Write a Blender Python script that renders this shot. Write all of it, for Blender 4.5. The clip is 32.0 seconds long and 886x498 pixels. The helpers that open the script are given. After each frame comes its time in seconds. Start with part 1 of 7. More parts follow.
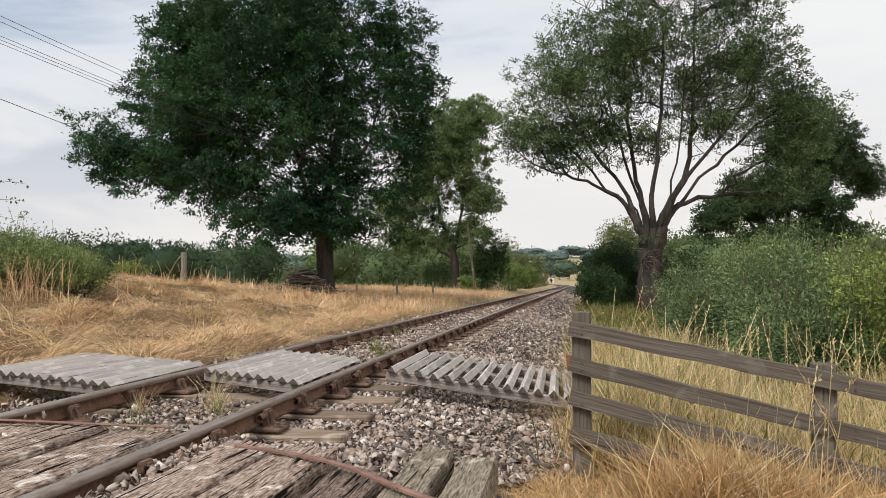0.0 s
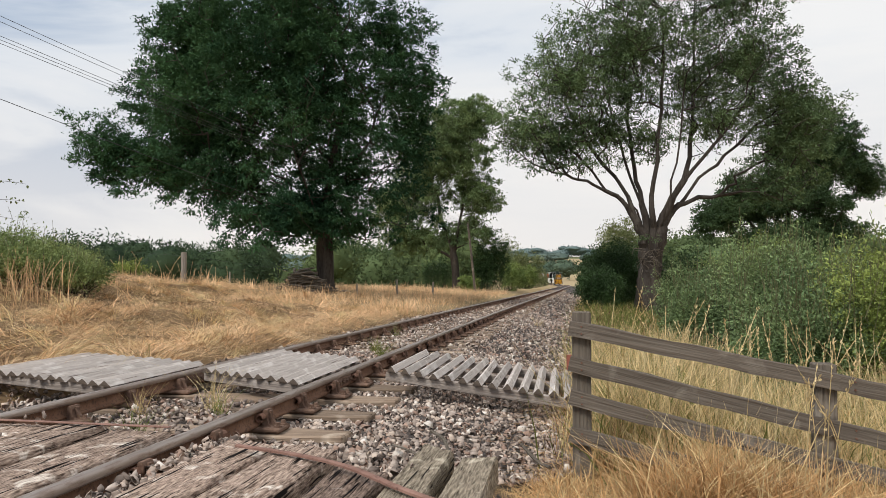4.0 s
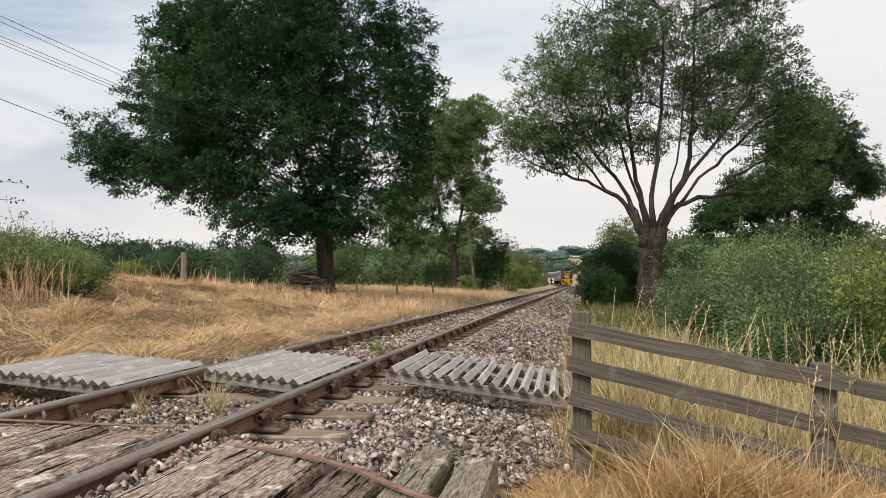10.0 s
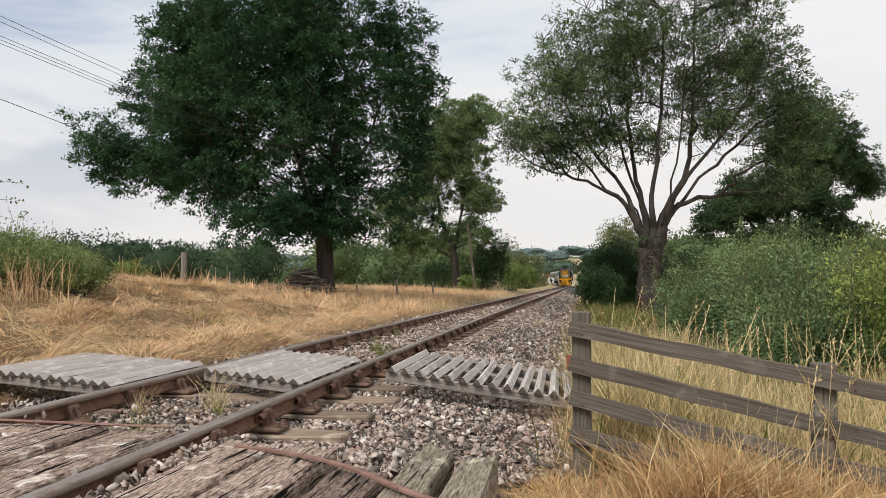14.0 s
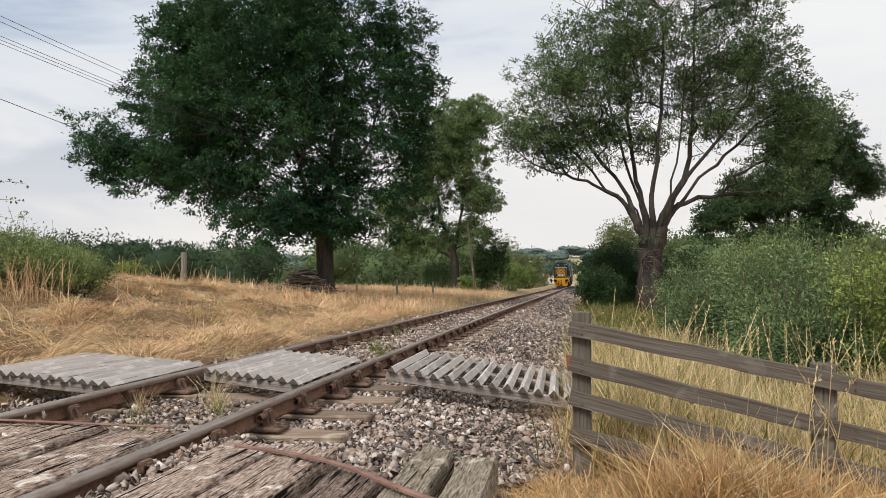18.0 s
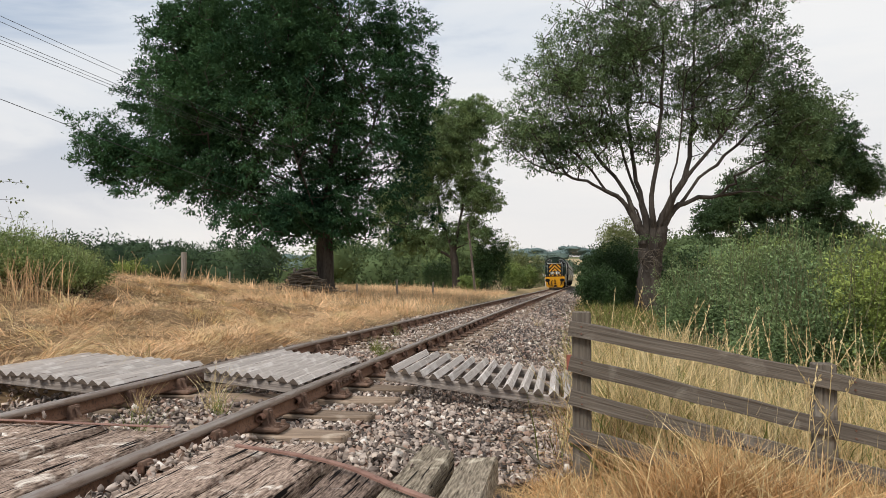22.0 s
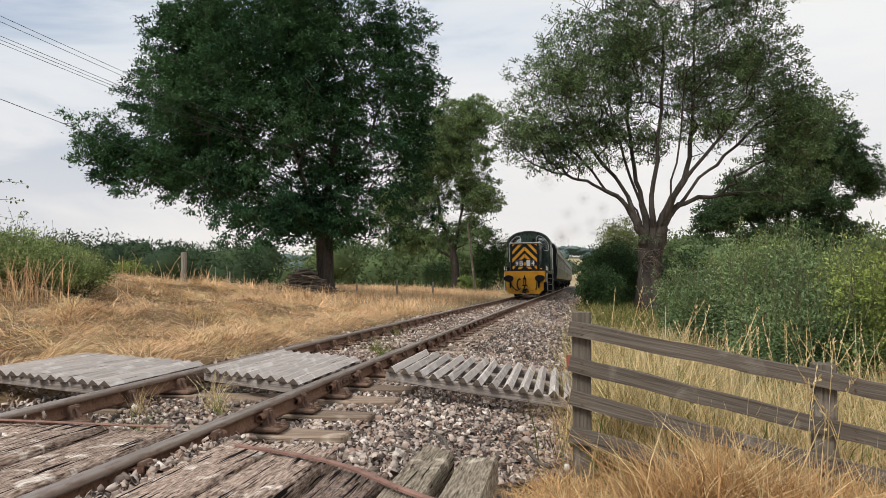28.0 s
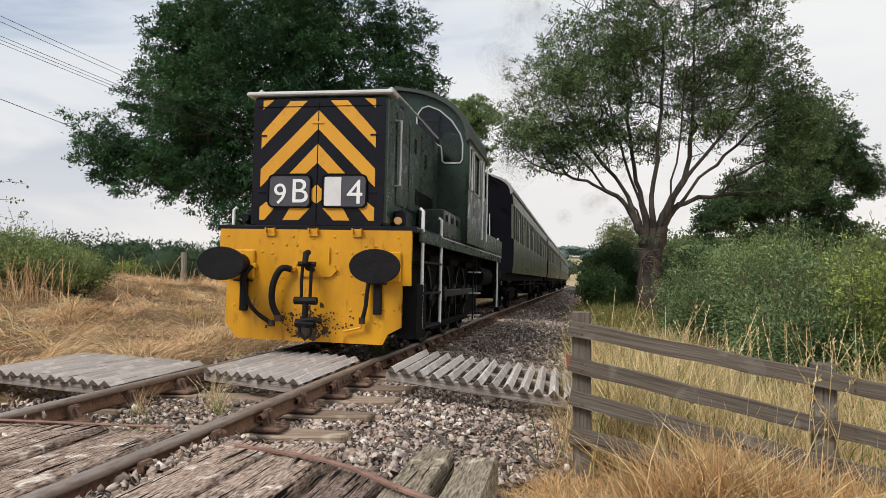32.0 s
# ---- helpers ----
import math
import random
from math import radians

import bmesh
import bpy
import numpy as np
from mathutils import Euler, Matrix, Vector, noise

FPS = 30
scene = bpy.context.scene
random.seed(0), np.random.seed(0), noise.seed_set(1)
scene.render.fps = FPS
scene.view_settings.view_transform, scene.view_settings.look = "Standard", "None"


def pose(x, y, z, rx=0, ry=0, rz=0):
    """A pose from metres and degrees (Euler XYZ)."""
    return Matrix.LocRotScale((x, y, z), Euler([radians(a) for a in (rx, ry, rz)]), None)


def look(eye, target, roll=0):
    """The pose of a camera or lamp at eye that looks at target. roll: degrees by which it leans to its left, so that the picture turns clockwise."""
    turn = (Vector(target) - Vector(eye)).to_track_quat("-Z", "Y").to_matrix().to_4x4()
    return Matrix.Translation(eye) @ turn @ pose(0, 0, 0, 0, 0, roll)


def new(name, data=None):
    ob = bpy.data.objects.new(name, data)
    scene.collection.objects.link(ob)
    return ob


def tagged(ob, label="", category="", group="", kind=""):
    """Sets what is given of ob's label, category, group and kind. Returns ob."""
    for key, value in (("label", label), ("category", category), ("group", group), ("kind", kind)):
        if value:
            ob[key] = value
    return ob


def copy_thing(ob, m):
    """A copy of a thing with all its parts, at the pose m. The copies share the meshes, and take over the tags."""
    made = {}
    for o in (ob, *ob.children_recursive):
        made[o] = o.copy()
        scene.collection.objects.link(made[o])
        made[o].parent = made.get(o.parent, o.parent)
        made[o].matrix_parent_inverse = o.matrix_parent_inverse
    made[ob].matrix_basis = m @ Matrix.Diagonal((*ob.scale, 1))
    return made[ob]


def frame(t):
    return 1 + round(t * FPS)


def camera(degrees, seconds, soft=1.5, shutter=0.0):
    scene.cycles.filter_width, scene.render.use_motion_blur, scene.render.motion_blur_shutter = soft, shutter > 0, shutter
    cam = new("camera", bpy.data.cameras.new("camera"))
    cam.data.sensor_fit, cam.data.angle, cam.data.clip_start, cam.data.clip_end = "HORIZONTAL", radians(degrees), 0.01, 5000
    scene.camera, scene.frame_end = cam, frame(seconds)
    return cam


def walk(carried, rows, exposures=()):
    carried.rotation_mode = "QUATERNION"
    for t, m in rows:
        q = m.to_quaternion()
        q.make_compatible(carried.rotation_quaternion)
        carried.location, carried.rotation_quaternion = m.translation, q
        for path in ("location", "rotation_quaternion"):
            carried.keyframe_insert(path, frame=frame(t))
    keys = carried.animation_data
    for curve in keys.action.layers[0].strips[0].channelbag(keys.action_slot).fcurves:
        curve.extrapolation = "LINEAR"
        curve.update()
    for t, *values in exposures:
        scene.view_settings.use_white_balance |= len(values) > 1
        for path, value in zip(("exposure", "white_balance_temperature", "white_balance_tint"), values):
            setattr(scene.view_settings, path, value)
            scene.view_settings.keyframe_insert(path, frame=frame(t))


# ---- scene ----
# ---------- camera ----------
cam = camera(61.1, 32.0, soft=0.65)
EYE = (2.911, 0.0, 0.864)
STAND = pose(*EYE, 90 + 2.346, 0, 9.336)
walk(cam, [(0.0, STAND), (32.0, STAND)])

# ---------- world, sun, exposure ----------
SUN_EL, SUN_AZ = radians(48), radians(215)
world = bpy.data.worlds.new("overcast_sky")
scene.world = world
world.use_nodes = True
wt = world.node_tree
wt.nodes.clear()


def wnode(kind, **kw):
    n = wt.nodes.new(kind)
    for k, v in kw.items():
        n.inputs[k.replace("_", " ")].default_value = v
    return n


sky = wt.nodes.new("ShaderNodeTexSky")
sky.sky_type = "NISHITA"
sky.sun_disc = False
sky.sun_elevation, sky.sun_rotation = SUN_EL, SUN_AZ
sky.air_density, sky.dust_density, sky.ozone_density = 1.0, 2.5, 1.0
w_out = wt.nodes.new("ShaderNodeOutputWorld")
w_bg = wnode("ShaderNodeBackground", Strength=0.10)
w_tc = wt.nodes.new("ShaderNodeTexCoord")
w_map = wt.nodes.new("ShaderNodeMapping")
w_map.inputs["Scale"].default_value = (1.0, 1.0, 3.6)
w_map.inputs["Rotation"].default_value = (0.0, radians(7), 0.0)
w_n1 = wnode("ShaderNodeTexNoise", Scale=2.6, Detail=7.0, Roughness=0.52, Distortion=0.5)
w_r1 = wt.nodes.new("ShaderNodeValToRGB")
e = w_r1.color_ramp.elements
e[0].position, e[0].color = 0.37, (3.0, 3.6, 4.5, 1)
e[1].position, e[1].color = 0.72, (5.95, 5.97, 6.0, 1)
m = e.new(0.50)
m.color = (4.9, 5.2, 5.6, 1)
w_n2 = wnode("ShaderNodeTexNoise", Scale=1.7, Detail=3.0, Roughness=0.5)
w_r2 = wt.nodes.new("ShaderNodeValToRGB")
w_r2.color_ramp.elements[0].position, w_r2.color_ramp.elements[1].position = 0.24, 0.36
w_mix = wt.nodes.new("ShaderNodeMix")
w_mix.data_type = "RGBA"
# warm haze low over the horizon
w_sep = wt.nodes.new("ShaderNodeSeparateXYZ")
w_rz = wt.nodes.new("ShaderNodeMapRange")
w_rz.inputs["From Min"].default_value, w_rz.inputs["From Max"].default_value = 0.0, 0.28
w_rz.inputs["To Min"].default_value, w_rz.inputs["To Max"].default_value = 0.75, 0.0
w_mix2 = wt.nodes.new("ShaderNodeMix")
w_mix2.data_type = "RGBA"
w_mix2.inputs["B"].default_value = (6.25, 5.85, 5.45, 1)
L = wt.links.new
L(w_tc.outputs["Generated"], w_map.inputs["Vector"])
L(w_map.outputs[0], w_n1.inputs["Vector"])
L(w_map.outputs[0], w_n2.inputs["Vector"])
# thicker cloud to the south-west, brighter and thinner to the north-east
w_dot = wt.nodes.new("ShaderNodeVectorMath")
w_dot.operation = "DOT_PRODUCT"
w_dot.inputs[1].default_value = (0.27, 0.13, 0.0)
w_add = wt.nodes.new("ShaderNodeMath")
L(w_tc.outputs["Generated"], w_dot.inputs[0])
L(w_n1.outputs["Fac"], w_add.inputs[0])
L(w_dot.outputs["Value"], w_add.inputs[1])
L(w_add.outputs[0], w_r1.inputs["Fac"])
L(w_n2.outputs["Fac"], w_r2.inputs["Fac"])
L(w_r2.outputs["Color"], w_mix.inputs["Factor"])
L(sky.outputs["Color"], w_mix.inputs["A"])
L(w_r1.outputs["Color"], w_mix.inputs["B"])
L(w_tc.outputs["Generated"], w_sep.inputs[0])
L(w_sep.outputs["Z"], w_rz.inputs["Value"])
L(w_rz.outputs[0], w_mix2.inputs["Factor"])
L(w_mix.outputs["Result"], w_mix2.inputs["A"])
L(w_mix2.outputs["Result"], w_bg.inputs["Color"])
L(w_bg.outputs[0], w_out.inputs["Surface"])

sun = new("sun", bpy.data.lights.new("sun", "SUN"))
sun.data.energy, sun.data.angle, sun.data.color = 2.0, radians(25), (1.0, 0.95, 0.88)
sun.matrix_world = look((-math.sin(SUN_AZ) * -30, math.cos(SUN_AZ) * 30, math.tan(SUN_EL) * 30), (0, 0, 0))
scene.view_settings.exposure = 0.58


# ---------- materials ----------
def mat(name, c1, c2, scale=4.0, rough=0.8, bump=0.0, metal=0.0, rand=0.0, island=0.0, c3=None, fine=60.0, stretch=None,
        spec=0.5, rough2=None, translucent=0.0, coat=0.0, spot=0.5):
    """A two-scale procedural surface: c1 to c2 by broad noise, streaks of c3 by finer noise."""
    mt = bpy.data.materials.new(name)
    mt.use_nodes = True
    t = mt.node_tree
    lk = t.links.new
    bs = t.nodes["Principled BSDF"]
    tc = t.nodes.new("ShaderNodeTexCoord")
    mp = t.nodes.new("ShaderNodeMapping")
    if stretch:
        mp.inputs["Scale"].default_value = stretch
    lk(tc.outputs["Object"], mp.inputs["Vector"])
    n1 = t.nodes.new("ShaderNodeTexNoise")
    n1.inputs["Scale"].default_value, n1.inputs["Detail"].default_value = scale, 5.0
    n1.inputs["Roughness"].default_value = 0.6
    n2 = t.nodes.new("ShaderNodeTexNoise")
    n2.inputs["Scale"].default_value, n2.inputs["Detail"].default_value = fine, 4.0
    n2.inputs["Roughness"].default_value = 0.65
    lk(mp.outputs[0], n1.inputs["Vector"])
    lk(mp.outputs[0], n2.inputs["Vector"])
    r1 = t.nodes.new("ShaderNodeValToRGB")
    a, b = r1.color_ramp.elements
    a.position, b.position = 0.32, 0.68
    a.color, b.color = (*c1, 1), (*c2, 1)
    lk(n1.outputs["Fac"], r1.inputs["Fac"])
    col = r1.outputs["Color"]
    if c3:
        r2 = t.nodes.new("ShaderNodeValToRGB")
        r2.color_ramp.elements[0].position, r2.color_ramp.elements[1].position = spot, spot + 0.14
        lk(n2.outputs["Fac"], r2.inputs["Fac"])
        mx = t.nodes.new("ShaderNodeMix")
        mx.data_type = "RGBA"
        mx.inputs["B"].default_value = (*c3, 1)
        lk(r2.outputs["Color"], mx.inputs["Factor"])
        lk(col, mx.inputs["A"])
        col = mx.outputs["Result"]
    if rand or island:
        if rand:
            src = t.nodes.new("ShaderNodeObjectInfo").outputs["Random"]
        else:
            src = t.nodes.new("ShaderNodeNewGeometry").outputs["Random Per Island"]
        k = rand or island
        mr = t.nodes.new("ShaderNodeMapRange")
        mr.inputs["To Min"].default_value, mr.inputs["To Max"].default_value = 1 - k, 1 + k
        lk(src, mr.inputs["Value"])
        hs = t.nodes.new("ShaderNodeHueSaturation")
        lk(mr.outputs[0], hs.inputs["Value"])
        lk(col, hs.inputs["Color"])
        col = hs.outputs["Color"]
    lk(col, bs.inputs["Base Color"])
    bs.inputs["Roughness"].default_value = rough
    if rough2 is not None:
        rr = t.nodes.new("ShaderNodeMapRange")
        rr.inputs["From Min"].default_value, rr.inputs["From Max"].default_value = 0.35, 0.65
        rr.inputs["To Min"].default_value, rr.inputs["To Max"].default_value = rough, rough2
        lk(n2.outputs["Fac"], rr.inputs["Value"])
        lk(rr.outputs[0], bs.inputs["Roughness"])
    bs.inputs["Metallic"].default_value = metal
    bs.inputs["Specular IOR Level"].default_value = spec
    bs.inputs["Coat Weight"].default_value = coat
    if bump:
        bp = t.nodes.new("ShaderNodeBump")
        bp.inputs["Strength"].default_value, bp.inputs["Distance"].default_value = bump, 0.02
        lk(n2.outputs["Fac"], bp.inputs["Height"])
        lk(bp.outputs[0], bs.inputs["Normal"])
    if translucent:
        out = t.nodes["Material Output"]
        tl = t.nodes.new("ShaderNodeBsdfTranslucent")
        ms = t.nodes.new("ShaderNodeMixShader")
        ms.inputs["Fac"].default_value = translucent
        lk(col, tl.inputs["Color"])
        lk(bs.outputs[0], ms.inputs[1])
        lk(tl.outputs[0], ms.inputs[2])
        lk(ms.outputs[0], out.inputs["Surface"])
    return mt


M_GROUND = mat("dry_field", (0.30, 0.215, 0.115), (0.42, 0.31, 0.165), 0.12, 0.95, 0.4, c3=(0.22, 0.17, 0.07), fine=3.0, spec=0.1, spot=0.52)
# far fields: irregular patches of pasture and stubble past the near field
t_ = M_GROUND.node_tree
b_ = t_.nodes["Principled BSDF"]
src_ = b_.inputs["Base Color"].links[0].from_socket
tc_ = t_.nodes.new("ShaderNodeTexCoord")
vo_ = t_.nodes.new("ShaderNodeTexVoronoi")
vo_.inputs["Scale"].default_value = 0.0065
rp_ = t_.nodes.new("ShaderNodeValToRGB")
rp_.color_ramp.interpolation = "CONSTANT"
el_ = rp_.color_ramp.elements
el_[0].position, el_[0].color = 0.0, (0.18, 0.18, 0.09, 1)
el_[1].position, el_[1].color = 0.25, (0.40, 0.31, 0.18, 1)
el_.new(0.6).color = (0.28, 0.25, 0.13, 1)
el_.new(0.8).color = (0.42, 0.34, 0.20, 1)
ln_ = t_.nodes.new("ShaderNodeVectorMath")
ln_.operation = "LENGTH"
mr_ = t_.nodes.new("ShaderNodeMapRange")
mr_.inputs["From Min"].default_value, mr_.inputs["From Max"].default_value = 90, 260
mx_ = t_.nodes.new("ShaderNodeMix")
mx_.data_type = "RGBA"
t_.links.new(tc_.outputs["Object"], vo_.inputs["Vector"])
t_.links.new(vo_.outputs["Color"], rp_.inputs["Fac"])
t_.links.new(tc_.outputs["Object"], ln_.inputs[0])
t_.links.new(ln_.outputs["Value"], mr_.inputs["Value"])
t_.links.new(mr_.outputs[0], mx_.inputs["Factor"])
t_.links.new(src_, mx_.inputs["A"])
t_.links.new(rp_.outputs["Color"], mx_.inputs["B"])
t_.links.new(mx_.outputs["Result"], b_.inputs["Base Color"])
mr2_ = t_.nodes.new("ShaderNodeMapRange")
mr2_.inputs["From Min"].default_value, mr2_.inputs["From Max"].default_value = 20, 34
mx2_ = t_.nodes.new("ShaderNodeMix")
mx2_.data_type = "RGBA"
mx2_.inputs["A"].default_value = (0.19, 0.126, 0.070, 1)
t_.links.new(ln_.outputs["Value"], mr2_.inputs["Value"])
t_.links.new(mr2_.outputs[0], mx2_.inputs["Factor"])
t_.links.new(mx_.outputs["Result"], mx2_.inputs["B"])
t_.links.new(mx2_.outputs["Result"], b_.inputs["Base Color"])
M_BED = mat("ballast_bed", (0.06, 0.05, 0.044), (0.12, 0.10, 0.088), 9, 0.95, 0.9, c3=(0.05, 0.043, 0.04), fine=28, spec=0.2)
M_STONE = mat("ballast_stone", (0.145, 0.128, 0.118), (0.27, 0.242, 0.225), 6, 0.88, 0.3, island=0.6, c3=(0.20, 0.13, 0.10), fine=11, spec=0.25, spot=0.56)
st_ = M_STONE.node_tree
gm_ = st_.nodes.new("ShaderNodeNewGeometry")
sr_ = st_.nodes.new("ShaderNodeValToRGB")
for k_, (ps_, cc_) in enumerate(((0.0, (0.175, 0.138, 0.118, 1)), (0.18, (0.31, 0.248, 0.208, 1)), (0.40, (0.35, 0.240, 0.186, 1)), (0.56, (0.42, 0.345, 0.295, 1)), (0.76, (0.53, 0.425, 0.350, 1)), (0.92, (0.68, 0.605, 0.53, 1)))):
    q_ = sr_.color_ramp.elements[k_] if k_ < 2 else sr_.color_ramp.elements.new(ps_)
    q_.position, q_.color = ps_, cc_
sr_.color_ramp.interpolation = "CONSTANT"
sn_ = st_.nodes.new("ShaderNodeTexNoise")
sn_.inputs["Scale"].default_value, sn_.inputs["Detail"].default_value = 45, 4
sm_ = st_.nodes.new("ShaderNodeMix")
sm_.data_type, sm_.blend_type = "RGBA", "OVERLAY"
sm_.inputs["Factor"].default_value = 0.7
st_.links.new(gm_.outputs["Random Per Island"], sr_.inputs["Fac"])
st_.links.new(sr_.outputs["Color"], sm_.inputs["A"])
st_.links.new(sn_.outputs["Fac"], sm_.inputs["B"])
st_.links.new(sm_.outputs["Result"], st_.nodes["Principled BSDF"].inputs["Base Color"])
M_RAIL = mat("rusty_rail_web", (0.145, 0.073, 0.043), (0.235, 0.130, 0.083), 5, 0.85, 0.3, c3=(0.085, 0.048, 0.032), fine=40, spec=0.3)
M_HEAD = mat("polished_rail_head", (0.32, 0.25, 0.21), (0.47, 0.40, 0.355), 5, 0.30, 0.05, metal=0.6, c3=(0.27, 0.195, 0.155), fine=30, rough2=0.45, stretch=(1, 0.15, 1))
M_KEY = mat("rust_red_spring_steel", (0.12, 0.062, 0.043), (0.23, 0.130, 0.092), 12, 0.85, 0.4, rand=0.2, fine=50, spec=0.25)
M_CHAIR = mat("rusty_chair_iron", (0.125, 0.072, 0.050), (0.22, 0.142, 0.104), 14, 0.88, 0.5, rand=0.15, fine=60, spec=0.25)


def wood(name, dark, mid, pale, crack, axis="y", grain=55.0, pale_at=0.56, crack_at=0.60, rand=0.25, patch=5.0, swirl=0.4, relief=0.9, along=0.035, rough_grain=0.0):
    """Weathered timber: fine grain along an axis, dark drying cracks and pale worn patches."""
    mt = bpy.data.materials.new(name)
    mt.use_nodes = True
    t = mt.node_tree
    lk = t.links.new
    bs = t.nodes["Principled BSDF"]
    bs.inputs["Roughness"].default_value = 0.93
    bs.inputs["Specular IOR Level"].default_value = 0.12
    tc = t.nodes.new("ShaderNodeTexCoord")
    oi = t.nodes.new("ShaderNodeObjectInfo")
    ad = t.nodes.new("ShaderNodeVectorMath")
    ad.operation = "MULTIPLY_ADD"
    ad.inputs[1].default_value = (7.0, 7.0, 7.0)
    cb = t.nodes.new("ShaderNodeCombineXYZ")
    for k in range(3):
        lk(oi.outputs["Random"], cb.inputs[k])
    lk(cb.outputs[0], ad.inputs[0])
    lk(tc.outputs["Object"], ad.inputs[2])
    mp = t.nodes.new("ShaderNodeMapping")
    mp.inputs["Scale"].default_value = {"x": (along, 1, 1), "y": (1, along, 1), "z": (1, 1, along)}[axis]
    lk(ad.outputs[0], mp.inputs["Vector"])

    def noise_(scale, detail, vec, dist=0.0):
        n = t.nodes.new("ShaderNodeTexNoise")
        n.inputs["Scale"].default_value, n.inputs["Detail"].default_value = scale, detail
        n.inputs["Distortion"].default_value = dist
        lk(vec, n.inputs["Vector"])
        return n.outputs["Fac"]

    def ramp(src, p0, p1, c0=(0, 0, 0, 1), c1=(1, 1, 1, 1)):
        r = t.nodes.new("ShaderNodeValToRGB")
        r.color_ramp.elements[0].position, r.color_ramp.elements[1].position = p0, p1
        r.color_ramp.elements[0].color, r.color_ramp.elements[1].color = c0, c1
        lk(src, r.inputs["Fac"])
        return r.outputs["Color"]

    def mix(f, a, b, blend="MIX"):
        m = t.nodes.new("ShaderNodeMix")
        m.data_type, m.blend_type = "RGBA", blend
        for key, v in (("Factor", f), ("A", a), ("B", b)):
            if isinstance(v, tuple):
                m.inputs[key].default_value = v
            elif isinstance(v, float):
                m.inputs[key].default_value = v
            else:
                lk(v, m.inputs[key])
        return m.outputs["Result"]
    fv = mp
    if rough_grain:
        fv = t.nodes.new("ShaderNodeMapping")
        fv.inputs["Scale"].default_value = {"x": (rough_grain, 1, 1), "y": (1, rough_grain, 1), "z": (1, 1, rough_grain)}[axis]
        lk(ad.outputs[0], fv.inputs["Vector"])
    fine = noise_(grain, 6.0, fv.outputs[0])
    broad = noise_(patch, 6.0, ad.outputs[0], swirl)
    cracks = noise_(grain * 0.42, 2.5, mp.outputs[0], 0.2)
    col = ramp(fine, 0.30, 0.70, (*dark, 1), (*mid, 1))
    col = mix(ramp(broad, pale_at, pale_at + 0.12), col, mix(ramp(fine, 0.25, 0.6), (*mid, 1), (*pale, 1)))
    ck = ramp(cracks, crack_at, crack_at + 0.05)
    col = mix(ck, col, (*crack, 1))
    hs = t.nodes.new("ShaderNodeHueSaturation")
    mr = t.nodes.new("ShaderNodeMapRange")
    mr.inputs["To Min"].default_value, mr.inputs["To Max"].default_value = 1 - rand, 1 + rand
    lk(oi.outputs["Random"], mr.inputs["Value"])
    lk(mr.outputs[0], hs.inputs["Value"])
    lk(col, hs.inputs["Color"])
    lk(hs.outputs["Color"], bs.inputs["Base Color"])
    hh = mix(ck, ramp(fine, 0.2, 0.8), (0, 0, 0, 1))
    bp = t.nodes.new("ShaderNodeBump")
    bp.inputs["Strength"].default_value, bp.inputs["Distance"].default_value = relief, 0.012
    lk(hh, bp.inputs["Height"])
    lk(bp.outputs[0], bs.inputs["Normal"])
    return mt


M_TIMBER = wood("weathered_crossing_timber", (0.092, 0.058, 0.043), (0.64, 0.485, 0.385), (0.97, 0.89, 0.79), (0.010, 0.007, 0.006), "y", 95, 0.575, 0.585, 0.18, 9.0, 0.6, 1.0, 0.045, 0.20)
M_DARKTIMBER = wood("dark_grooved_timber", (0.060, 0.040, 0.031), (0.36, 0.265, 0.21), (0.85, 0.77, 0.69), (0.006, 0.004, 0.004), "y", 110, 0.66, 0.56, 0.1, 11.0, 0.2, 1.0, 0.04, 0.2)
M_OLDTIMBER = wood("mossy_grey_timber", (0.085, 0.067, 0.048), (0.42, 0.350, 0.262), (0.58, 0.51, 0.40), (0.010, 0.008, 0.006), "y", 105, 0.58, 0.635, 0.1, 9.0, 0.4, 1.0, 0.045, 0.11)
M_SLAT = wood("silver_grey_slat", (0.42, 0.37, 0.335), (0.57, 0.515, 0.475), (0.68, 0.635, 0.595), (0.22, 0.18, 0.155), "y", 110, 0.55, 0.66, 0.16, 4.0, 0.4, 0.6)
M_ENDGRAIN = mat("dark_end_grain", (0.085, 0.066, 0.052), (0.17, 0.135, 0.11), 30, 0.95, 0.4, fine=90, spec=0.1)
M_FENCE = wood("grey_fence_wood", (0.100, 0.082, 0.066), (0.185, 0.158, 0.130), (0.255, 0.224, 0.188), (0.05, 0.041, 0.034), "x", 80, 0.58, 0.66, 0.12, 5.0, 0.4, 0.5)
M_BEARER = wood("grey_bearer_wood", (0.20, 0.168, 0.145), (0.34, 0.295, 0.26), (0.46, 0.415, 0.375), (0.06, 0.048, 0.04), "x", 90, 0.58, 0.66, 0.1, 6.0, 0.4, 0.5)
M_POST = wood("grey_fence_post", (0.085, 0.070, 0.056), (0.185, 0.158, 0.128), (0.27, 0.24, 0.20), (0.03, 0.024, 0.02), "z", 60, 0.56, 0.66, 0.12, 3.0)
M_SLEEPER = wood("weathered_sleeper", (0.17, 0.122, 0.088), (0.33, 0.25, 0.185), (0.44, 0.36, 0.285), (0.03, 0.02, 0.016), "x", 40, 0.55, 0.62, 0.25, 4.0)
M_RUST = mat("rusty_iron", (0.12, 0.062, 0.044), (0.22, 0.125, 0.09), 9, 0.9, 0.4, c3=(0.10, 0.05, 0.035), fine=50, spec=0.2)
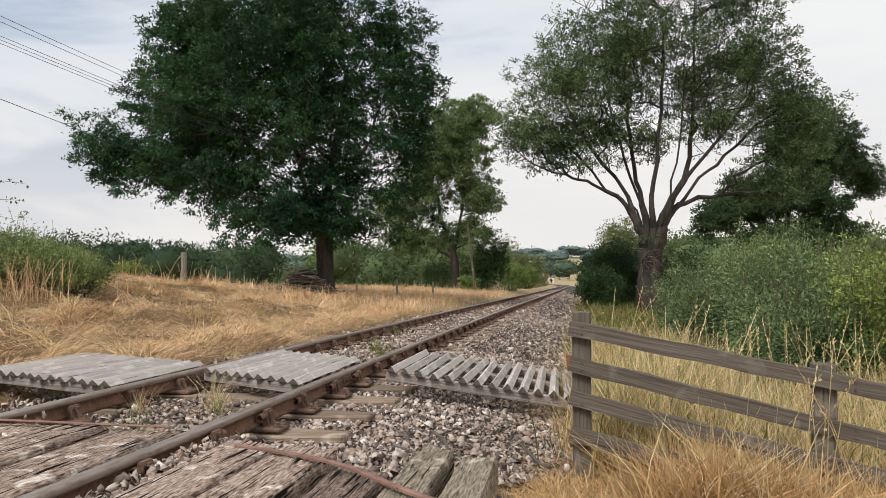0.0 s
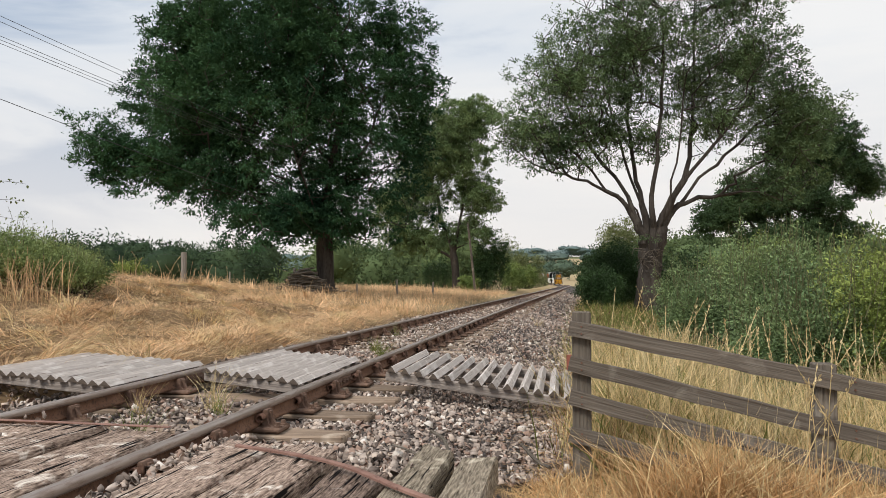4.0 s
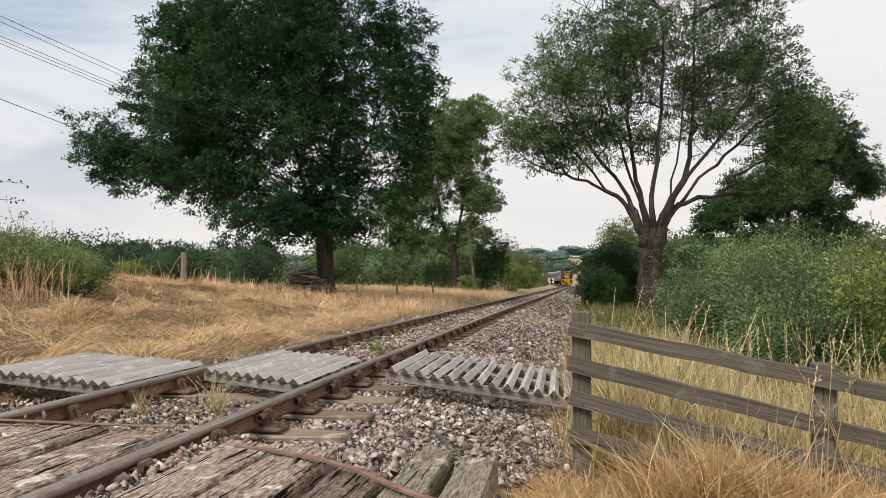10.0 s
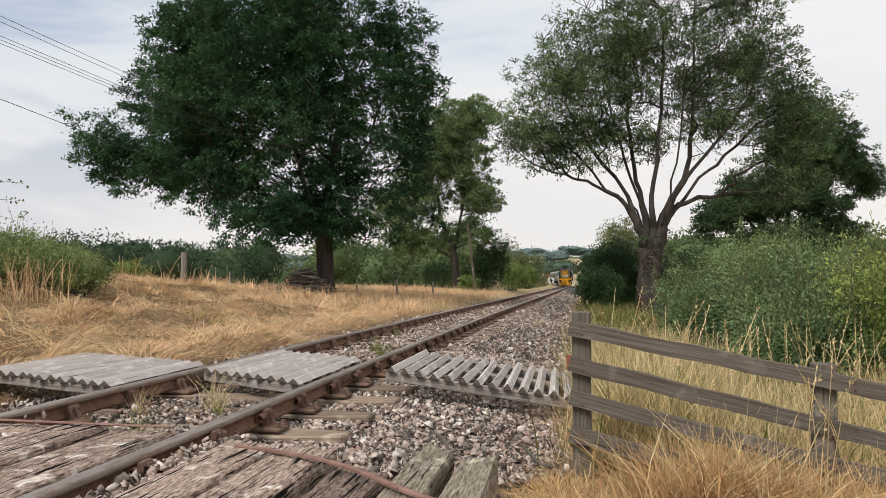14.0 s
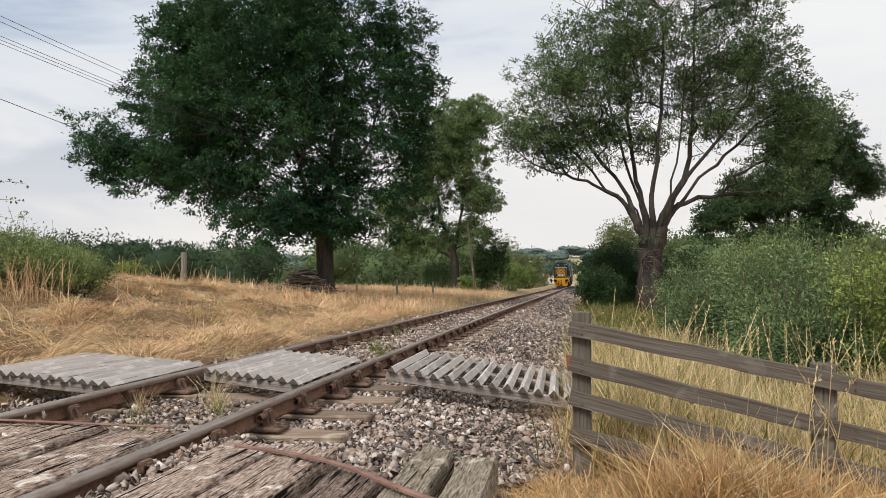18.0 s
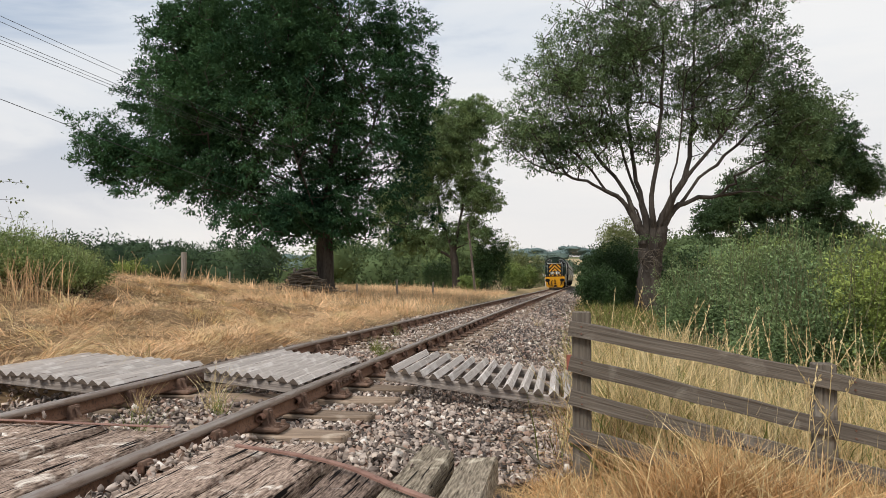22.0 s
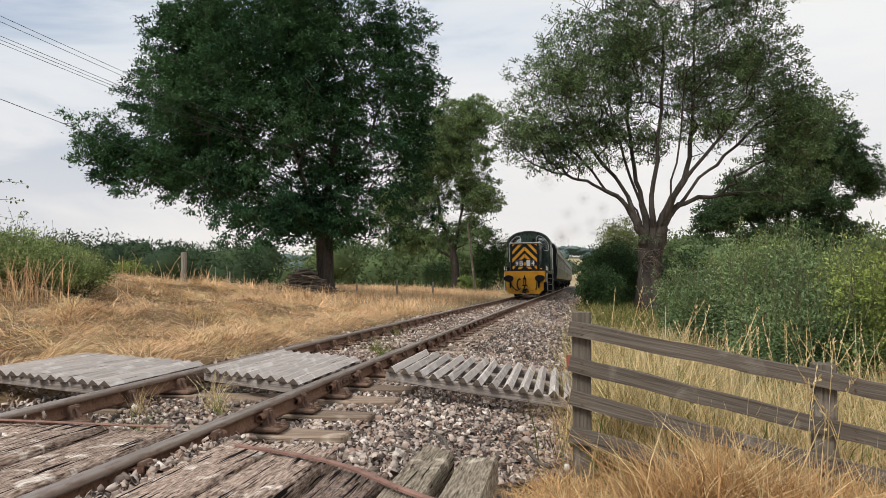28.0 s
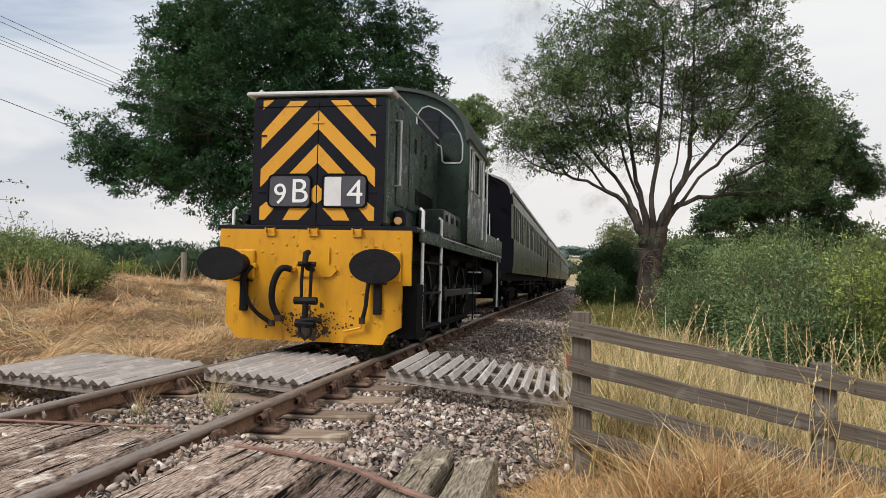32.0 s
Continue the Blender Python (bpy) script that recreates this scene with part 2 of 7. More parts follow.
M_STRAP = mat("rust_red_strap", (0.19, 0.102, 0.078), (0.31, 0.180, 0.140), 9, 0.85, 0.3, c3=(0.10, 0.052, 0.04), fine=40, spec=0.3, spot=0.56)
M_STRAW = mat("dry_straw_grass", (0.57, 0.37, 0.210), (0.92, 0.665, 0.405), 0.9, 0.85, island=0.4, translucent=0.2, spec=0.15)
M_STRAW2 = mat("pale_seeding_grass", (0.48, 0.335, 0.145), (0.82, 0.68, 0.40), 1.4, 0.85, island=0.4, translucent=0.2, spec=0.15)
M_ORANGE = mat("rust_brown_dead_grass", (0.42, 0.245, 0.112), (0.72, 0.475, 0.24), 1.2, 0.9, island=0.35, translucent=0.15, spec=0.1)
M_THATCH = mat("brown_dead_thatch", (0.105, 0.062, 0.038), (0.27, 0.165, 0.095), 1.2, 0.9, island=0.4, translucent=0.1, spec=0.1)
M_GREENGRASS = mat("green_grass", (0.10, 0.15, 0.035), (0.24, 0.24, 0.07), 0.9, 0.85, island=0.3, translucent=0.3, spec=0.2)
M_BARK = mat("ash_bark", (0.040, 0.034, 0.029), (0.098, 0.084, 0.072), 3, 0.95, 1.0, c3=(0.045, 0.035, 0.028), fine=18, stretch=(1, 1, 0.25), spec=0.1)
M_STEM = mat("green_brown_stem", (0.10, 0.095, 0.05), (0.19, 0.18, 0.09), 4, 0.85, fine=30, spec=0.2)
M_LEAF_ASH = mat("ash_leaf", (0.019, 0.056, 0.032), (0.074, 0.150, 0.060), 0.30, 0.75, island=0.2, translucent=0.18, spec=0.1)
M_LEAF_THIN = mat("pale_ash_leaf", (0.095, 0.150, 0.070), (0.215, 0.285, 0.118), 0.35, 0.75, island=0.2, translucent=0.22, spec=0.1)
M_LEAF_AIRY = mat("airy_ash_leaf", (0.064, 0.110, 0.056), (0.155, 0.216, 0.092), 0.35, 0.75, island=0.2, translucent=0.22, spec=0.1)
M_LEAF_OAK = mat("oak_leaf", (0.028, 0.060, 0.026), (0.075, 0.125, 0.045), 0.4, 0.75, island=0.3, translucent=0.25, spec=0.3)
M_LEAF_SHRUB2 = mat("yellowish_shrub_leaf", (0.155, 0.208, 0.052), (0.350, 0.405, 0.115), 0.9, 0.7, island=0.5, translucent=0.25, spec=0.2)
M_LEAF_SHRUB = mat("shrub_leaf", (0.115, 0.178, 0.052), (0.290, 0.355, 0.105), 0.9, 0.7, island=0.5, translucent=0.2, spec=0.3)
M_LEAF_SHRUB3 = mat("bluish_shrub_leaf", (0.100, 0.160, 0.066), (0.255, 0.330, 0.140), 0.9, 0.7, island=0.5, translucent=0.2, spec=0.3)
M_LEAF_BANK = mat("bank_bramble_leaf", (0.115, 0.168, 0.060), (0.290, 0.345, 0.130), 0.7, 0.65, island=0.35, translucent=0.22, spec=0.25)
M_LEAF_DARK = mat("hawthorn_leaf", (0.025, 0.052, 0.018), (0.058, 0.106, 0.034), 0.6, 0.6, island=0.4, translucent=0.18, spec=0.25)
M_LEAF_HEDGE = mat("hedge_leaf", (0.125, 0.155, 0.062), (0.25, 0.27, 0.115), 0.5, 0.65, island=0.35, translucent=0.25, spec=0.25)
M_LEAF_FAR = mat("far_wood_leaf", (0.030, 0.056, 0.032), (0.075, 0.112, 0.054), 0.10, 0.8, island=0.3, translucent=0.15, spec=0.1)
M_LEAF_HEDGEROW = mat("hedgerow_leaf", (0.058, 0.090, 0.040), (0.125, 0.165, 0.068), 0.14, 0.8, island=0.35, translucent=0.15, spec=0.1)
# distance haze is put into the next three leaf colours, stronger farther off
M_LEAF_MID = mat("hazed_hillside_leaf", (0.060, 0.092, 0.066), (0.095, 0.128, 0.085), 0.06, 0.9, island=0.25, spec=0.05)
M_LEAF_RIDGE = mat("hazed_ridge_leaf", (0.078, 0.112, 0.098), (0.118, 0.155, 0.130), 0.04, 0.9, island=0.2, spec=0.1)
M_LEAF_HAZE = mat("hazed_skyline_leaf", (0.10, 0.145, 0.14), (0.15, 0.195, 0.18), 0.03, 0.9, island=0.2, spec=0.1)
M_WIRE = mat("cable", (0.05, 0.05, 0.055), (0.08, 0.08, 0.085), 3, 0.6, spec=0.3)


# ---------- shapes ----------
def spline(knots):
    """A smooth function through (u, v) knots (cubic, with finite-difference slopes)."""
    u = np.array([k[0] for k in knots], float)
    v = np.array([k[1] for k in knots], float)
    sl = np.gradient(v, u)

    def at(q):
        q = np.asarray(q, float)
        i = np.clip(np.searchsorted(u, q) - 1, 0, len(u) - 2)
        w = u[i + 1] - u[i]
        s = np.clip((q - u[i]) / w, 0, 1)
        r = ((2 * s**3 - 3 * s**2 + 1) * v[i] + (s**3 - 2 * s**2 + s) * w * sl[i]
             + (-2 * s**3 + 3 * s**2) * v[i + 1] + (s**3 - s**2) * w * sl[i + 1])
        r = r + np.where(q < u[0], (q - u[0]) * sl[0], 0) + np.where(q > u[-1], (q - u[-1]) * sl[-1], 0)
        return r
    return at


# plan of the line: sideways offset and level along y
track_x = spline([(-60, 0.4), (-20, 0.08), (0, 0.0), (10, 0.04), (20, 0.16), (40, 0.55), (65, 1.12), (98, 1.72), (124, 2.24), (148, 2.78),
                  (174, 2.95), (202, 1.95), (230, -0.1), (248, -2.7), (272, -6.8), (310, -14.0), (360, -25.0), (440, -45.0)])


def track_z(y):
    return -0.0025 * np.clip(np.asarray(y, float), -60, 260)


def smooth(a, b, q):
    s = np.clip((np.asarray(q, float) - a) / (b - a), 0, 1)
    return s * s * (3 - 2 * s)


def ground_z(x, y):
    x, y = np.asarray(x, float), np.asarray(y, float)
    d = x - track_x(y)
    tz = track_z(y)
    # side of the shrubs
    right = -0.48 + 0.14 * smooth(2.2, 2.9, d) - 0.28 * smooth(3.1, 5.0, d) * (1 - smooth(14, 30, y)) - 0.2 * smooth(5, 9, d) * (1 - smooth(14, 30, y))
    # side of the field: a low bank, higher near the crossing
    a = -d
    top = 1.10 - 0.60 * smooth(17, 32, y) - 0.15 * smooth(32, 60, y)
    left = -0.46 + 0.36 * smooth(1.5, 2.6, a) + (top - 0.02) * smooth(3.2, 10.5, a) - 0.012 * np.clip(a - 12, 0, 60)
    left = left - 7.0 * smooth(58, 150, y) * smooth(4, 14, a) - 5.0 * smooth(40, 120, a)
    z = tz + np.where(d > 0, right, left)
    z = z - 1.5 * smooth(14, 60, d) * smooth(20, 80, y)
    r = np.sqrt(x * x + y * y)
    q = np.clip(r - 280, 0, 1150)
    return z + q * 0.028 + (q / 1000) ** 2 * 12 - 0.004 * np.clip(r - 1500, 0, 4000)


def grid_mesh(name, xs, ys, zf):
    X, Y = np.meshgrid(xs, ys)
    V = np.stack([X, Y, zf(X, Y)], -1).reshape(-1, 3)
    nx, ny = len(xs), len(ys)
    i = (np.arange(ny - 1)[:, None] * nx + np.arange(nx - 1)[None, :]).ravel()
    return mesh_np(name, V, np.stack([i, i + 1, i + nx + 1, i + nx], -1))


def mesh_np(name, V, F, smooth_faces=False):
    """A mesh from arrays of places and of equal-sided faces."""
    V, F = np.asarray(V, np.float32), np.asarray(F, np.int32)
    me = bpy.data.meshes.new(name)
    n, k = F.shape
    me.vertices.add(len(V))
    me.vertices.foreach_set("co", V.ravel())
    me.loops.add(n * k)
    me.loops.foreach_set("vertex_index", F.ravel())
    me.polygons.add(n)
    me.polygons.foreach_set("loop_start", np.arange(n, dtype=np.int32) * k)
    me.update(calc_edges=True)
    if smooth_faces:
        me.polygons.foreach_set("use_smooth", np.ones(n, dtype=bool))
    return me


def link(name, me, material, parent=None, label="", m=None):
    ob = new(name, me)
    if me.materials:
        pass
    elif material:
        me.materials.append(material)
    if parent:
        ob.parent = parent
    if m is not None:
        ob.matrix_basis = m
    if label:
        ob["label"] = label
    return ob


def part(name, bm, material, parent, label="", m=None, smooth_faces=False):
    """One mesh object under a thing or a part; bm is used up."""
    me = bpy.data.meshes.new(name)
    if smooth_faces:
        for f in bm.faces:
            f.smooth = True
    bm.to_mesh(me)
    bm.free()
    return link(name, me, material, parent, label, m)


def thing(name, label, category, group="", m=None):
    ob = new(name)
    ob.empty_display_size = 0.2
    if m is not None:
        ob.matrix_basis = m
    return tagged(ob, label, category, group)


def box(sx, sy, sz, x=0, y=0, z=0, bevel=0.0, bm=None, rot=None, seg=1):
    """A bevelled block centred at x, y, z, added to bm."""
    bm = bm or bmesh.new()
    mt = Matrix.Translation((x, y, z))
    if rot:
        mt = mt @ Euler([radians(r) for r in rot]).to_matrix().to_4x4()
    g = bmesh.ops.create_cube(bm, size=1.0, matrix=mt @ Matrix.Diagonal((sx, sy, sz, 1)))
    if bevel:
        ed = list({ed for v in g["verts"] for ed in v.link_edges})
        bmesh.ops.bevel(bm, geom=ed, offset=bevel, segments=seg, affect="EDGES", profile=0.5)
    return bm


def cyl(r, h, x=0, y=0, z=0, axis="z", seg=16, bm=None, r2=None, cap=True):
    bm = bm or bmesh.new()
    rt = {"z": (0, 0, 0), "x": (0, 90, 0), "y": (90, 0, 0)}[axis]
    mt = Matrix.Translation((x, y, z)) @ Euler([radians(q) for q in rt]).to_matrix().to_4x4()
    bmesh.ops.create_cone(bm, cap_ends=cap, segments=seg, radius1=r, radius2=r if r2 is None else r2, depth=h, matrix=mt)
    return bm


def tube(points, r, seg=8, bm=None, closed=False):
    """A round bar along points."""
    bm = bm or bmesh.new()
    P = [Vector(q) for q in points]
    rings = []
    n = len(P)
    ref = None
    for i, q in enumerate(P):
        a = P[(i - 1) % n] if (i or closed) else P[0]
        b = P[(i + 1) % n] if (i < n - 1 or closed) else P[-1]
        d = (b - a).normalized()
        if ref is None:
            ref = d.orthogonal()
        ref = (ref - d * ref.dot(d)).normalized()
        s = d.cross(ref)
        rr = r[i] if isinstance(r, (list, tuple)) else r
        rings.append([bm.verts.new(q + (ref * math.cos(w) + s * math.sin(w)) * rr) for w in [2 * math.pi * k / seg for k in range(seg)]])
    for i in range(n if closed else n - 1):
        A, B = rings[i], rings[(i + 1) % n]
        for k in range(seg):
            bm.faces.new((A[k], A[(k + 1) % seg], B[(k + 1) % seg], B[k]))
    if not closed:
        bm.faces.new(rings[0][::-1])
        bm.faces.new(rings[-1])
    return bm


def bend(pts, n=6):
    """Round a path."""
    P = [Vector(q) for q in pts]
    out = []
    for i in range(len(P) - 1):
        a, b2, c, d = P[max(i - 1, 0)], P[i], P[i + 1], P[min(i + 2, len(P) - 1)]
        for k in range(n):
            t = k / n
            out.append(0.5 * ((2 * b2) + (c - a) * t + (2 * a - 5 * b2 + 4 * c - d) * t * t + (3 * b2 - a - 3 * c + d) * t**3))
    return [tuple(q) for q in out + [P[-1]]]


def prism(outline, depth, axis="y", at=0.0, bm=None):
    """A flat outline of (u, v) pulled out by depth along an axis: y gives (x, z) outlines, x gives (y, z), z gives (x, y)."""
    bm = bm or bmesh.new()

    def put(u, v, w):
        return {"y": (u, w, v), "x": (w, u, v), "z": (u, v, w)}[axis]
    A = [bm.verts.new(put(u, v, at)) for u, v in outline]
    B = [bm.verts.new(put(u, v, at + depth)) for u, v in outline]
    n = len(A)
    for i in range(n):
        bm.faces.new((A[i], A[(i + 1) % n], B[(i + 1) % n], B[i]))
    bm.faces.new(A[::-1])
    bm.faces.new(B)
    bmesh.ops.recalc_face_normals(bm, faces=bm.faces)
    return bm


def sweep(name, profile, ys, sx=0.0, sz=0.0):
    """A long mesh of one cross-section (x, z) along the line of the track."""
    pr = np.array(profile, float)
    ys = np.asarray(ys, float)
    cx, cz = track_x(ys), track_z(ys)
    hd = np.gradient(cx, ys)
    c = 1 / np.sqrt(1 + hd * hd)
    off = pr[:, 0][None, :] + sx
    X = cx[:, None] + off * c[:, None]
    Y = ys[:, None] - off * (hd * c)[:, None]
    Z = cz[:, None] + pr[:, 1][None, :] + sz
    V = np.stack([X, Y, Z], -1).reshape(-1, 3)
    n, k = len(ys), len(pr)
    i = np.arange(n - 1)[:, None] * k
    j = np.arange(k)[None, :]
    F = np.stack([i + j, i + (j + 1) % k, i + k + (j + 1) % k, i + k + j], -1).reshape(-1, 4)
    return V, F, n, k


def on_track(y, dx=0.0, dz=0.0):
    """The pose on the line at y, its own y axis along the line."""
    x, h = float(track_x(y)), float(track_x(y + 0.5) - track_x(y - 0.5))
    a = -math.degrees(math.atan(h))
    return pose(x, y, float(track_z(y)), 0, 0, a) @ Matrix.Translation((dx, 0, dz))


rng = np.random.default_rng(7)


# ---------- leaves, branches, grass ----------
def leaf_template(kind):
    """Faces of one leaf along +y, in a unit of its length: quads."""
    if kind == "pinnate":
        q = []
        for k in range(2):
            y0 = 0.2 + 0.34 * k
            for s in (-1, 1):
                q.append([(0, y0, 0), (s * 0.17, y0 - 0.06, -0.02), (s * 0.46, y0 + 0.14, -0.12), (s * 0.18, y0 + 0.19, -0.02)])
        q.append([(0, 0.85, 0), (0.11, 1.0, -0.03), (0, 1.28, -0.08), (-0.11, 1.0, -0.03)])
        return np.array(q)
    if kind == "spray":
        q = []
        for y0, a, l in ((0.0, 0.0, 0.8), (0.25, 0.9, 0.6), (0.4, -0.9, 0.6), (0.6, 0.35, 0.65)):
            d = np.array([math.sin(a), math.cos(a), -0.15])
            s = np.array([math.cos(a), -math.sin(a), 0.0]) * 0.21
            b = np.array([0, y0, 0])
            q.append([b, b + d * l * 0.45 + s, b + d * l, b + d * l * 0.5 - s])
        return np.array(q)
    if kind == "sliver":
        return np.array([[(0.02, 0, 0), (0.27, 0.55, 0.04), (-0.21, 1, -0.08)]])
    if kind == "narrow":
        return np.array([[(0, 0, 0), (0.19, 0.4, 0.04), (0, 1, -0.12), (-0.19, 0.4, 0.04)]])
    return np.array([[(0, 0, 0), (0.32, 0.45, 0.05), (0, 1, -0.1), (-0.32, 0.45, 0.05)]])


def rand_rot(n, out, flat=0.5):
    """Random frames whose y axis leans along out and whose z axis leans up."""
    yv = out + rng.normal(0, 1.1, (n, 3))
    yv /= np.linalg.norm(yv, axis=1, keepdims=True) + 1e-9
    up = np.array([0, 0, 1.0]) + rng.normal(0, flat, (n, 3))
    xv = np.cross(yv, up)
    xv /= np.linalg.norm(xv, axis=1, keepdims=True) + 1e-9
    zv = np.cross(xv, yv)
    return np.stack([xv, yv, zv], 1)


def leaves(pts, out, size, kind, spread=0.35, flat=0.5):
    n = len(pts)
    T = leaf_template(kind)
    R = rand_rot(n, out, flat)
    sc = size * rng.uniform(1 - spread, 1 + spread, n)
    V = np.einsum("qvk,nkj->nqvj", T, R) * sc[:, None, None, None] + pts[:, None, None, :]
    V = V.reshape(-1, 3)
    return V, np.arange(len(V)).reshape(-1, T.shape[1])


def in_lobes(lobes, n, shell=0.55):
    """Random places in a union of ellipsoids (x, y, z, rx, ry, rz), denser towards their skins."""
    lb = np.array(lobes, float)
    w = (lb[:, 3] * lb[:, 4] * lb[:, 5]) ** 0.8
    i = rng.choice(len(lb), n, p=w / w.sum())
    d = rng.normal(0, 1, (n, 3))
    d /= np.linalg.norm(d, axis=1, keepdims=True)
    r = shell + (1 - shell) * rng.random(n) ** 0.7
    r = np.where(rng.random(n) < 0.25, rng.random(n) ** 0.5 * shell, r)
    r *= 1 + np.clip(0.14 * rng.normal(0, 1, n), -0.3, 0.16)
    return lb[i, :3] + d * lb[i, 3:] * r[:, None]


def branches(starts, ends, step=0.5, sag=0.0, twig=0.012, power=2.3, inward=0.35):
    """Grow a skeleton from a list of trunk paths to the ends. Returns nodes, parents and radii."""
    N, par, dep = [], [], []
    for path in starts:
        prev = -1
        if N:
            dd = np.linalg.norm(np.array(N) - np.array(path[0]), axis=1)
            prev = int(dd.argmin())
        for q in path if not N else path[1:] if np.linalg.norm(np.array(N[prev]) - np.array(path[0])) < 0.05 else path:
            N.append(tuple(q))
            par.append(prev)
            dep.append(0.0 if prev < 0 else dep[prev] + math.dist(q, N[prev]))
            prev = len(N) - 1
    base = np.array(starts[0][0])
    ends = ends[np.argsort(np.linalg.norm(ends - base, axis=1))]
    cap = len(N) + len(ends) * 14
    A = np.zeros((cap, 3))
    A[:len(N)] = N
    D = np.zeros(cap)
    D[:len(N)] = dep
    k = len(N)
    par = par + [0] * (cap - k)
    lo = max(1, int(len(starts[0]) * 0.45))
    for q in ends:
        d = np.linalg.norm(A[lo:k] - q, axis=1)
        j = lo + int((d + inward * D[lo:k] * 0.35 + np.clip(A[lo:k, 2] - q[2], 0, 9) * 0.5).argmin())
        dist = float(np.linalg.norm(A[j] - q))
        m = max(1, min(12, int(dist / step)))
        a = A[j].copy()
        side = rng.normal(0, 0.09 * dist, 3)
        prev = j
        for s in range(1, m + 1):
            u = s / m
            pnt = a * (1 - u) + q * u + side * (u * (1 - u)) * 2 + np.array([0, 0, sag * dist * u * (1 - u)])
            A[k] = pnt
            par[k] = prev
            D[k] = D[prev] + dist / m
            prev = k
            k += 1
    par = np.array(par[:k])
    A = A[:k]
    area = np.zeros(k)
    leafy = np.ones(k, bool)
    leafy[par[par >= 0]] = False
    area[leafy] = twig**power
    for i in range(k - 1, -1, -1):
        if par[i] >= 0:
            area[par[i]] += area[i]
    return A, par, area ** (1 / power)


def skin(A, par, R, seg=6):
    """Tubes from every node to its parent, as one array mesh."""
    ok = par >= 0
    a, b = A[par[ok]], A[ok]
    ra = np.minimum(R[par[ok]], R[ok] * 1.5)
    rb = R[ok]
    d = b - a
    d /= np.linalg.norm(d, axis=1, keepdims=True) + 1e-9
    ref = np.where(np.abs(d[:, 2:3]) > 0.9, np.array([[1.0, 0, 0]]), np.array([[0, 0, 1.0]]))
    u = np.cross(d, ref)
    u /= np.linalg.norm(u, axis=1, keepdims=True) + 1e-9
    v = np.cross(d, u)
    ang = np.arange(seg) * 2 * np.pi / seg
    ring = u[:, None, :] * np.cos(ang)[None, :, None] + v[:, None, :] * np.sin(ang)[None, :, None]
    a, b = a - d * (ra * 0.4)[:, None], b + d * (rb * 0.4)[:, None]
    V = np.concatenate([a[:, None] + ring * ra[:, None, None], b[:, None] + ring * rb[:, None, None]], 1).reshape(-1, 3)
    n = len(a)
    i = np.arange(n)[:, None] * 2 * seg
    j = np.arange(seg)[None, :]
    F = np.stack([i + j, i + (j + 1) % seg, i + seg + (j + 1) % seg, i + seg + j], -1).reshape(-1, 4)
    return V, F


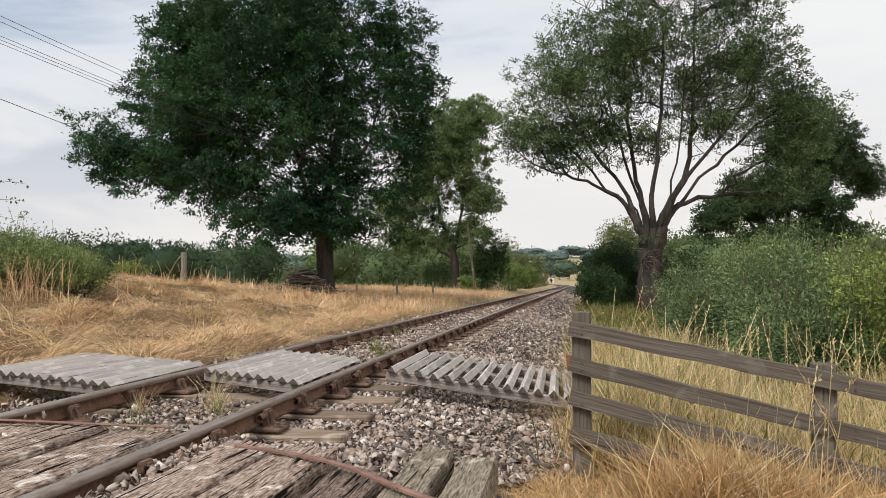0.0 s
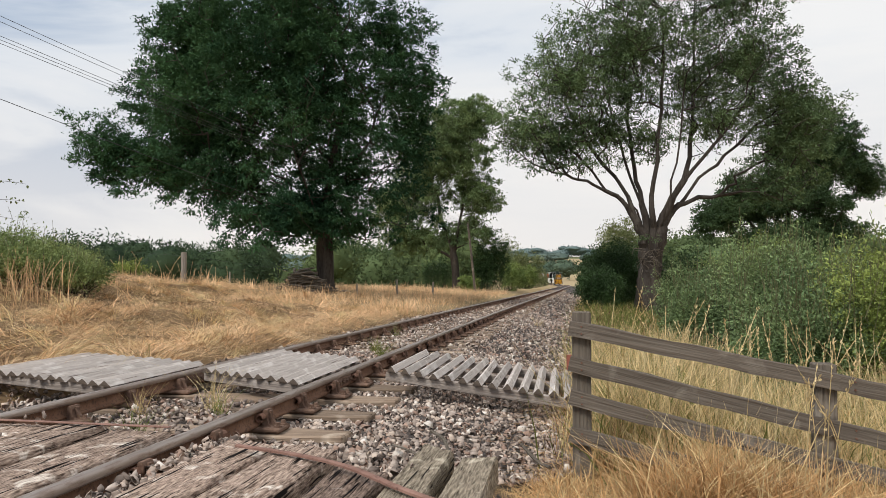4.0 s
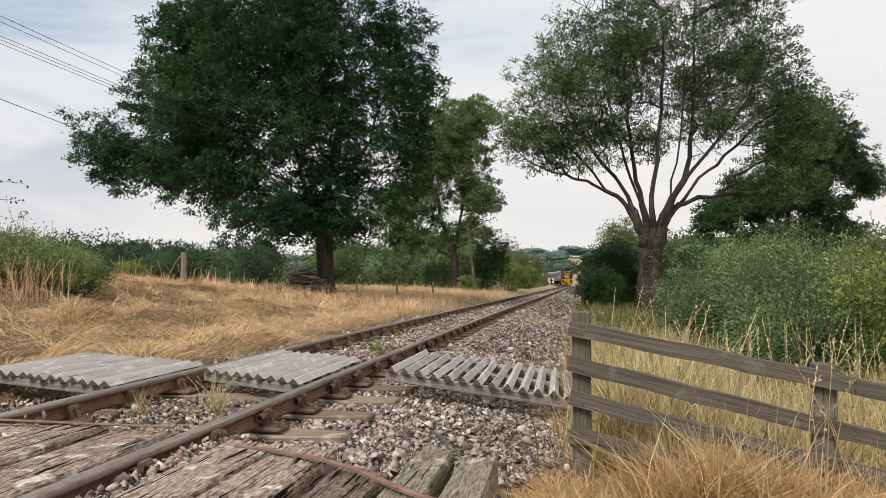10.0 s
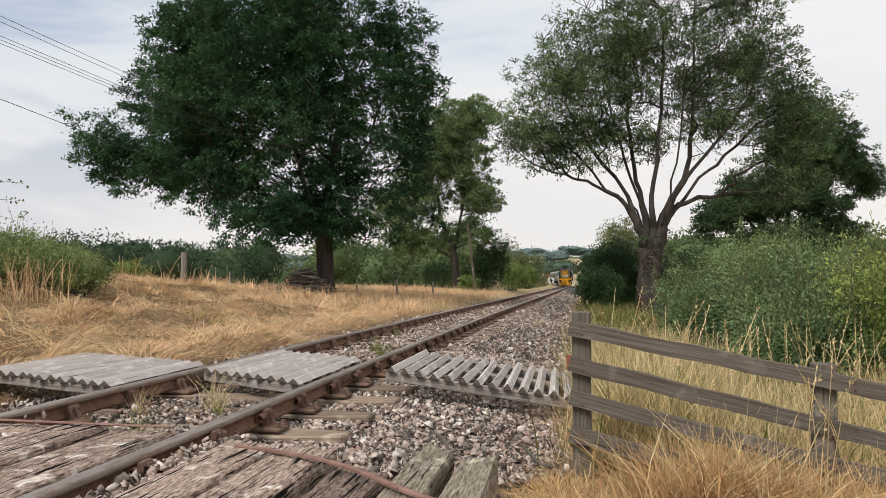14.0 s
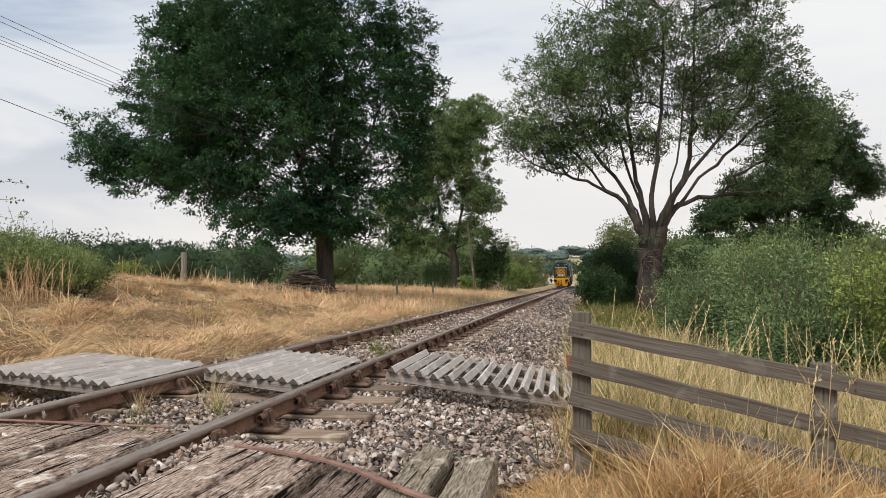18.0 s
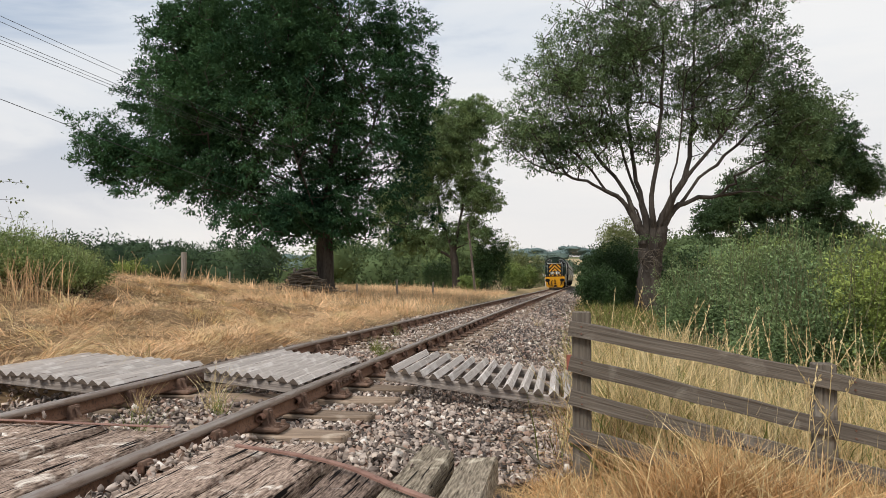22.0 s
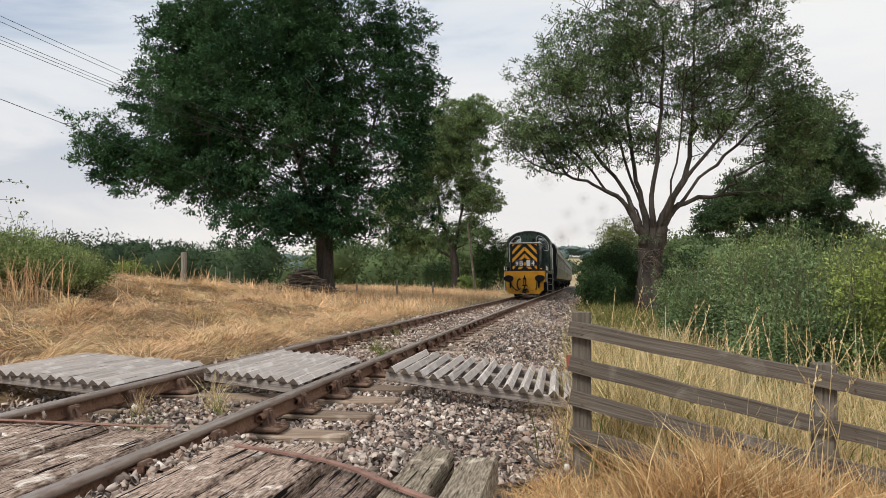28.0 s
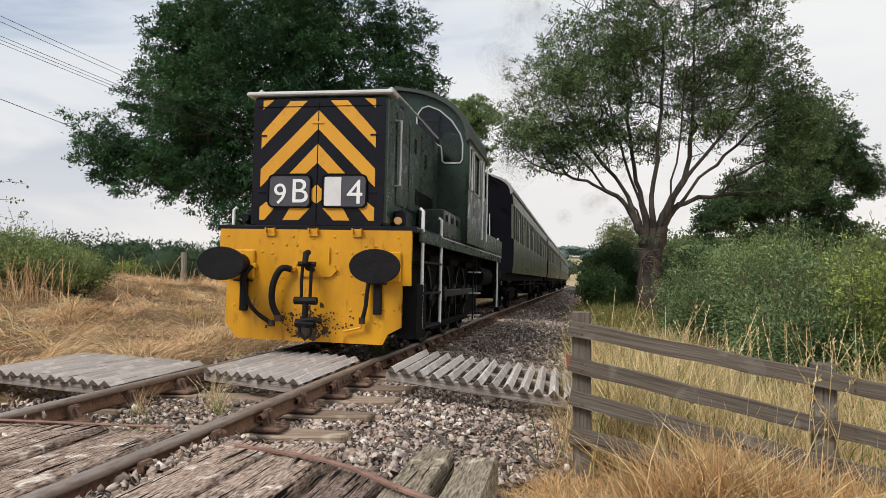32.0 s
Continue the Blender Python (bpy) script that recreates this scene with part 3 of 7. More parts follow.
def tree(name, label, category, at, trunk_paths, lobes, n_ends, per_end, leaf, kind, m_leaf, trunk_r, spread=0.55, step=0.5, seg=6, shell=0.5,
         twig=0.012, sag=0.12, flat=0.5, bare=0.0, limb=0.75, inner=0, inner_size=0.3, bole=0.0, crook=0.0, fork=0.0):
    """A tree whose limbs reach through lobes of foliage, all given from its foot."""
    ends = in_lobes(lobes, n_ends, shell)
    trunk_paths = [bend(q, 3) for q in trunk_paths]
    if crook:
        trunk_paths = trunk_paths[:1] + [[q[0]] + [tuple(np.array(p) + rng.normal(0, crook, 3)) for p in q[1:]] for q in trunk_paths[1:]]
    A, par, R = branches(trunk_paths, ends, step, sag, twig)
    R = twig * (R / twig) ** (math.log(trunk_r / twig) / math.log(R[0] / twig))
    R[len(trunk_paths[0]):] = np.maximum(R[len(trunk_paths[0]):] * limb, twig)
    if bole:
        k0 = len(trunk_paths[0])
        R[:k0] = np.maximum(R[:k0], trunk_r * np.linspace(1, bole, k0) * (1 + 0.05 * np.sin(np.arange(k0) * 2.3)))
    n_path = sum(len(q) for q in trunk_paths)
    R[n_path:] = np.minimum(R[n_path:], 0.05)
    k0 = len(trunk_paths[0])
    R[k0:n_path] *= np.clip(1 - 0.05 * (A[k0:n_path, 2] - 2.5), 0.35, 1)
    # limbs swell where they leave the bole
    R[k0:n_path] *= 1 + fork * np.clip((A[0, 2] + 4.6 - A[k0:n_path, 2]) / 2.6, 0, 1)
    foot = np.clip(1 - A[:, 2] / 0.8, 0, 1)
    R = R * (1 + 0.35 * foot * (np.arange(len(A)) < len(trunk_paths[0])))
    ob = thing(name, label, category, m=pose(*at))
    V, F = skin(A, par, R, seg)
    link("trunk", mesh_np("trunk", V, F, True), M_BARK, ob, "rough grey-brown bark")
    tips = np.ones(len(A), bool)
    tips[par[par >= 0]] = False
    fine = np.where(R < twig * 3.2)[0]
    fine = fine[fine > sum(len(q) for q in trunk_paths)]
    tip_i = np.where(tips)[0]
    n_l = int(n_ends * per_end * (1 - bare))
    src = np.concatenate([tip_i[rng.integers(0, len(tip_i), int(n_l * 0.8))], fine[rng.integers(0, len(fine), n_l - int(n_l * 0.8))]])
    # each twig end carries a few separate sprays of leaves
    k_sp = 5
    sprays = np.clip(rng.normal(0, 1, (len(A), k_sp, 3)), -1.6, 1.6) * spread * np.array([1, 1, 0.7])
    tp = A[src] + sprays[src, rng.integers(0, k_sp, len(src))] + rng.normal(0, 1, (len(src), 3)) * spread * np.array([0.34, 0.34, 0.2])
    c = np.array(lobes)[:, :3].mean(0)
    out = tp - c
    out /= np.linalg.norm(out, axis=1, keepdims=True) + 1e-9
    out[:, 2] -= 0.15
    V, F = leaves(tp, out, leaf, kind, flat=flat)
    if inner:
        ip = in_lobes([(l[0], l[1], l[2], l[3] * 0.72, l[4] * 0.72, l[5] * 0.72) for l in lobes], inner, 0.3)
        V, F = merge([(V, F), leaves(ip, rng.normal(0, 1, ip.shape), inner_size, "sliver" if kind == "sliver" else "simple", flat=1.0)])
    link("crown", mesh_np("crown", V, F), m_leaf, ob)
    return ob


def shrub(name, label, category, at, lobes, n_stems, n_leaves, leaf, kind, m_leaf, group="", shell=0.6, flat=0.6, stem_r=0.03, shoots=0, shoot_h=0.4):
    """A many-stemmed bush: stems from the foot into the lobes, and its leaves."""
    ob = thing(name, label, category, group, m=pose(*at))
    ends = in_lobes(lobes, n_stems, 0.7)
    pts, pr, rr = [], [], []
    for q in ends:
        s = np.array([q[0] * 0.45, q[1] * 0.45, -0.1])
        for k in range(5):
            u = k / 4
            pts.append(s * (1 - u) + q * u + rng.normal(0, 0.05, 3) * (0 < k))
            pr.append(-1 if k == 0 else len(pts) - 2)
            rr.append(stem_r * (1 - 0.75 * u))
    V, F = skin(np.array(pts), np.array(pr), np.array(rr), 5)
    tagged(link("branchwork", mesh_np("branchwork", V, F), M_BARK, ob), kind="stuff")
    tp = np.concatenate([in_lobes(lobes, int(n_leaves * 0.85), shell), in_lobes([(l[0], l[1], l[2], l[3] * 0.7, l[4] * 0.7, l[5] * 0.7) for l in lobes], int(n_leaves * 0.15), 0.3)])
    tp[:, 2] = np.abs(tp[:, 2])
    if shoots:
        top = in_lobes(lobes, shoots * 4, 0.9)
        top = top[np.argsort(-top[:, 2])][:shoots]
        u = rng.random((len(top), 26))
        tilt = rng.normal(0, 0.22, (len(top), 1, 2))
        sp = np.zeros((len(top), 26, 3)) + top[:, None, :]
        hh = shoot_h * rng.uniform(0.4, 1.2, (len(top), 1))
        sp[:, :, 2] += u * hh - 0.1
        sp[:, :, :2] += tilt * (u * hh)[:, :, None] + rng.normal(0, 0.025, (len(top), 26, 2))
        tp = np.concatenate([tp, sp.reshape(-1, 3)])
        foot = top - np.array([0, 0, 0.25])
        tip_ = top + np.stack([tilt[:, 0, 0] * hh[:, 0], tilt[:, 0, 1] * hh[:, 0], hh[:, 0] - 0.1], -1)
        A_ = np.stack([foot, tip_], 1).reshape(-1, 3)
        par_ = np.where(np.arange(len(A_)) % 2 == 0, -1, np.arange(len(A_)) - 1)
        V, F = skin(A_, par_, np.where(par_ < 0, 0.007, 0.0035), 3)
        tagged(link("shootwork", mesh_np("shootwork", V, F), M_STEM, ob, "thin upright leafy shoots"), kind="stuff")
    # leaves gather in sprays
    mid = tp[rng.integers(0, len(tp), max(20, len(tp) // 26))]
    w_ = min(0.075, 0.03 + leaf * 0.6)
    n_s = int(len(tp) * 0.75)
    tp = np.concatenate([tp[rng.permutation(len(tp))[:len(tp) - n_s]], mid[rng.integers(0, len(mid), n_s)] + rng.normal(0, 1, (n_s, 3)) * np.array([w_, w_, w_ * 0.8])])
    tp = tp[(tp[:, 1] < 0.15) | (rng.random(len(tp)) < 0.45)]
    c = np.array(lobes)[:, :3].mean(0)
    out = tp - c
    out /= np.linalg.norm(out, axis=1, keepdims=True) + 1e-9
    out[:, 2] += 0.35
    V, F = leaves(tp, out, leaf, kind, flat=flat)
    link("foliage", mesh_np("foliage", V, F), m_leaf, ob)
    return ob


def blades(xy, height, width, lean, droop=0.5, z=None, jitter=0.5, flow=0.0, way=None):
    """Grass: one strip of quads a blade, bending as it rises; fallen blades, which are given their way, bend more finely."""
    n = len(xy)
    h = height * rng.uniform(1 - jitter, 1 + jitter, n)
    z0 = rough_ground(xy[:, 0], xy[:, 1]) - 0.03 if z is None else z
    az = rng.uniform(0, 2 * np.pi, n)
    if flow:
        x, y = xy[:, 0], xy[:, 1]
        az = 2.2 * np.sin(0.8 * x + 1.3 * np.sin(0.7 * y)) + 2.0 * np.sin(1.1 * y + 0.6 * x) + rng.normal(0, 1 / flow, n)
    if way is not None:
        az = way
    ln = lean * (rng.random(n) ** 0.7 if np.isscalar(lean) else rng.uniform(0.6, 1.2, n))
    dv = np.stack([np.cos(az), np.sin(az)], -1)
    sd = rng.uniform(0, 2 * np.pi, n)
    sv = np.stack([np.cos(sd), np.sin(sd), np.zeros(n)], -1) * (width * rng.uniform(0.6, 1.3, n))[:, None] * 0.5
    rows = []
    spans = ((0, 1.0), (0.5, 0.85), (1.0, 0.14)) if way is None else ((0, 1.0), (0.4, 0.9), (0.75, 0.6), (1.0, 0.12))
    for u, w in spans:
        hor = ln * h * (u * 0.5 + 0.7 * u * u * droop * 2)
        ver = h * (u - droop * 0.55 * ln * u**2.2)
        c = np.stack([xy[:, 0] + dv[:, 0] * hor, xy[:, 1] + dv[:, 1] * hor, z0 + np.maximum(ver, 0.0)], -1)
        rows += [c - sv * w, c + sv * w]
    V = np.stack(rows, 1).reshape(-1, 3)
    k = len(spans)
    i = np.arange(n)[:, None] * 2 * k
    F = np.concatenate([i + np.array([[2 * q, 2 * q + 1, 2 * q + 3, 2 * q + 2]]) for q in range(k - 1)], 0)
    return V, F


def mats(xy, n, r, length, width):
    """Fallen grass: the blades of each tuft arch over to one side together and lie along the ground."""
    k = len(xy)
    way = np.where(rng.random(k) < 0.5, 0.0, math.pi) + rng.normal(0.16, 1.0, k)
    tall = rng.uniform(0.4, 1.3, k) * np.clip(1.25 - 0.035 * xy[:, 1], 0.5, 1)
    over = rng.uniform(0.7, 2.3, k)
    i = rng.integers(0, k, n)
    return blades(xy[i] + rng.normal(0, r, (n, 2)), length * tall[i], width, over[i], 0.95, jitter=0.35, way=way[i] + rng.normal(0, 0.62, n))


def stuff(name, V, F, material, label, category):
    return tagged(link(name, mesh_np(name, V, F), material), label, category, "", "stuff")


def merge(parts):
    Vs, Fs, k = [], [], 0
    for V, F in parts:
        Vs.append(V)
        Fs.append(F + k)
        k += len(V)
    return np.concatenate(Vs), np.concatenate(Fs)

# ---------- ground ----------
def steps(*pairs):
    out = []
    for a, b, st in pairs:
        out += list(np.arange(a, b, st))
    return np.array(out + [pairs[-1][1]])


gx = steps((-3000, -400, 200), (-400, -80, 20), (-80, -24, 4), (-24, 16, 0.5), (16, 60, 4), (60, 400, 20), (400, 3000, 200))
gy = steps((-400, -40, 40), (-40, -4, 4), (-4, 60, 0.6), (60, 280, 4), (280, 600, 20), (600, 3200, 130))


def rough_ground(x, y):
    near = np.exp(-((x / 26) ** 2) - ((y - 14) / 40) ** 2)
    bumps = 0.09 * np.sin(x * 2.1 + 1.3 * np.sin(y * 1.1)) + 0.06 * np.sin(y * 2.7 + x * 1.3) + 0.05 * np.sin(x * 4.6 - y * 3.7)
    off = np.abs(x - track_x(y))
    return ground_z(x, y) + bumps * near * smooth(2.6, 4.0, off)


ground = tagged(link("ground", grid_mesh("ground", gx, gy, rough_ground), M_GROUND),
                "dry straw-coloured field and far rolling farmland", "ground", "", "structure")

# ---------- trackbed, rails, sleepers ----------
YB = steps((-12, 40, 0.5), (40, 420, 2.0))
prof = [(-2.5, -0.36), (-1.9, -0.25), (-1.4, -0.235), (1.45, -0.235), (2.1, -0.29), (2.95, -0.42), (3.2, -0.75), (-2.8, -0.75)]
V, F, n, k = sweep("trackbed", prof, YB)
trackbed = tagged(link("trackbed", mesh_np("trackbed", V, F), M_BED), "grey-brown stone ballast bed of a single railway line", "ballast", "", "structure")

# bullhead rail: the running head is bright, the web and foot are rusty
R_HEAD = [(-0.035, -0.012), (-0.028, -0.002), (0.0, 0.0), (0.028, -0.002), (0.035, -0.012), (0.035, -0.036), (0.03, -0.044), (-0.03, -0.044), (-0.035, -0.036)]
R_WEB = [(-0.03, -0.0445), (0.03, -0.0445), (0.010, -0.056), (0.010, -0.108), (0.03, -0.118), (0.033, -0.138), (0.024, -0.147), (-0.024, -0.147), (-0.033, -0.138), (-0.03, -0.118), (-0.010, -0.108), (-0.010, -0.056)]
YR = steps((-12, 20, 1.0), (20, 420, 2.0))
for side in (-1, 1):
    rail = thing("rail", "bullhead running rail, bright worn top and rusty web", "rail", "running rails")
    for nm, pr, mt, lb in (("rail_head", R_HEAD, M_HEAD, "worn shiny steel running surface"), ("rail_web", R_WEB, M_RAIL, "rusty brown steel web and foot")):
        V, F, n, k = sweep(nm, pr, YR, sx=side * 0.7525)
        link(nm, mesh_np(nm, V, F), mt, rail, lb)

SL_Y = np.arange(-6.5, 92, 0.77)
sl_me = bpy.data.meshes.new("sleeper")
b = box(2.80, 0.25, 0.13, bevel=0.012)
bmesh.ops.subdivide_edges(b, edges=[q for q in b.edges if abs(q.verts[0].co.x - q.verts[1].co.x) > 1], cuts=5)
for v in b.verts:
    v.co.z += 0.006 * math.sin(v.co.x * 7 + v.co.y * 20)
    v.co.y += 0.005 * math.sin(v.co.x * 5)
b.to_mesh(sl_me)
b.free()
sl_me.materials.append(M_SLEEPER)
ch_me = bpy.data.meshes.new("rail_chair")
b = box(0.40, 0.21, 0.036, 0, 0, 0.018, 0.012)
for s_, hi in ((-1, 0.135), (1, 0.150)):
    # a curled jaw, broad at its foot, with a narrow rib down its back
    prism([(s_ * u, v) for u, v in ((0.125, 0.03), (0.098, 0.052), (0.086, 0.085), (0.088, hi - 0.02), (0.078, hi), (0.058, hi), (0.048, hi - 0.02), (0.044, 0.03))], 0.095, "y", -0.0475, b)
    prism([(s_ * u, v) for u, v in ((0.175, 0.03), (0.135, 0.05), (0.104, 0.095), (0.098, hi - 0.012), (0.080, hi - 0.01), (0.080, 0.03))], 0.030, "y", -0.015, b)
for sx, sy in ((-0.16, 0.0), (0.165, -0.05), (0.165, 0.05)):
    cyl(0.028, 0.02, sx, sy, 0.036, seg=10, bm=b)
    cyl(0.016, 0.035, sx, sy, 0.05, seg=6, bm=b)
b.to_mesh(ch_me)
b.free()
ch_me.materials.append(M_CHAIR)
ky_me = bpy.data.meshes.new("key")
# rolled spring-steel key: an open coil driven between jaw and web
b = bmesh.new()
ring = [(math.cos(radians(q)) * r_, math.sin(radians(q)) * r_) for r_, qs in ((0.031, range(-60, 241, 30)), (0.020, range(240, -61, -30))) for q in qs]
prism(ring, 0.19, "y", -0.095, b)
b.to_mesh(ky_me)
b.free()
ky_me.materials.append(M_KEY)
for y in SL_Y:
    q = thing("sleeper", "weathered wooden railway sleeper with cast-iron rail chairs", "sleeper", "sleepers", on_track(y, rng.normal(0, 0.02), 0))
    link("sleeper_beam", sl_me, None, q, m=pose(0, 0, -0.250, 0, 0, rng.normal(0, 0.6)))
    for side in (-1, 1):
        c = link("rail_chair", ch_me, None, q, m=pose(side * 0.7525, 0, -0.18, 0, 0, 0 if side > 0 else 180))
        if y < 30:
            link("key", ky_me, None, c, m=pose(0.048, rng.normal(0, 0.03), 0.098, 0, rng.uniform(-60, 60), 0))

# fishplates of a rail joint by the slatted guards
for side in (-1, 1):
    fp = thing("fishplate", "rusty bolted fishplate joining two rail lengths", "fishplate", "rail joints", on_track(6.98, side * 0.7525, 0))
    for s in (-1, 1):
        part("plate", box(0.022, 0.46, 0.075, s * 0.024, 0, -0.082, 0.006), M_CHAIR, fp)
        for yy in (-0.17, -0.06, 0.06, 0.17):
            part("bolt", cyl(0.018, 0.03, s * 0.045, yy, -0.082, "x", 6), M_CHAIR, fp)


# ---------- ballast stones ----------
def stones(xy, z, size):
    """Broken stones: squashed, turned and knocked octahedra with cut corners."""
    T = np.array([(1, 0.2, 0.1), (-1, 0.1, -0.1), (0.1, 1, 0.1), (-0.2, -1, 0), (0.1, 0.2, 1), (0, -0.1, -1), (0.7, 0.7, 0.5), (-0.6, 0.6, 0.6), (-0.65, -0.6, 0.5), (0.6, -0.7, 0.55)])
    TF = np.array([(4, 6, 7), (4, 7, 8), (4, 8, 9), (4, 9, 6), (6, 0, 2), (6, 2, 7), (7, 2, 1), (7, 1, 8), (8, 1, 3), (8, 3, 9), (9, 3, 0), (9, 0, 6)])
    n = len(xy)
    v = T[None] * rng.uniform(0.5, 1.25, (n, len(T), 1))
    v = v * (size * rng.uniform(0.5, 1.5, n))[:, None, None] * rng.uniform(0.5, 1.25, (n, 1, 3))
    q = rng.normal(0, 1, (n, 4))
    q /= np.linalg.norm(q, axis=1, keepdims=True)
    w, x, y, zz = q.T
    R = np.stack([1 - 2 * (y * y + zz * zz), 2 * (x * y - zz * w), 2 * (x * zz + y * w), 2 * (x * y + zz * w), 1 - 2 * (x * x + zz * zz), 2 * (y * zz - x * w),
                  2 * (x * zz - y * w), 2 * (y * zz + x * w), 1 - 2 * (x * x + y * y)], -1).reshape(n, 3, 3)
    v = np.einsum("nvk,nkj->nvj", v, R)
    v[:, :, 0] += xy[:, 0:1]
    v[:, :, 1] += xy[:, 1:2]
    v[:, :, 2] += z[:, None]
    return v.reshape(-1, 3), (np.arange(n)[:, None, None] * len(T) + TF[None]).reshape(-1, 3)


def bed_z(d):
    return np.interp(d, [p[0] for p in prof[:6]], [p[1] for p in prof[:6]])


def lay(n, y0, y1, d0, d1, size, near=1.0):
    y = y0 + (y1 - y0) * rng.random(n) ** near
    d = rng.uniform(d0, d1, n)
    keep = (np.abs(np.abs(d) - 0.7525) > 0.06)
    # between the crossing timbers only the gaps show stones
    keep &= ~((y < 4.8) & (d > 2.42 + np.clip(y - 4.28, 0, 9)))
    keep &= ~((y < 3.6) & (np.abs(d) > 1.0) & (d > -3) & (d < 2.5)) & ~((y < 4.1) & (np.abs(d) < 0.62))
    # sleepers stay bare on top
    ph = (y + 6.5) / 0.77
    on = np.abs(ph - np.round(ph)) * 0.77 < 0.12
    bare = on & (np.abs(d) < 1.38)
    keep &= ~(bare & (rng.random(n) < np.where((np.abs(d) < 0.7) & ((y > 8.4) | (y < 6.0)), np.where(y > 8, 0.15, 0.3), np.where(y > 20, 0.3, np.where(y > 9, 0.6, 0.9)))))
    y, d = y[keep], d[keep]
    z = np.maximum(bed_z(d) + track_z(y), np.where(d > 1.5, ground_z(track_x(y) + d, y), -9)) - size * 0.1 + rng.uniform(-0.3, 0.7, len(y)) * size + 0.05 * (np.abs(d) < 0.7) * (y > 8.4) + 0.05 * ((y < 4.6) | ((y < 6.2) & (np.abs(d) < 0.7))) + 0.03 * (d > 0.8) * (y > 9)
    return stones(np.stack([track_x(y) + d, y], -1), z, size)


V, F = merge([lay(15500, 2.6, 11, -1.6, 2.95, 0.027, 1.2), lay(6500, 3.4, 8.5, 0.85, 3.0, 0.023), lay(11500, 8.5, 24, -1.9, 2.95, 0.029, 1.4), lay(7000, 20, 75, -2.0, 2.95, 0.045, 1.4)])
xy_ = np.stack([rng.uniform(-3.4, -1.5, 1500), rng.uniform(3.4, 6.9, 1500)], -1)
V, F = merge([(V, F), stones(xy_, np.maximum(ground_z(xy_[:, 0], xy_[:, 1]), bed_z(xy_[:, 0])) + 0.005, 0.028)])
# brown stones heaped between the running rail and the first timber
n_g = 620
xy_ = np.stack([rng.uniform(0.83, 1.06, n_g), 2.0 + 2.3 * rng.random(n_g)], -1)
V, F = merge([(V, F), stones(xy_, -0.115 + 0.055 * rng.random(n_g), 0.026)])
stuff("ballast_stones", V, F, M_STONE, "loose grey and brown crushed ballast stones between the rails", "ballast")


# ---------- crossing timbers ----------
def timber(x0, x1, y1, z, rag=0.0, y0=-3.5):
    """A baulk along the line, its top split by drying cracks and worn along the edges."""
    bm = bmesh.new()
    w = x1 - x0
    sd = rng.uniform(0, 90)
    across = [(0, -0.13), (0, -0.03), (0.03, -0.010)] + [(0.06 + 0.88 * k / 26, 0.0) for k in range(27)] + [(0.97, -0.010), (1, -0.03), (1, -0.13)]
    along = list(np.linspace(y0, 1.6, 6)) + list(np.linspace(1.7, y1, 52))
    rings = []
    for i, y in enumerate(along):
        last = i == len(along) - 1
        row = []
        for fx, fz in across:
            x = x0 + fx * w
            q = Vector((x * 42, y * 0.9, sd))
            ck = max(0.0, noise.noise(q) - 0.36) * 2.2
            up = -0.02 * min(ck, 1.0) + 0.007 * noise.noise(Vector((x * 9, y * 1.6, sd + 5))) + 0.003 * noise.noise(Vector((x * 60, y * 6, sd)))
            edge = 0.014 * noise.noise(Vector((y * 3, sd, fx * 3))) if fx < 0.04 or fx > 0.96 else 0
            yy = y + (rag * (fx - 0.5) + 0.05 * noise.noise(Vector((x * 22, sd, 1))) if last else 0)
            row.append(bm.verts.new((x + edge, yy, z + fz + (up if fz > -0.02 else 0) - (0.012 * max(0, noise.noise(Vector((y * 5, fx, sd)))) if fz < 0 and fz > -0.05 else 0))))
        rings.append(row)
    for a, c in zip(rings, rings[1:]):
        for i in range(len(a) - 1):
            bm.faces.new((a[i], a[i + 1], c[i + 1], c[i]))
    bm.faces.new(rings[-1])
    bm.faces.new(rings[0][::-1])
    bmesh.ops.recalc_face_normals(bm, faces=bm.faces)
    return bm


crossing = thing("crossing_deck", "old weathered timber deck of a farm level crossing", "crossing")
for x0, x1, y1, z, rag in ((1.03, 1.345, 3.98, -0.034, -0.1), (1.415, 1.725, 3.84, -0.014, -0.12), (1.79, 2.085, 3.52, -0.040, -0.35), (2.145, 2.335, 3.88, -0.008, -0.12), (2.385, 2.57, 3.75, -0.018, 0.06),
                           (-0.60, -0.235, 4.22, -0.034, 0.02), (-0.175, 0.18, 4.2, -0.012, 0.02), (0.245, 0.62, 4.14, -0.030, -0.04), (-1.4, -1.02, 4.2, -0.03, 0), (-1.8, -1.42, 4.2, -0.03, 0), (-2.2, -1.82, 4.2, -0.03, 0)):
    part("timber", timber(x0, x1, y1, z, rag), M_OLDTIMBER if x0 > 2.1 else M_DARKTIMBER if x0 == 1.79 else M_TIMBER, crossing)
bm = bmesh.new()
w_ = 0.017
line = bend([(1.215, 3.715, 0.004), (1.615, 3.55, 0.006), (1.90, 3.36, 0.012), (2.12, 3.13, 0.020), (2.24, 3.02, 0.016), (2.47, 2.84, 0.010)], 8)
rows_ = []
for i, q in enumerate(line):
    a_, b_v = Vector(line[max(i - 1, 0)]), Vector(line[min(i + 1, len(line) - 1)])
    d_ = (b_v - a_).normalized()
    n_v = Vector((-d_.y, d_.x, 0)) * (w_ * (1 + 0.08 * math.sin(i * 1.9)))
    rows_.append([bm.verts.new(Vector(q) + n_v * k + Vector((0, 0, h))) for k, h in ((-1, -0.006), (1, -0.006), (1, 0.004), (0.5, 0.007), (-0.5, 0.007), (-1, 0.004))])
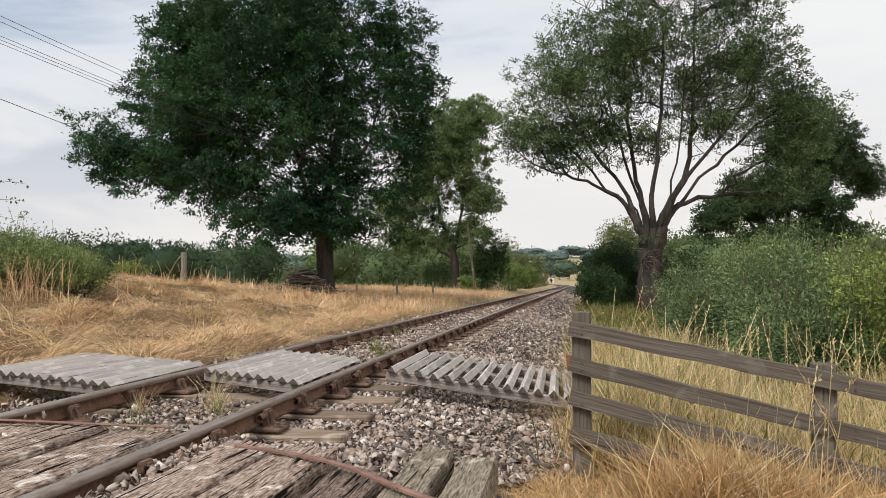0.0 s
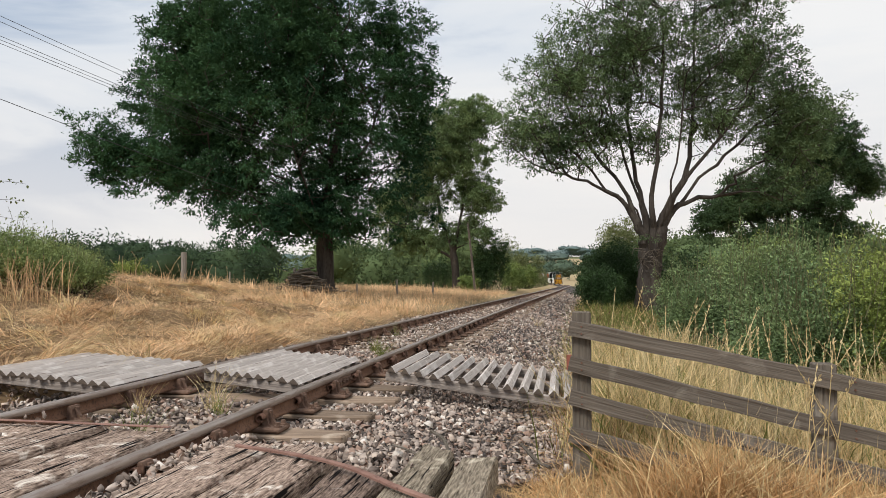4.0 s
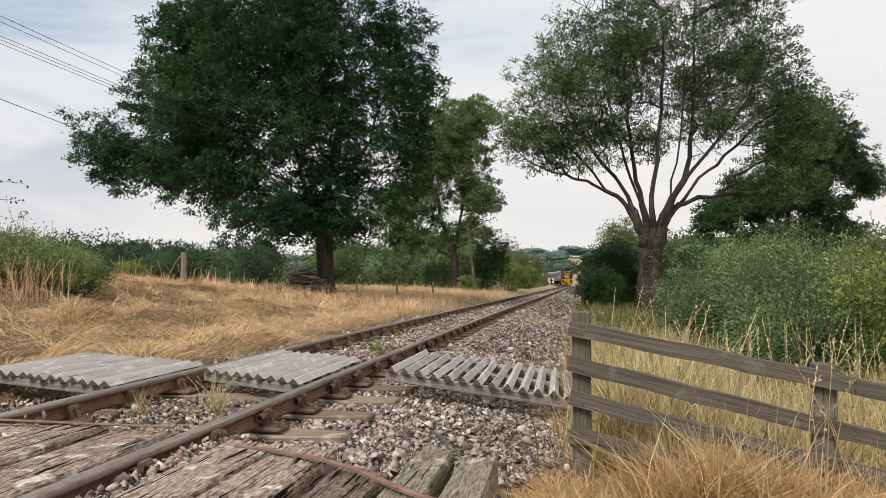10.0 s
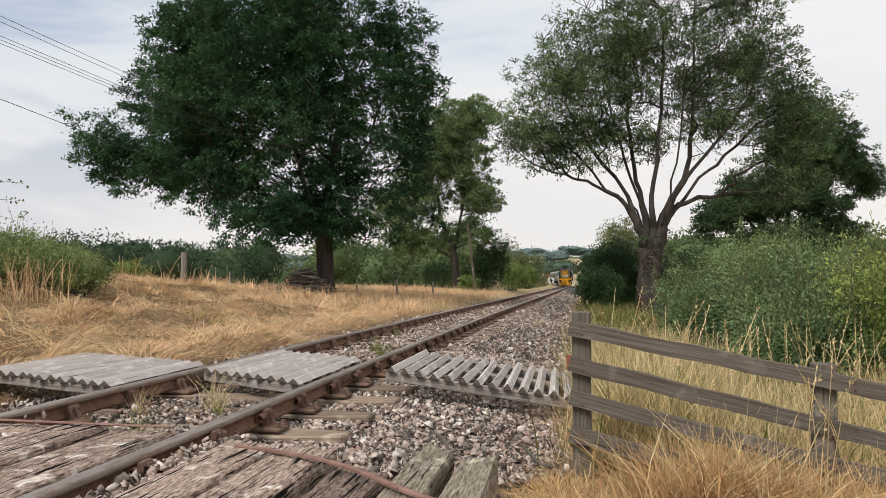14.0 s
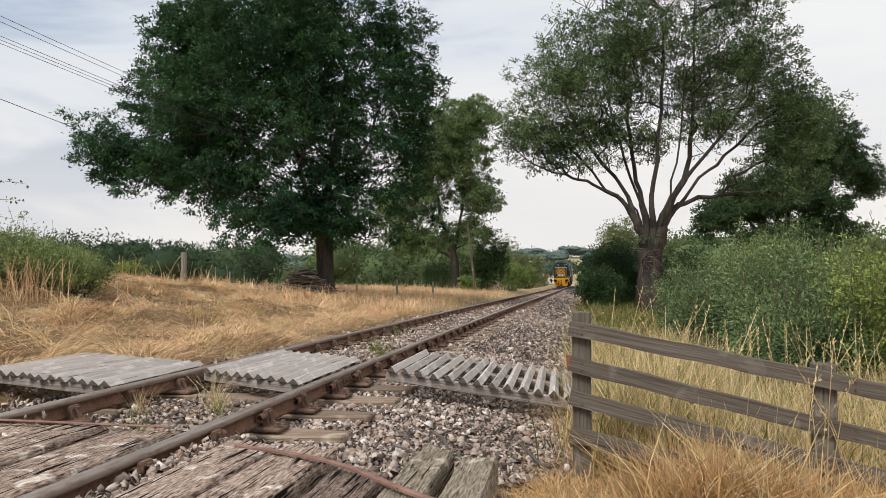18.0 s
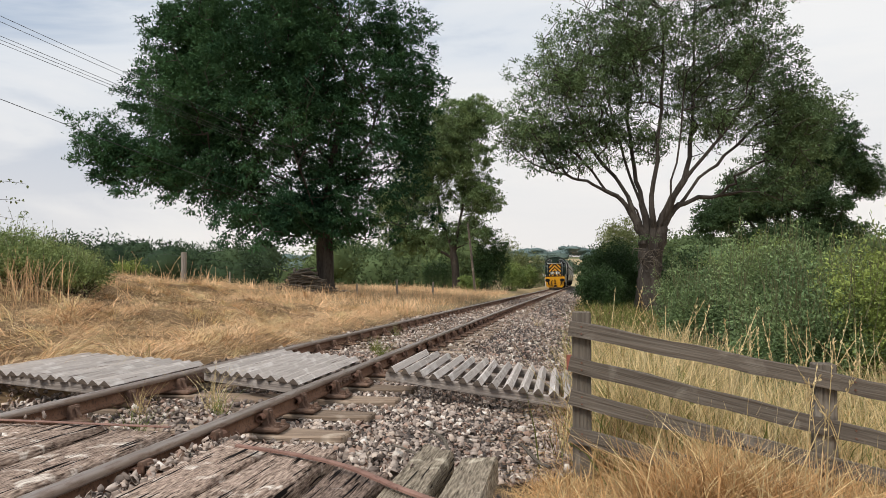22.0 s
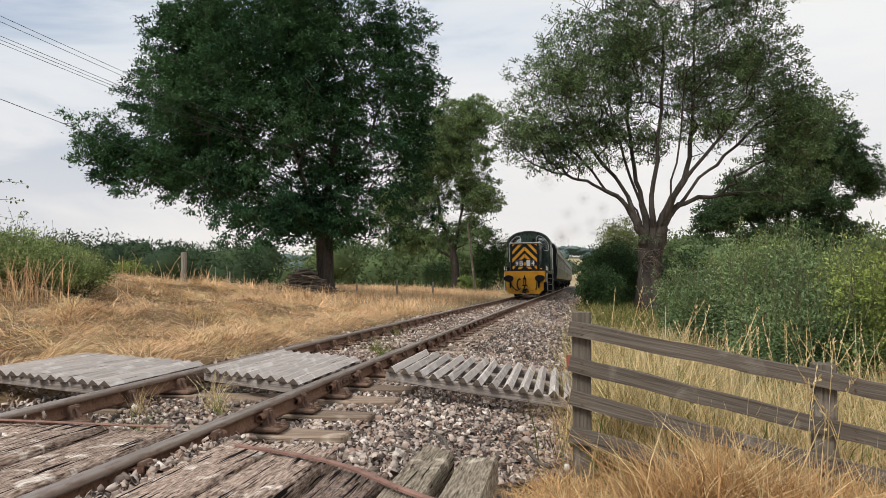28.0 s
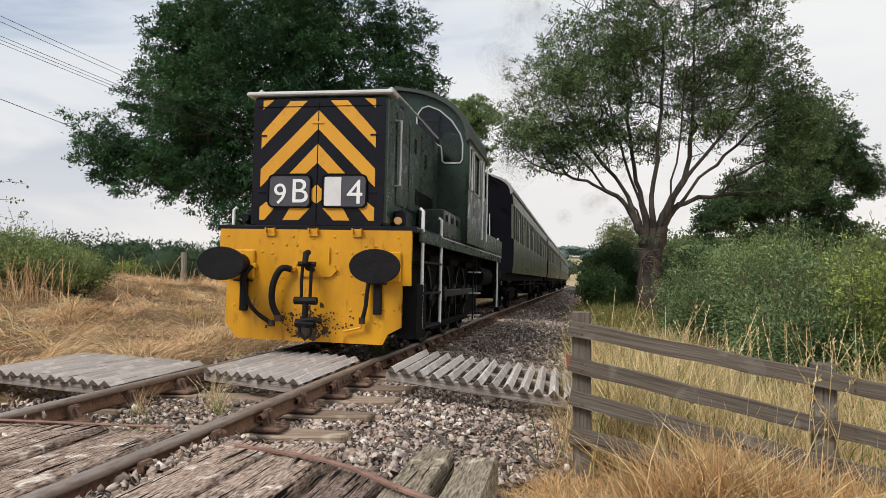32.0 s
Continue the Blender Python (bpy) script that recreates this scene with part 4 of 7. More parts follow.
for a_, c_r in zip(rows_, rows_[1:]):
    for i in range(6):
        bm.faces.new((a_[i], a_[(i + 1) % 6], c_r[(i + 1) % 6], c_r[i]))
bm.faces.new(rows_[0][::-1])
bm.faces.new(rows_[-1])
bmesh.ops.recalc_face_normals(bm, faces=bm.faces)
strap = tagged(part("iron_strap", bm, M_STRAP, None), "long bent rust-red iron strap lying askew on the timbers", "strap")
strap2 = tagged(part("iron_strap", box(1.2, 0.036, 0.007, 0, 0, 0, 0.002), M_STRAP, None, m=pose(0.02, 4.13, 0.004, 0, 0, -2.2)), "rusty iron strap across the timber ends between the rails", "strap")


# ---------- slatted trespass guards ----------
def guard(corner_l, corner_r, n, length, zl, zr, label, half=0.052, tall=0.072):
    """Triangular slats along the line on cross bearers, from a front left to a front right corner."""
    g = thing("trespass_guard", label, "slatted guard", "trespass guards")
    xl, yl = corner_l
    xr, yr = corner_r
    w = (xr - xl) / (n - 0.35)
    me = bpy.data.meshes.new("slat")
    bm = prism([(-half, 0), (half, 0), (0.006, tall), (-0.006, tall)], length, "y", 0)
    for f in bm.faces:
        f.material_index = int(abs(f.normal.y) > 0.9)
    bm.to_mesh(me)
    bm.free()
    me.materials.append(M_SLAT)
    me.materials.append(M_ENDGRAIN)
    for i in range(n):
        u = i / (n - 1)
        link("slat", me, None, g, m=pose(xl + (xr - xl) * u, yl + (yr - yl) * u + rng.normal(0, 0.012), zl + (zr - zl) * u + 0.004 - tall + rng.normal(0, 0.003), 0, math.degrees(math.atan2(zl - zr, xr - xl)) + rng.normal(0, 2), rng.normal(0, 0.5)))
    ln = math.dist((xl, yl, zl), (xr, yr, zr)) + 0.12
    az = math.degrees(math.atan2(yr - yl, xr - xl))
    tl = math.degrees(math.atan2(zl - zr, xr - xl))
    for dy in (0.08, length / 2, length - 0.1):
        part("bearer", box(ln, 0.075, 0.085, 0, 0, 0, 0.006), M_BEARER, g, "grey wooden cross bearer", m=pose((xl + xr) / 2, (yl + yr) / 2 + dy, (zl + zr) / 2 - tall - 0.041, 0, tl, az))
    return g


guard((1.30, 6.82), (2.93, 6.60), 13, 1.78, 0.050, -0.122, "grey weathered panel of ridged timber slats beside the rails", 0.043, 0.05)
guard((-0.47, 6.72), (0.60, 6.16), 9, 1.95, 0.022, 0.012, "grey weathered panel of ridged timber slats between the rails", 0.052, 0.046)
guard((-2.50, 6.30), (-0.86, 5.70), 13, 1.6, 0.026, 0.024, "bleached panel of ridged timber slats next to dry grass", 0.056, 0.045)


# ---------- wooden fence ----------
def fence_rail(p, q, h=0.092, t=0.038):
    """A sawn rail from p to q, built along its own x axis."""
    p, q = Vector(p), Vector(q)
    n, ln = 10, (q - p).length
    bm = bmesh.new()
    rings = []
    for i in range(n + 1):
        wob = 0.004 * math.sin(i * 1.7 + p.z * 9)
        rings.append([bm.verts.new((ln * i / n, s * t / 2, u * h / 2 + wob + rng.normal(0, 0.0015))) for s, u in ((-1, -1), (-1, 0.92), (-0.8, 1), (0.8, 1), (1, 0.92), (1, -1))])
    for a, c in zip(rings, rings[1:]):
        for i in range(6):
            bm.faces.new((a[i], a[(i + 1) % 6], c[(i + 1) % 6], c[i]))
    bm.faces.new(rings[0][::-1])
    bm.faces.new(rings[-1])
    bmesh.ops.recalc_face_normals(bm, faces=bm.faces)
    d = (q - p).normalized()
    m = pose(*p, 0, -math.degrees(math.asin(d.z)), math.degrees(math.atan2(d.y, d.x)))
    part("fence_rail", bm, M_FENCE, fence, m=m)
    for x in (0.075,):
        for z in (-0.022, 0.022):
            part("nail", cyl(0.006, 0.01, *(p + d * x + Vector((0.0, -t / 2 - 0.002, z))), "y", 8), M_RUST, fence)


fence = thing("wooden_fence", "grey weathered post-and-rail fence in tall dry grass", "fence")
for x, y, z0, z1 in ((3.0, 4.77, -0.6, 0.665), (4.36, 4.63, -0.9, 0.385), (5.72, 4.5, -1.1, 0.12)):
    bm = box(0.115, 0.115, z1 - z0, x, y, (z0 + z1) / 2, 0.006)
    part("fence_post", bm, M_POST, fence)
for za, zb in ((0.57, 0.302), (0.355, 0.04), (0.147, -0.165), (-0.075, -0.37)):
    s = (zb - za) / 1.41
    fence_rail((2.925, 4.69, za), (4.42, 4.55, za + s * 1.495))
    fence_rail((4.42, 4.55, za + s * 1.495), (5.85, 4.42, za + s * 2.92))

# ---------- trees ----------
TURN = 9.336
tree("ash_tree", "large ash tree with a dense dark green crown", "tree", (-7.58, 31.8, float(ground_z(-7.58, 31.8)) - 0.05, 0, 0, TURN),
     [[(0, 0, 0), (0, 0, 0.6), (0, 0, 1.4), (-0.02, 0, 2.2), (0.0, 0, 3.0), (0.05, 0, 4.2), (0.2, 0, 5.5), (0.6, 0, 7.5), (0.8, 0.2, 10), (0.4, 0.2, 13)],
      [(0, 0, 3.0), (-0.8, 0.3, 4.6), (-1.6, 0.6, 7), (-2.4, 0.8, 10), (-2.6, 0.6, 13)], [(0, 0, 2.9), (-1.8, -0.4, 4.1), (-4.2, -0.6, 5.2), (-7.0, -0.6, 6.2), (-9.6, -0.5, 6.4)],
      [(0.05, 0, 4.2), (1.4, -0.3, 6.0), (2.6, -0.2, 8.6), (3.2, 0, 11)], [(0, 0, 2.9), (-0.4, -1.5, 4.2), (-0.8, -3.2, 6.0)]],
     [(-0.6, 0, 8.6, 4.8, 4.6, 5.4), (-5.6, -0.3, 7.6, 2.9, 3.4, 3.6), (-9.5, -0.4, 6.4, 1.3, 1.4, 1.5), (-8.3, -0.4, 5.6, 1.5, 1.4, 1.5), (-4.2, -0.5, 4.8, 3.0, 3.2, 1.2), (-1.4, -0.6, 3.8, 2.6, 3.0, 1.1),
      (3.5, 0, 6.4, 1.3, 2.4, 3.8), (-1.3, 0, 13.4, 5.0, 4.6, 3.4), (-7.0, -0.4, 5.3, 1.4, 1.5, 0.8), (-2.4, -1.6, 11.2, 2.6, 2.0, 2.2), (-0.6, -1.8, 10.0, 2.4, 2.0, 2.2), (-2.6, -2.0, 8.2, 2.6, 2.0, 2.0), (3.2, 0, 11.2, 1.6, 2.2, 2.8), (-5.9, 0, 11.6, 2.0, 2.3, 1.9), (-4.4, -1.5, 9.6, 2.2, 2.0, 2.0), (1.2, -0.2, 3.0, 1.8, 2.0, 0.9), (0.9, 0.6, 5.2, 2.0, 1.6, 1.4), (-2.6, -0.8, 3.5, 2.4, 2.2, 1.0), (-0.9, -0.5, 3.5, 1.9, 1.6, 1.2), (0.9, 0.4, 3.9, 1.8, 1.6, 1.1), (-1.6, -1.6, 2.9, 2.0, 1.8, 0.9), (-3.6, -1.2, 6.2, 2.2, 2.0, 1.8), (-5.6, -0.6, 7.6, 2.7, 3.0, 3.4), (-9.4, -0.4, 6.5, 1.2, 1.3, 1.3), (-8.2, -0.4, 5.7, 1.4, 1.3, 1.4), (-5.6, -0.4, 11.0, 1.8, 2.0, 1.9), (-6.4, -0.6, 5.4, 1.6, 1.6, 1.2), (-6.5, -0.2, 9.4, 1.5, 1.8, 1.8), (-5.3, 0, 13.2, 1.8, 2.0, 1.9), (3.9, 0, 8.6, 1.3, 1.8, 2.2)],
     2100, 128, 0.158, "sliver", M_LEAF_ASH, 0.40, spread=0.40, step=0.6, inner=40000, inner_size=0.2, crook=0.06, limb=0.75)
airy_ash = tree("ash_tree", "multi-stemmed ash with a thin airy crown beside the line", "tree", (5.93, 28.9, float(ground_z(5.93, 28.9)) - 0.05, 0, 0, TURN),
     [[(0.02, 0, 0), (0.0, 0, 0.6), (0.0, 0, 1.2), (0.02, 0, 1.8), (0.06, 0, 2.8)],
      [(-0.02, 0, 1.2), (-0.1, -0.1, 2.2), (-0.26, -0.1, 3.0), (-0.5, -0.1, 3.6), (-1.05, -0.2, 4.25), (-1.6, -0.3, 4.6), (-2.35, -0.4, 4.95), (-3.2, -0.5, 5.2), (-4.3, -0.6, 5.6), (-5.1, -0.5, 6.2)],
      [(-0.02, 0, 1.3), (-0.12, 0.1, 2.6), (-0.35, 0.2, 3.9), (-0.85, 0.4, 4.8), (-1.4, 0.5, 5.8), (-1.9, 0.7, 7.1), (-2.4, 0.8, 8.8)],
      [(0.08, 0, 1.6), (0.0, 0.15, 3.0), (-0.12, 0.3, 4.2), (-0.4, 0.5, 5.6), (-0.5, 0.8, 7.6), (-0.6, 1.0, 9.6)], [(0.08, 0, 1.8), (0.12, -0.15, 3.2), (0.1, -0.3, 4.4), (0.3, -0.4, 6.4), (0.5, -0.3, 8.4), (0.7, -0.2, 11)],
      [(0.08, 0, 1.6), (0.3, 0, 2.6), (0.46, 0, 3.2), (0.75, 0, 4.0), (1.35, 0, 5.1), (1.7, 0.2, 6.5), (1.9, 0.3, 8.6), (2.0, 0.5, 12)], [(1.35, 0, 5.1), (2.4, -0.2, 6.4), (3.3, -0.3, 7.4), (4.2, -0.3, 9.2)],
      [(0.46, 0, 3.2), (0.8, 0.1, 3.7), (1.2, 0.2, 4.1), (2.1, 0.4, 4.45), (3.3, 0.5, 4.6), (4.4, 0.4, 4.9), (5.6, 0.2, 5.4)], [(0.3, 0, 2.6), (0.62, -0.3, 4.0), (0.95, -0.5, 5.6), (1.1, -0.6, 7.6), (1.3, -0.6, 9.8)],
      [(-0.5, -0.1, 3.6), (-0.95, 0.1, 4.9), (-1.9, 0.2, 6.0), (-2.7, 0.3, 7.4), (-3.2, 0.3, 8.8)], [(-1.6, -0.3, 4.6), (-2.4, -0.2, 5.7), (-3.4, -0.1, 6.6), (-4.2, -0.1, 7.4)],
      [(-0.12, 0.3, 4.2), (-0.7, 0.6, 5.9), (-1.1, 0.9, 7.6), (-1.3, 1.1, 9.8)], [(1.2, 0.2, 4.1), (2.0, 0.1, 5.2), (3.0, 0.1, 6.0), (4.4, 0.1, 7.4)]],
     [(-4.6, -0.5, 6.8, 1.5, 1.6, 1.2), (-2.9, -0.2, 8.7, 2.0, 2.2, 2.0), (-0.5, 0.3, 10.2, 2.9, 2.6, 1.9), (0.3, 0.2, 13.0, 3.4, 2.6, 1.6), (3.6, 0, 9.5, 2.2, 2.2, 2.2),
      (5.0, 0, 8.2, 1.1, 1.4, 1.2), (-1.4, 0.2, 6.9, 2.2, 1.6, 1.1), (-3.4, -0.2, 6.4, 1.6, 1.4, 0.8), (0.4, 0.2, 6.6, 0.7, 0.8, 0.8), (2.7, 0, 7.2, 1.4, 1.4, 1.2), (1.8, 0.3, 8.4, 1.4, 1.4, 1.2), (-3.2, -0.3, 5.6, 1.4, 0.9, 0.4), (3.4, 0.3, 12.2, 2.0, 2, 1.6), (5.0, -0.2, 6.4, 1.7, 1.6, 2.0), (5.6, 0, 7.2, 1.5, 1.5, 1.5), (6.2, 0, 7.7, 1.0, 1.2, 0.9), (4.6, 0.2, 5.0, 1.8, 1.4, 0.9), (-0.8, 0.2, 8.4, 1.6, 1.4, 0.9)],
     3500, 54, 0.112, "sliver", M_LEAF_AIRY, 0.45, spread=0.29, step=0.45, shell=0.3, limb=0.60, inner=3000, inner_size=0.12, bole=0.60, crook=0.04, fork=0.9)
tree("oak_tree", "broad dark green oak behind the shrubs", "tree", (17.0, 51.0, float(ground_z(17.0, 51.0)) - 0.05, 0, 0, 24),
     [[(0, 0, 0), (0, 0, 1.2), (0.1, 0, 2.6), (0.2, 0, 4.0), (0, 0, 6)], [(0.1, 0, 2.6), (2.2, 0, 4.7), (3.9, 0, 6.3), (4.6, 0, 6.2), (5.4, 0, 6.7), (6.8, 0, 6.9)], [(4.6, 0, 6.2), (5.2, 0, 7.2), (5.8, 0, 8.4)], [(0.2, 0, 4.0), (1.8, 0, 7.0), (3.2, 0, 9.6)], [(0.1, 0, 2.6), (-2.2, 0, 4.4), (-3.6, 0, 6)]],
     [(3.3, 0, 10.4, 1.6, 1.8, 1.6), (2.2, 0, 8.4, 2.2, 2.2, 1.6), (5.5, 0, 8.4, 1.2, 1.5, 1.4), (0.8, 0, 9.8, 2.0, 2.2, 2.0), (-1.7, 0, 6.4, 3.0, 2.4, 1.6), (-3.6, 0, 5.8, 2.2, 2.0, 1.4),
      (1.5, -0.5, 6.2, 2.4, 2.0, 1.4), (6.7, 0, 7.6, 0.9, 1.2, 0.8), (-1.0, -1, 4.0, 3.4, 2.2, 1.2), (4.3, 0, 9.2, 1.2, 1.4, 1.0), (2.8, 0, 4.6, 2.4, 2.0, 0.9), (-5.4, 0, 5.0, 1.4, 1.4, 1.2)],
     1250, 95, 0.18, "sliver", M_LEAF_OAK, 0.45, spread=0.36, step=0.8, inner=24000, inner_size=0.22, crook=0.08)
tree("ash_tree", "slender ash tree with bare lower limbs in a field hedge", "tree", (-6.05, 61.4, float(ground_z(-6.05, 61.4)) - 0.1, 0, 0, TURN),
     [[(0, 0, 0), (-0.05, 0, 1.2), (-0.2, 0, 2.8), (-0.6, 0, 4.4), (-1.3, 0, 6.2), (-1.6, 0, 8.5)], [(-0.2, 0, 2.8), (-1.4, 0, 3.4), (-2.6, 0, 4.0), (-3.4, 0, 5.2)], [(-0.3, 0, 3.2), (0.2, 0, 5.4), (0.5, 0, 8), (0.6, 0, 11)]],
     [(-0.4, 0, 12, 3.2, 3, 3.9), (1.7, 0, 7.6, 1.7, 2, 2.4), (-2.8, 0, 8.6, 2.6, 2.4, 3.2), (-5.0, 0, 6.6, 2.0, 2, 2.2), (1.3, 0, 14.2, 2.0, 2, 1.7), (-3.2, 0, 4.4, 2.6, 2, 1.4), (1.4, 0, 5.0, 1.7, 1.6, 1.3)],
     1200, 105, 0.20, "sliver", M_LEAF_THIN, 0.36, spread=0.42, step=0.8, inner=12000, inner_size=0.2, crook=0.06)

# ---------- shrubs ----------
def bush(x, y, w, h, n, leaf, kind, m_leaf, label, category="shrub", group="", depth=None, lumps=5, name="shrub", stem=0.02, shell=0.6, lift=0.0, shoots=0, shoot_h=0.4):
    """A bush of overlapping lumps, w wide and h high."""
    depth = depth or w
    lobes = [(0, 0, h * 0.42, w * 0.42, depth * 0.42, h * 0.45)]
    for i in range(lumps):
        a = 2 * math.pi * i / lumps + rng.uniform(-0.4, 0.4)
        s = rng.uniform(0.55, 0.95)
        lobes.append((math.cos(a) * w * 0.28, math.sin(a) * depth * 0.28, h * (0.3 + 0.34 * rng.random()), w * 0.24 * s + 0.1, depth * 0.24 * s + 0.1, h * 0.34 * s))
    return shrub(name, label, category, (x, y, float(ground_z(x, y)) + lift, 0, 0, TURN), lobes, 26, n, leaf, kind, m_leaf, group, shell, stem_r=stem, shoots=shoots, shoot_h=shoot_h)


SH = "leafy light green shrub in the thicket behind the fence"
for x, y, w, h, n in ((5.35, 13.6, 1.7, 1.7, 3600), (6.2, 12.2, 2.6, 2.2, 5200), (7.9, 13.2, 3.0, 2.35, 5200), (6.9, 9.6, 2.6, 2.05, 5600), (9.0, 10.8, 3.0, 2.1, 5200), (5.75, 17.2, 1.9, 1.75, 3000), (7.6, 17.0, 3.4, 2.8, 4200), (10.6, 14.2, 3.4, 2.2, 4200), (8.4, 7.4, 2.4, 1.9, 4800), (5.6, 9.4, 1.8, 1.45, 3600), (10.8, 8.6, 2.6, 1.9, 3600)):
    bush(x, y, w, h + (0.3 if x == 6.2 else 0.0), int(n * 9), 0.053, "sliver", M_LEAF_SHRUB2 if x in (6.9, 7.9, 10.8) else M_LEAF_SHRUB3 if x < 6.3 else M_LEAF_SHRUB, SH, group="thicket shrubs", shoots=150, shoot_h=0.6, lumps=9)
DK = "dense dark green hawthorn bush beside the line"
for x, y, w, h, n in ((4.95, 33.4, 2.8, 3.4, 6500), (5.8, 37.5, 3.0, 3.6, 5000), (4.6, 43, 2.6, 3.2, 4000), (4.15, 28.4, 2.0, 2.0, 3200), (7.5, 31, 3.6, 2.8, 3600), (6.2, 56, 4.0, 4.6, 3000), (8.2, 75, 5.0, 5.5, 2600), (9.5, 105, 6.0, 6.0, 2200), (11, 140, 7.0, 6.5, 2000)):
    bush(x, y, w, h, n * (7 if y < 40 else 3), 0.088 if y < 40 else 0.17, "sliver", M_LEAF_DARK, DK, group="lineside bushes")
bush(6.4, 47, 3.8, 5.9, 42000, 0.12, "sliver", M_LEAF_HEDGE, "pale green willow standing behind dark bushes", "tree", name="willow_tree")
LB = "rounded green bush beside the railway"
for x, y, w, h, n, mt in ((-3.5, 62.5, 3.6, 5.6, 6000, M_LEAF_DARK), (-2.6, 75, 3.4, 3.6, 3500, M_LEAF_SHRUB), (-3.6, 84, 5, 6.9, 4200, M_LEAF_HEDGE), (-2.4, 98, 4, 3.6, 2400, M_LEAF_SHRUB), (-3.0, 118, 5.4, 6.6, 3200, M_LEAF_HEDGE), (-2.6, 150, 5, 4.6, 1800, M_LEAF_HEDGE), (-3.6, 185, 6, 4.4, 1500, M_LEAF_HEDGE), (-9.0, 70, 4, 4.0, 2600, M_LEAF_DARK), (-4.9, 60.4, 1.6, 1.6, 900, M_LEAF_SHRUB)):
    bush(x, y, w, h, n * 4, 0.15 if y < 90 else 0.2, "sliver", mt, LB, group="railway bushes")
HG = "overgrown green bramble hedge on the grassy bank"
for x, y, w, h, n in ((-7.4, 14.4, 1.6, 0.9, 3000), (-8.2, 14.0, 2.2, 1.15, 4000), (-9.4, 14.4, 2.6, 1.3, 4500), (-10.9, 17.5, 3.2, 1.3, 3600), (-11.8, 15.5, 3.4, 1.5, 3600), (-13.6, 21, 4.5, 1.2, 3000), (-15.6, 17.5, 4.5, 1.5, 2400)):
    bush(x, y, w, h * 1.0, int(n * 4.5), 0.06, "sliver", M_LEAF_BANK, HG, group="bank hedge", lift=0.0, shoots=26, shoot_h=0.5)

bush(-9.95, 20.6, 0.9, 0.55, 2600, 0.06, "sliver", M_LEAF_SHRUB2, "small green bramble in the dry grass", "bramble", group="bank hedge", lift=0.15, lumps=4)
bush(-10.6, 19.4, 0.7, 0.7, 1500, 0.06, "sliver", M_LEAF_BANK, "small green bramble in the dry grass", "bramble", group="bank hedge", lift=0.1, lumps=4, shoots=10)

# ---------- far woods ----------
def core(l, k, nu=18, nv=11):
    """The solid inner mass of a crown, lumpy all round."""
    u, v = np.meshgrid(np.arange(nu) * 2 * np.pi / nu, np.linspace(0.05, np.pi - 0.05, nv))
    r = k * (1 + rng.normal(0, 0.08, u.shape))
    V = np.stack([l[0] + l[3] * r * np.cos(u) * np.sin(v), l[1] + l[4] * r * np.sin(u) * np.sin(v), l[2] + l[5] * r * np.cos(v)], -1).reshape(-1, 3)
    i, j = np.meshgrid(np.arange(nu), np.arange(nv - 1))
    a = (j * nu + i).ravel()
    b2 = (j * nu + (i + 1) % nu).ravel()
    return V, np.concatenate([np.stack([a, b2, b2 + nu], -1), np.stack([a, b2 + nu, a + nu], -1)])


def far_wood(spots, n, leaf, squash=0.5):
    P = []
    for x, y, w, h, base in spots:
        lobes = [(x, y, base + h * 0.55, w * 0.5, w * 0.5, h * 0.45)] + [(x + rng.uniform(-0.3, 0.3) * w, y + rng.uniform(-0.3, 0.3) * w, base + h * rng.uniform(0.3, 0.75), w * 0.33, w * 0.33, h * 0.27) for _ in range(4)]
        pts = in_lobes(lobes, n, 0.75)
        pts = pts[pts[:, 2] < base + h * rng.uniform(0.94, 1.0, n)]
        o = rng.normal(0, 1, pts.shape)
        P.append(leaves(pts, o, leaf, "sliver", flat=1.0))
        for l in lobes:
            P.append(core(l, 0.64))
    return merge(P)


spots = []
for i in range(34):
    px = -0.47 + 0.233 * i / 33
    d = rng.uniform(150, 210)
    a = px - radians(TURN)
    x, y = EYE[0] + d * math.sin(a), d * math.cos(a)
    spots.append((x, y, rng.uniform(10, 16), rng.uniform(14.5, 19.5), -8.5))
near_spots = []
for i in range(16):
    a = radians(-TURN) - 0.152 + 0.182 * i / 15
    d = rng.uniform(95, 125)
    near_spots.append((EYE[0] + d * math.sin(a), d * math.cos(a), rng.uniform(8, 12), rng.uniform(11.5, 15.5), -6.5))
for i in range(12):
    a = radians(-TURN) + 0.30 + 0.35 * i / 11
    d = rng.uniform(80, 120)
    near_spots.append((EYE[0] + d * math.sin(a), d * math.cos(a), rng.uniform(9, 14), rng.uniform(7, 11), -2.5))
V, F = far_wood(spots, 3600, 0.74)
stuff("woodland", V, F, M_LEAF_FAR, "dense green wood beyond the field", "woodland")
V, F = far_wood(near_spots, 5000, 0.50)
stuff("field_hedge", V, F, M_LEAF_HEDGEROW, "tall green hedgerow trees across the field", "hedge")
spots = []
for i in range(46):
    a = radians(-TURN) - 0.62 + 1.3 * rng.random()
    d = rng.uniform(380, 900)
    x, y = EYE[0] + d * math.sin(a), d * math.cos(a)
    spots.append((x, y, rng.uniform(8, 18), rng.uniform(6, 10), float(ground_z(x, y)) - 1))
for i in range(16):
    a = radians(-TURN) + (0.085 + 0.085 * rng.random() if i % 4 else 0.20 + 0.03 * rng.random())
    d = rng.uniform(300, 620)
    x, y = EYE[0] + d * math.sin(a), d * math.cos(a)
    spots.append((x, y, rng.uniform(9, 15), rng.uniform(7, 11), float(ground_z(x, y)) - 1))
V, F = far_wood(spots, 420, 1.3)
